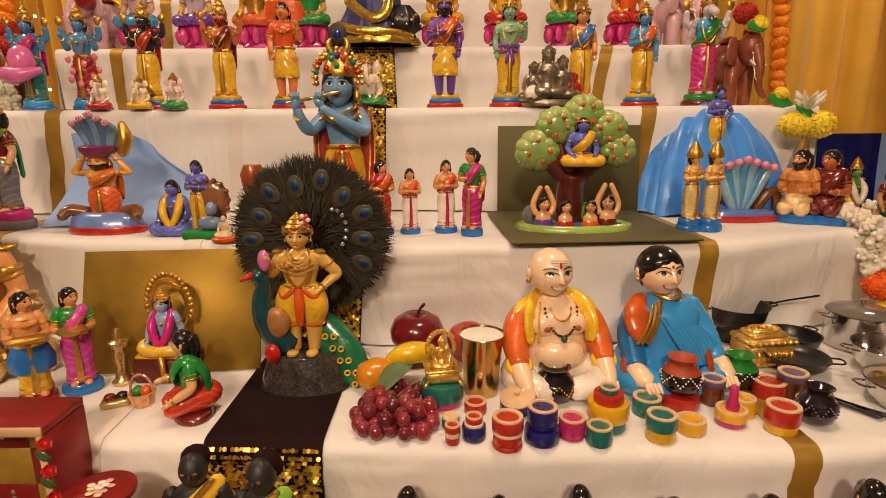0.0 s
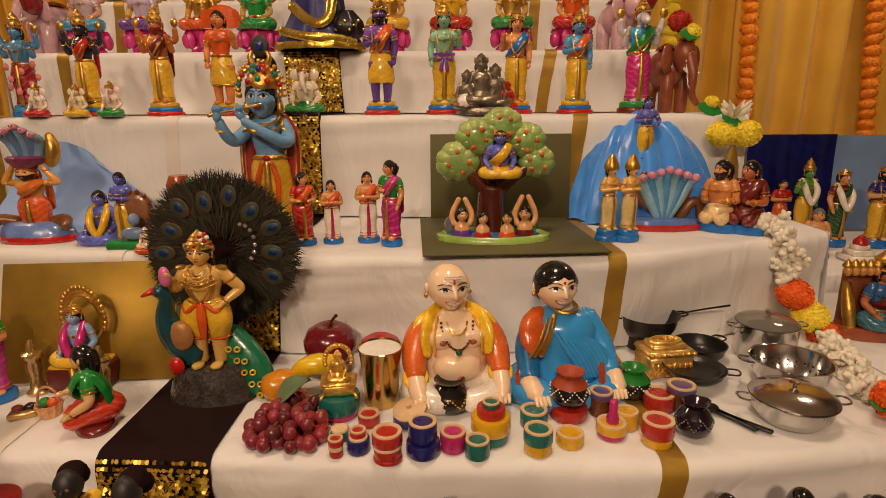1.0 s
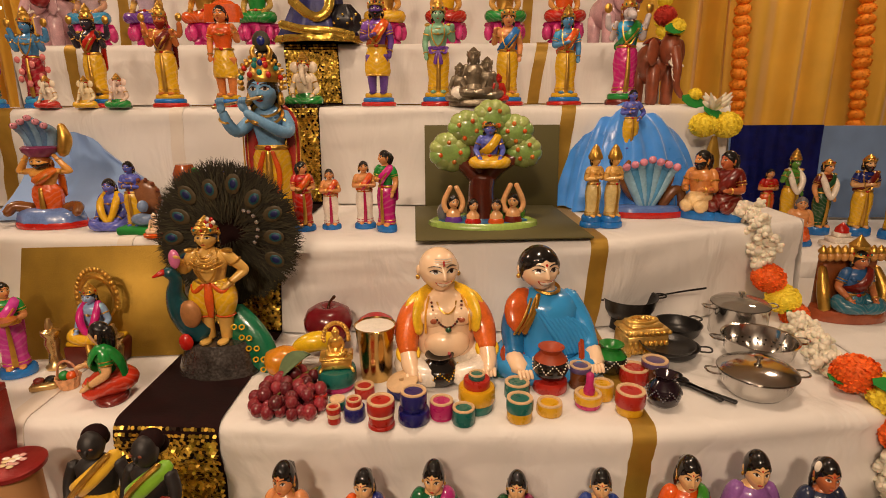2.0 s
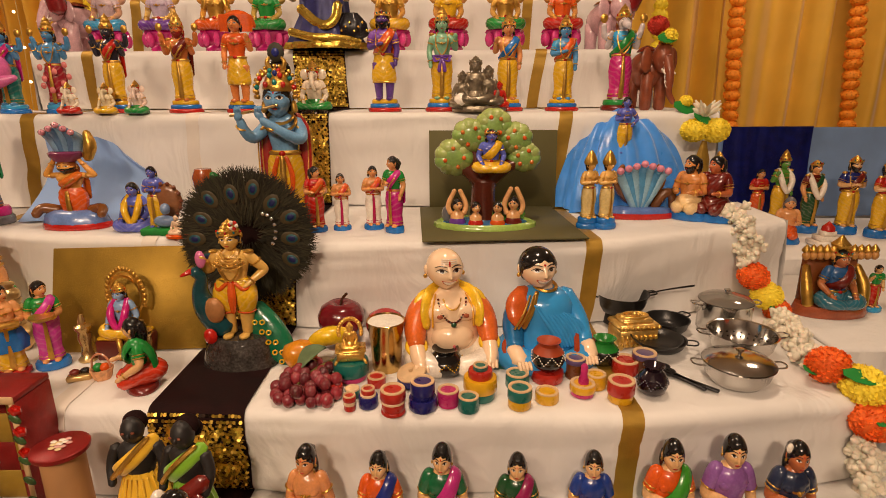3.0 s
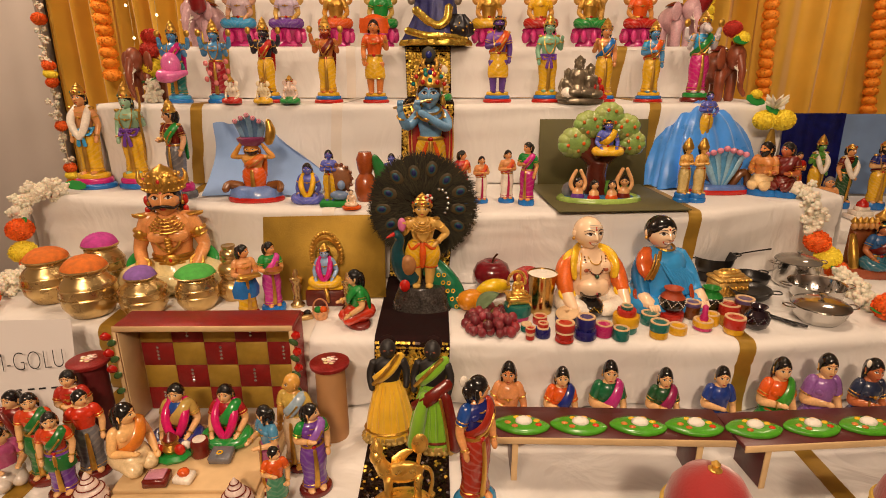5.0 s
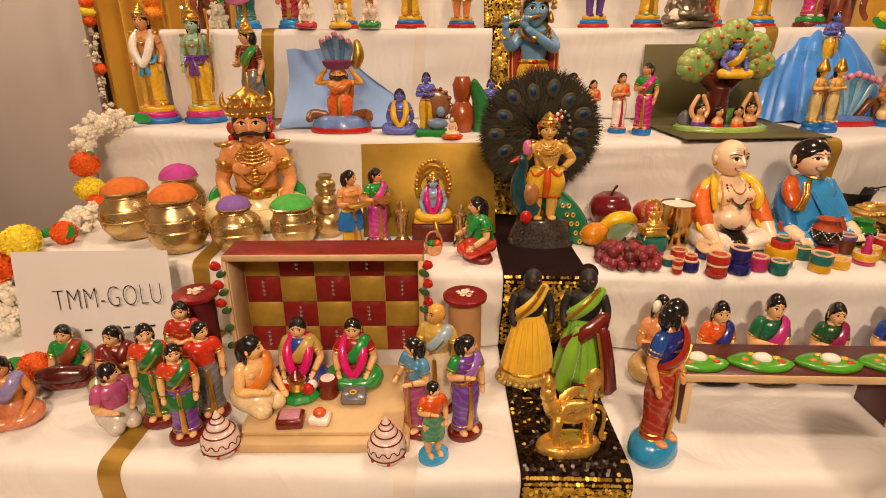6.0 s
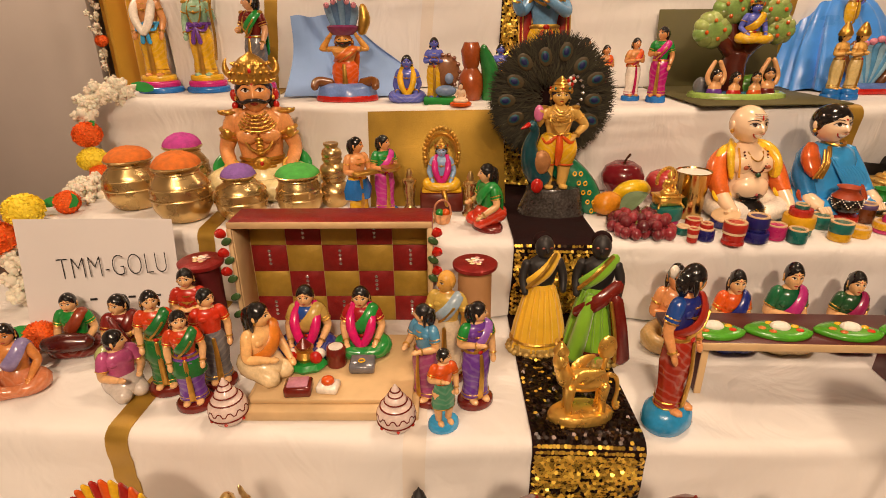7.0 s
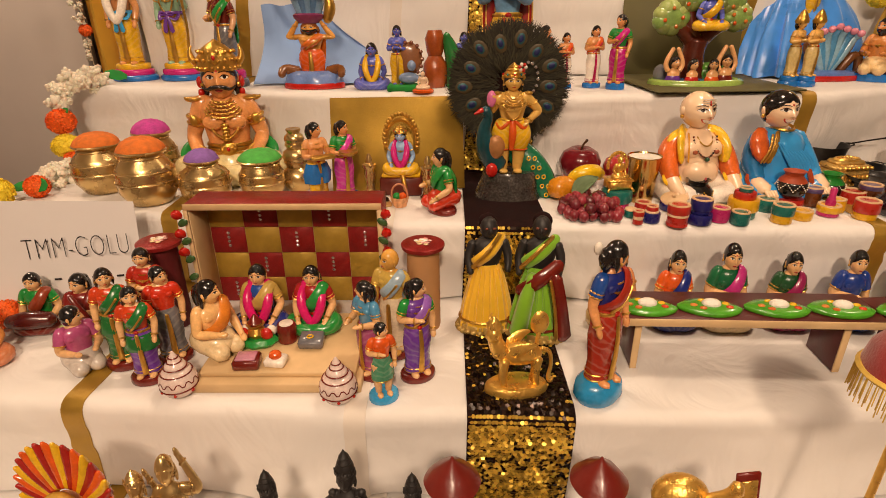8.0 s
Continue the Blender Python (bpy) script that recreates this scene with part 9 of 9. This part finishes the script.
def table_cloth(x0, x1, y0, y1, z, name, label, m=CLOTH):
    c = Clay()
    c.box(((x0 + x1) / 2, (y0 + y1) / 2, z - 0.01), (x1 - x0, y1 - y0, 0.02), m, 0.008)
    rows = [[(x0 + (x1 - x0) * j / 50, y0 - 0.002 - 0.012 * (v / 8) * math.sin(j * 0.9 + wob(j * 0.2) * 2) - 0.006 * v / 8, z - 0.01 - (z - 0.012) * v / 8) for j in range(51)] for v in range(9)]
    c.rings(rows, m, closed=False)
    rows = [[(x0 - 0.002 - 0.01 * (v / 8) * math.sin(j * 0.9), y0 + (y1 - y0) * j / 14, z - 0.01 - (z - 0.012) * v / 8) for j in range(15)] for v in range(9)]
    c.rings(rows, m, closed=False)
    return c.put(name, label, "table", (0, 0, 0), kind="structure")


table_cloth(1.22, 2.6, 1.62, 2.22, 0.75, "side_table_upper", "white cloth-covered side table")
table_cloth(1.12, 2.6, 1.06, 1.64, 0.69, "side_table_lower", "white cloth-covered lower side table")
table_cloth(1.10, 2.6, 0.62, 1.05, 0.52, "side_table_front", "white cloth-covered low side table")
Clay().box((1.36, 1.048, 0.605), (0.34, 0.004, 0.15), mat("black_felt", (0.010, 0.011, 0.008), 0.8, var=0.3), 0.001).put("black_card", "black card standing against the side table", "card", (0.06, -0.006, 0))
c = Clay()
rows = [[(1.3 + 1.2 * j / 40, 2.235 + 0.008 * math.sin(j * 0.8), 0.755 + 0.385 * v / 6) for j in range(41)] for v in range(7)]
c.rings(rows, mat("dusk_blue_cloth", (0.20, 0.33, 0.60), 0.7, var=0.2, scale=5, bump=0.2, bscale=300, sheen=0.2), closed=False)
c.rings([[(x, y + 0.006, z) for x, y, z in r] for r in rows], CLOTH, closed=False)
c.put("blue_backcloth", "dusky blue cloth hung behind the side table dolls", "cloth", (0, 0, 0))
c = Clay()
rows = [[(1.36 + 0.37 * j / 20, 2.215 + 0.006 * math.sin(j * 1.1) - 0.03 * (1 - v / 6) ** 2, 0.755 + 0.39 * v / 6) for j in range(21)] for v in range(7)]
c.rings(rows, BLUESEQ, closed=False)
c.rings([[(x, y + 0.004, z) for x, y, z in r] for r in rows], BLUESEQ, closed=False)
c.put("sequin_backcloth", "dark blue sequinned cloth hung behind the dolls", "cloth", (0, 0, 0))
Clay().box((1.95, 2.47, 0.55), (1.5, 0.36, 1.1), CLOTH, 0.01).put("back_stand", "white cloth-covered stand behind the side table", "stand", (0, 0, 0), kind="structure")
sd = "standing dolls on the side table"


def side_doll(x, y, H, label, **kw):
    c = standing(Clay(), H, **kw)
    return c.put("standing_doll", label, doll, (x, y, 0.751), random.uniform(-15, 10), sd)


side_doll(1.30, 2.12, 0.32, "bearded clay doll with gold crown and red robe", skin=SKO, low=MAR, up=RED, base=BLUBASE, crown=0.14, arm="fold", beard=BLACK)
side_doll(1.49, 2.13, 0.23, "clay doll in red robe with black hair", skin=SKO, low=ORA, up=RED, base=BLUBASE, arm="fold")
side_doll(1.55, 2.08, 0.33, "green clay doll with tall gold crown and white garland", skin=paint("5a9a3a"), low=YEL, up=None, base=BLUBASE, crown=0.18, arm=("bless", "down"), garland=WHITE)
side_doll(1.605, 1.97, 0.30, "clay doll in green saree with white garland", skin=SKO, low=paint("1a4a28"), up=MAR, base=BLUBASE, crown=0.08, arm=("down", "down"), garland=WHITE, sash=paint("1a4a28"))
side_doll(1.74, 1.95, 0.32, "bearded clay doll in dark robe with crown", skin=SKP, low=YEL, up=NAVY, base=BLUBASE, crown=0.1, arm="fold", beard=BLACK, sash=MAR)
side_doll(1.825, 1.89, 0.31, "clay doll in red coat with crown", skin=SKP, low=YEL, up=RED, base=BLUBASE, crown=0.1, arm="fold", beard=BLACK)
side_doll(1.94, 1.94, 0.40, "tall painted clay doll with flowers and gold crown", skin=paint("d8a898"), low=GRN, up=PNK, base=[MAR], crown=0.14, arm="bless", garland=PETAL_W)
c = seated(Clay(), 0.15, SKO, ORA, None, 0, "hold", hair=GRY, jewel=False, kneel=True)
m = Clay().lathe((0, 0, 0), [(0.05, 0), (0.051, 0.01), (0.045, 0.022)], BLU, 1, 0.7, 20)
merge(m, c, lambda x, y, z: (x, y, z + 0.02))
m.put("kneeling_doll", "orange clay doll kneeling on a blue base", doll, (1.425, 1.81, 0.751), -20)
t = thing("white_shrine", "small white stepped shrine with a red dome", "shrine", (1.545, 1.76, 0.751))
for k in range(3):
    part("step", Clay().box((0, 0, 0.012 + 0.018 * k), (0.10 - 0.026 * k, 0.08 - 0.022 * k, 0.018), WHITE, 0.003), t)
part("dome", Clay().lathe((0, 0, 0.056), [(0.022, 0), (0.02, 0.015), (0.002, 0.034)], RED, seg=18), t)
# ten-headed king on a throne
c = Clay().lathe((0, 0, 0), [(0.1, 0), (0.102, 0.01), (0.095, 0.03)], paint("a05030"), 1, 0.55, 28)
c.box((0, 0.03, 0.09), (0.15, 0.03, 0.15), paint("8a4a20"), 0.01)
f = seated(Clay(), 0.17, paint("b06a40"), paint("2a6a80"), paint("2a5a90"), 0.06, "lap", sash=MAR)
merge(c, f, lambda x, y, z: (x, y - 0.01, z + 0.03))
for k in range(11):
    x = (k - 5) * 0.0185
    c.ball((x, -0.005, 0.168), (0.0105, 0.011, 0.013), paint("c08848"), 10, 7)
    c.lathe((x, -0.002, 0.178), [(0.011, 0), (0.0115, 0.005), (0.006, 0.014), (0.001, 0.02)], GOLD, seg=10)
c.lathe((0, 0, 0.19), [(0.022, 0), (0.024, 0.008), (0.012, 0.02), (0.002, 0.034)], GOLD, seg=14)
for s in (-1, 1):
    c.tube([(s * 0.075, -0.02, 0.03), (s * 0.08, -0.01, 0.08), (s * 0.07, 0.02, 0.13)], [0.014, 0.016, 0.01], GOLD, 8)
c.put("throned_king_doll", "many-headed clay king doll seated on a brown and gold throne", doll, (1.245, 1.285, 0.691))
c = standing(Clay(), 0.135, SKP, RED, GRN, [SKY], 0.4, 0.1, 0, ("bless", "down"))
c.put("small_standing_doll", "small clay woman doll in red skirt and green blouse", doll, (1.375, 1.30, 0.691))
c = standing(Clay(), 0.14, SKP, GRN, ORA, [SKY], 0.4, 0.1, 0, ("bless", "down"))
c.put("small_standing_doll", "small clay woman doll beside the throne", doll, (1.12, 1.36, 0.691))
c = Clay()
for k in range(8):
    r = 0.05 - 0.003 * k
    c.ring((0, 0, 0.01 + 0.013 * k), r, 0.009, paint("6aa04a"), seg=28, n=8)
c.lathe((0, 0, 0), [(0.05, 0), (0.028, 0.1), (0.02, 0.115)], paint("5a9040"), seg=20)
head(c, (0, 0, 0.135), 0.024, paint("6aa06a"), hair=paint("a04a78"))
c.put("coiled_snake_doll", "green coiled clay figure with rounded head", "figure", (1.41, 1.18, 0.691))
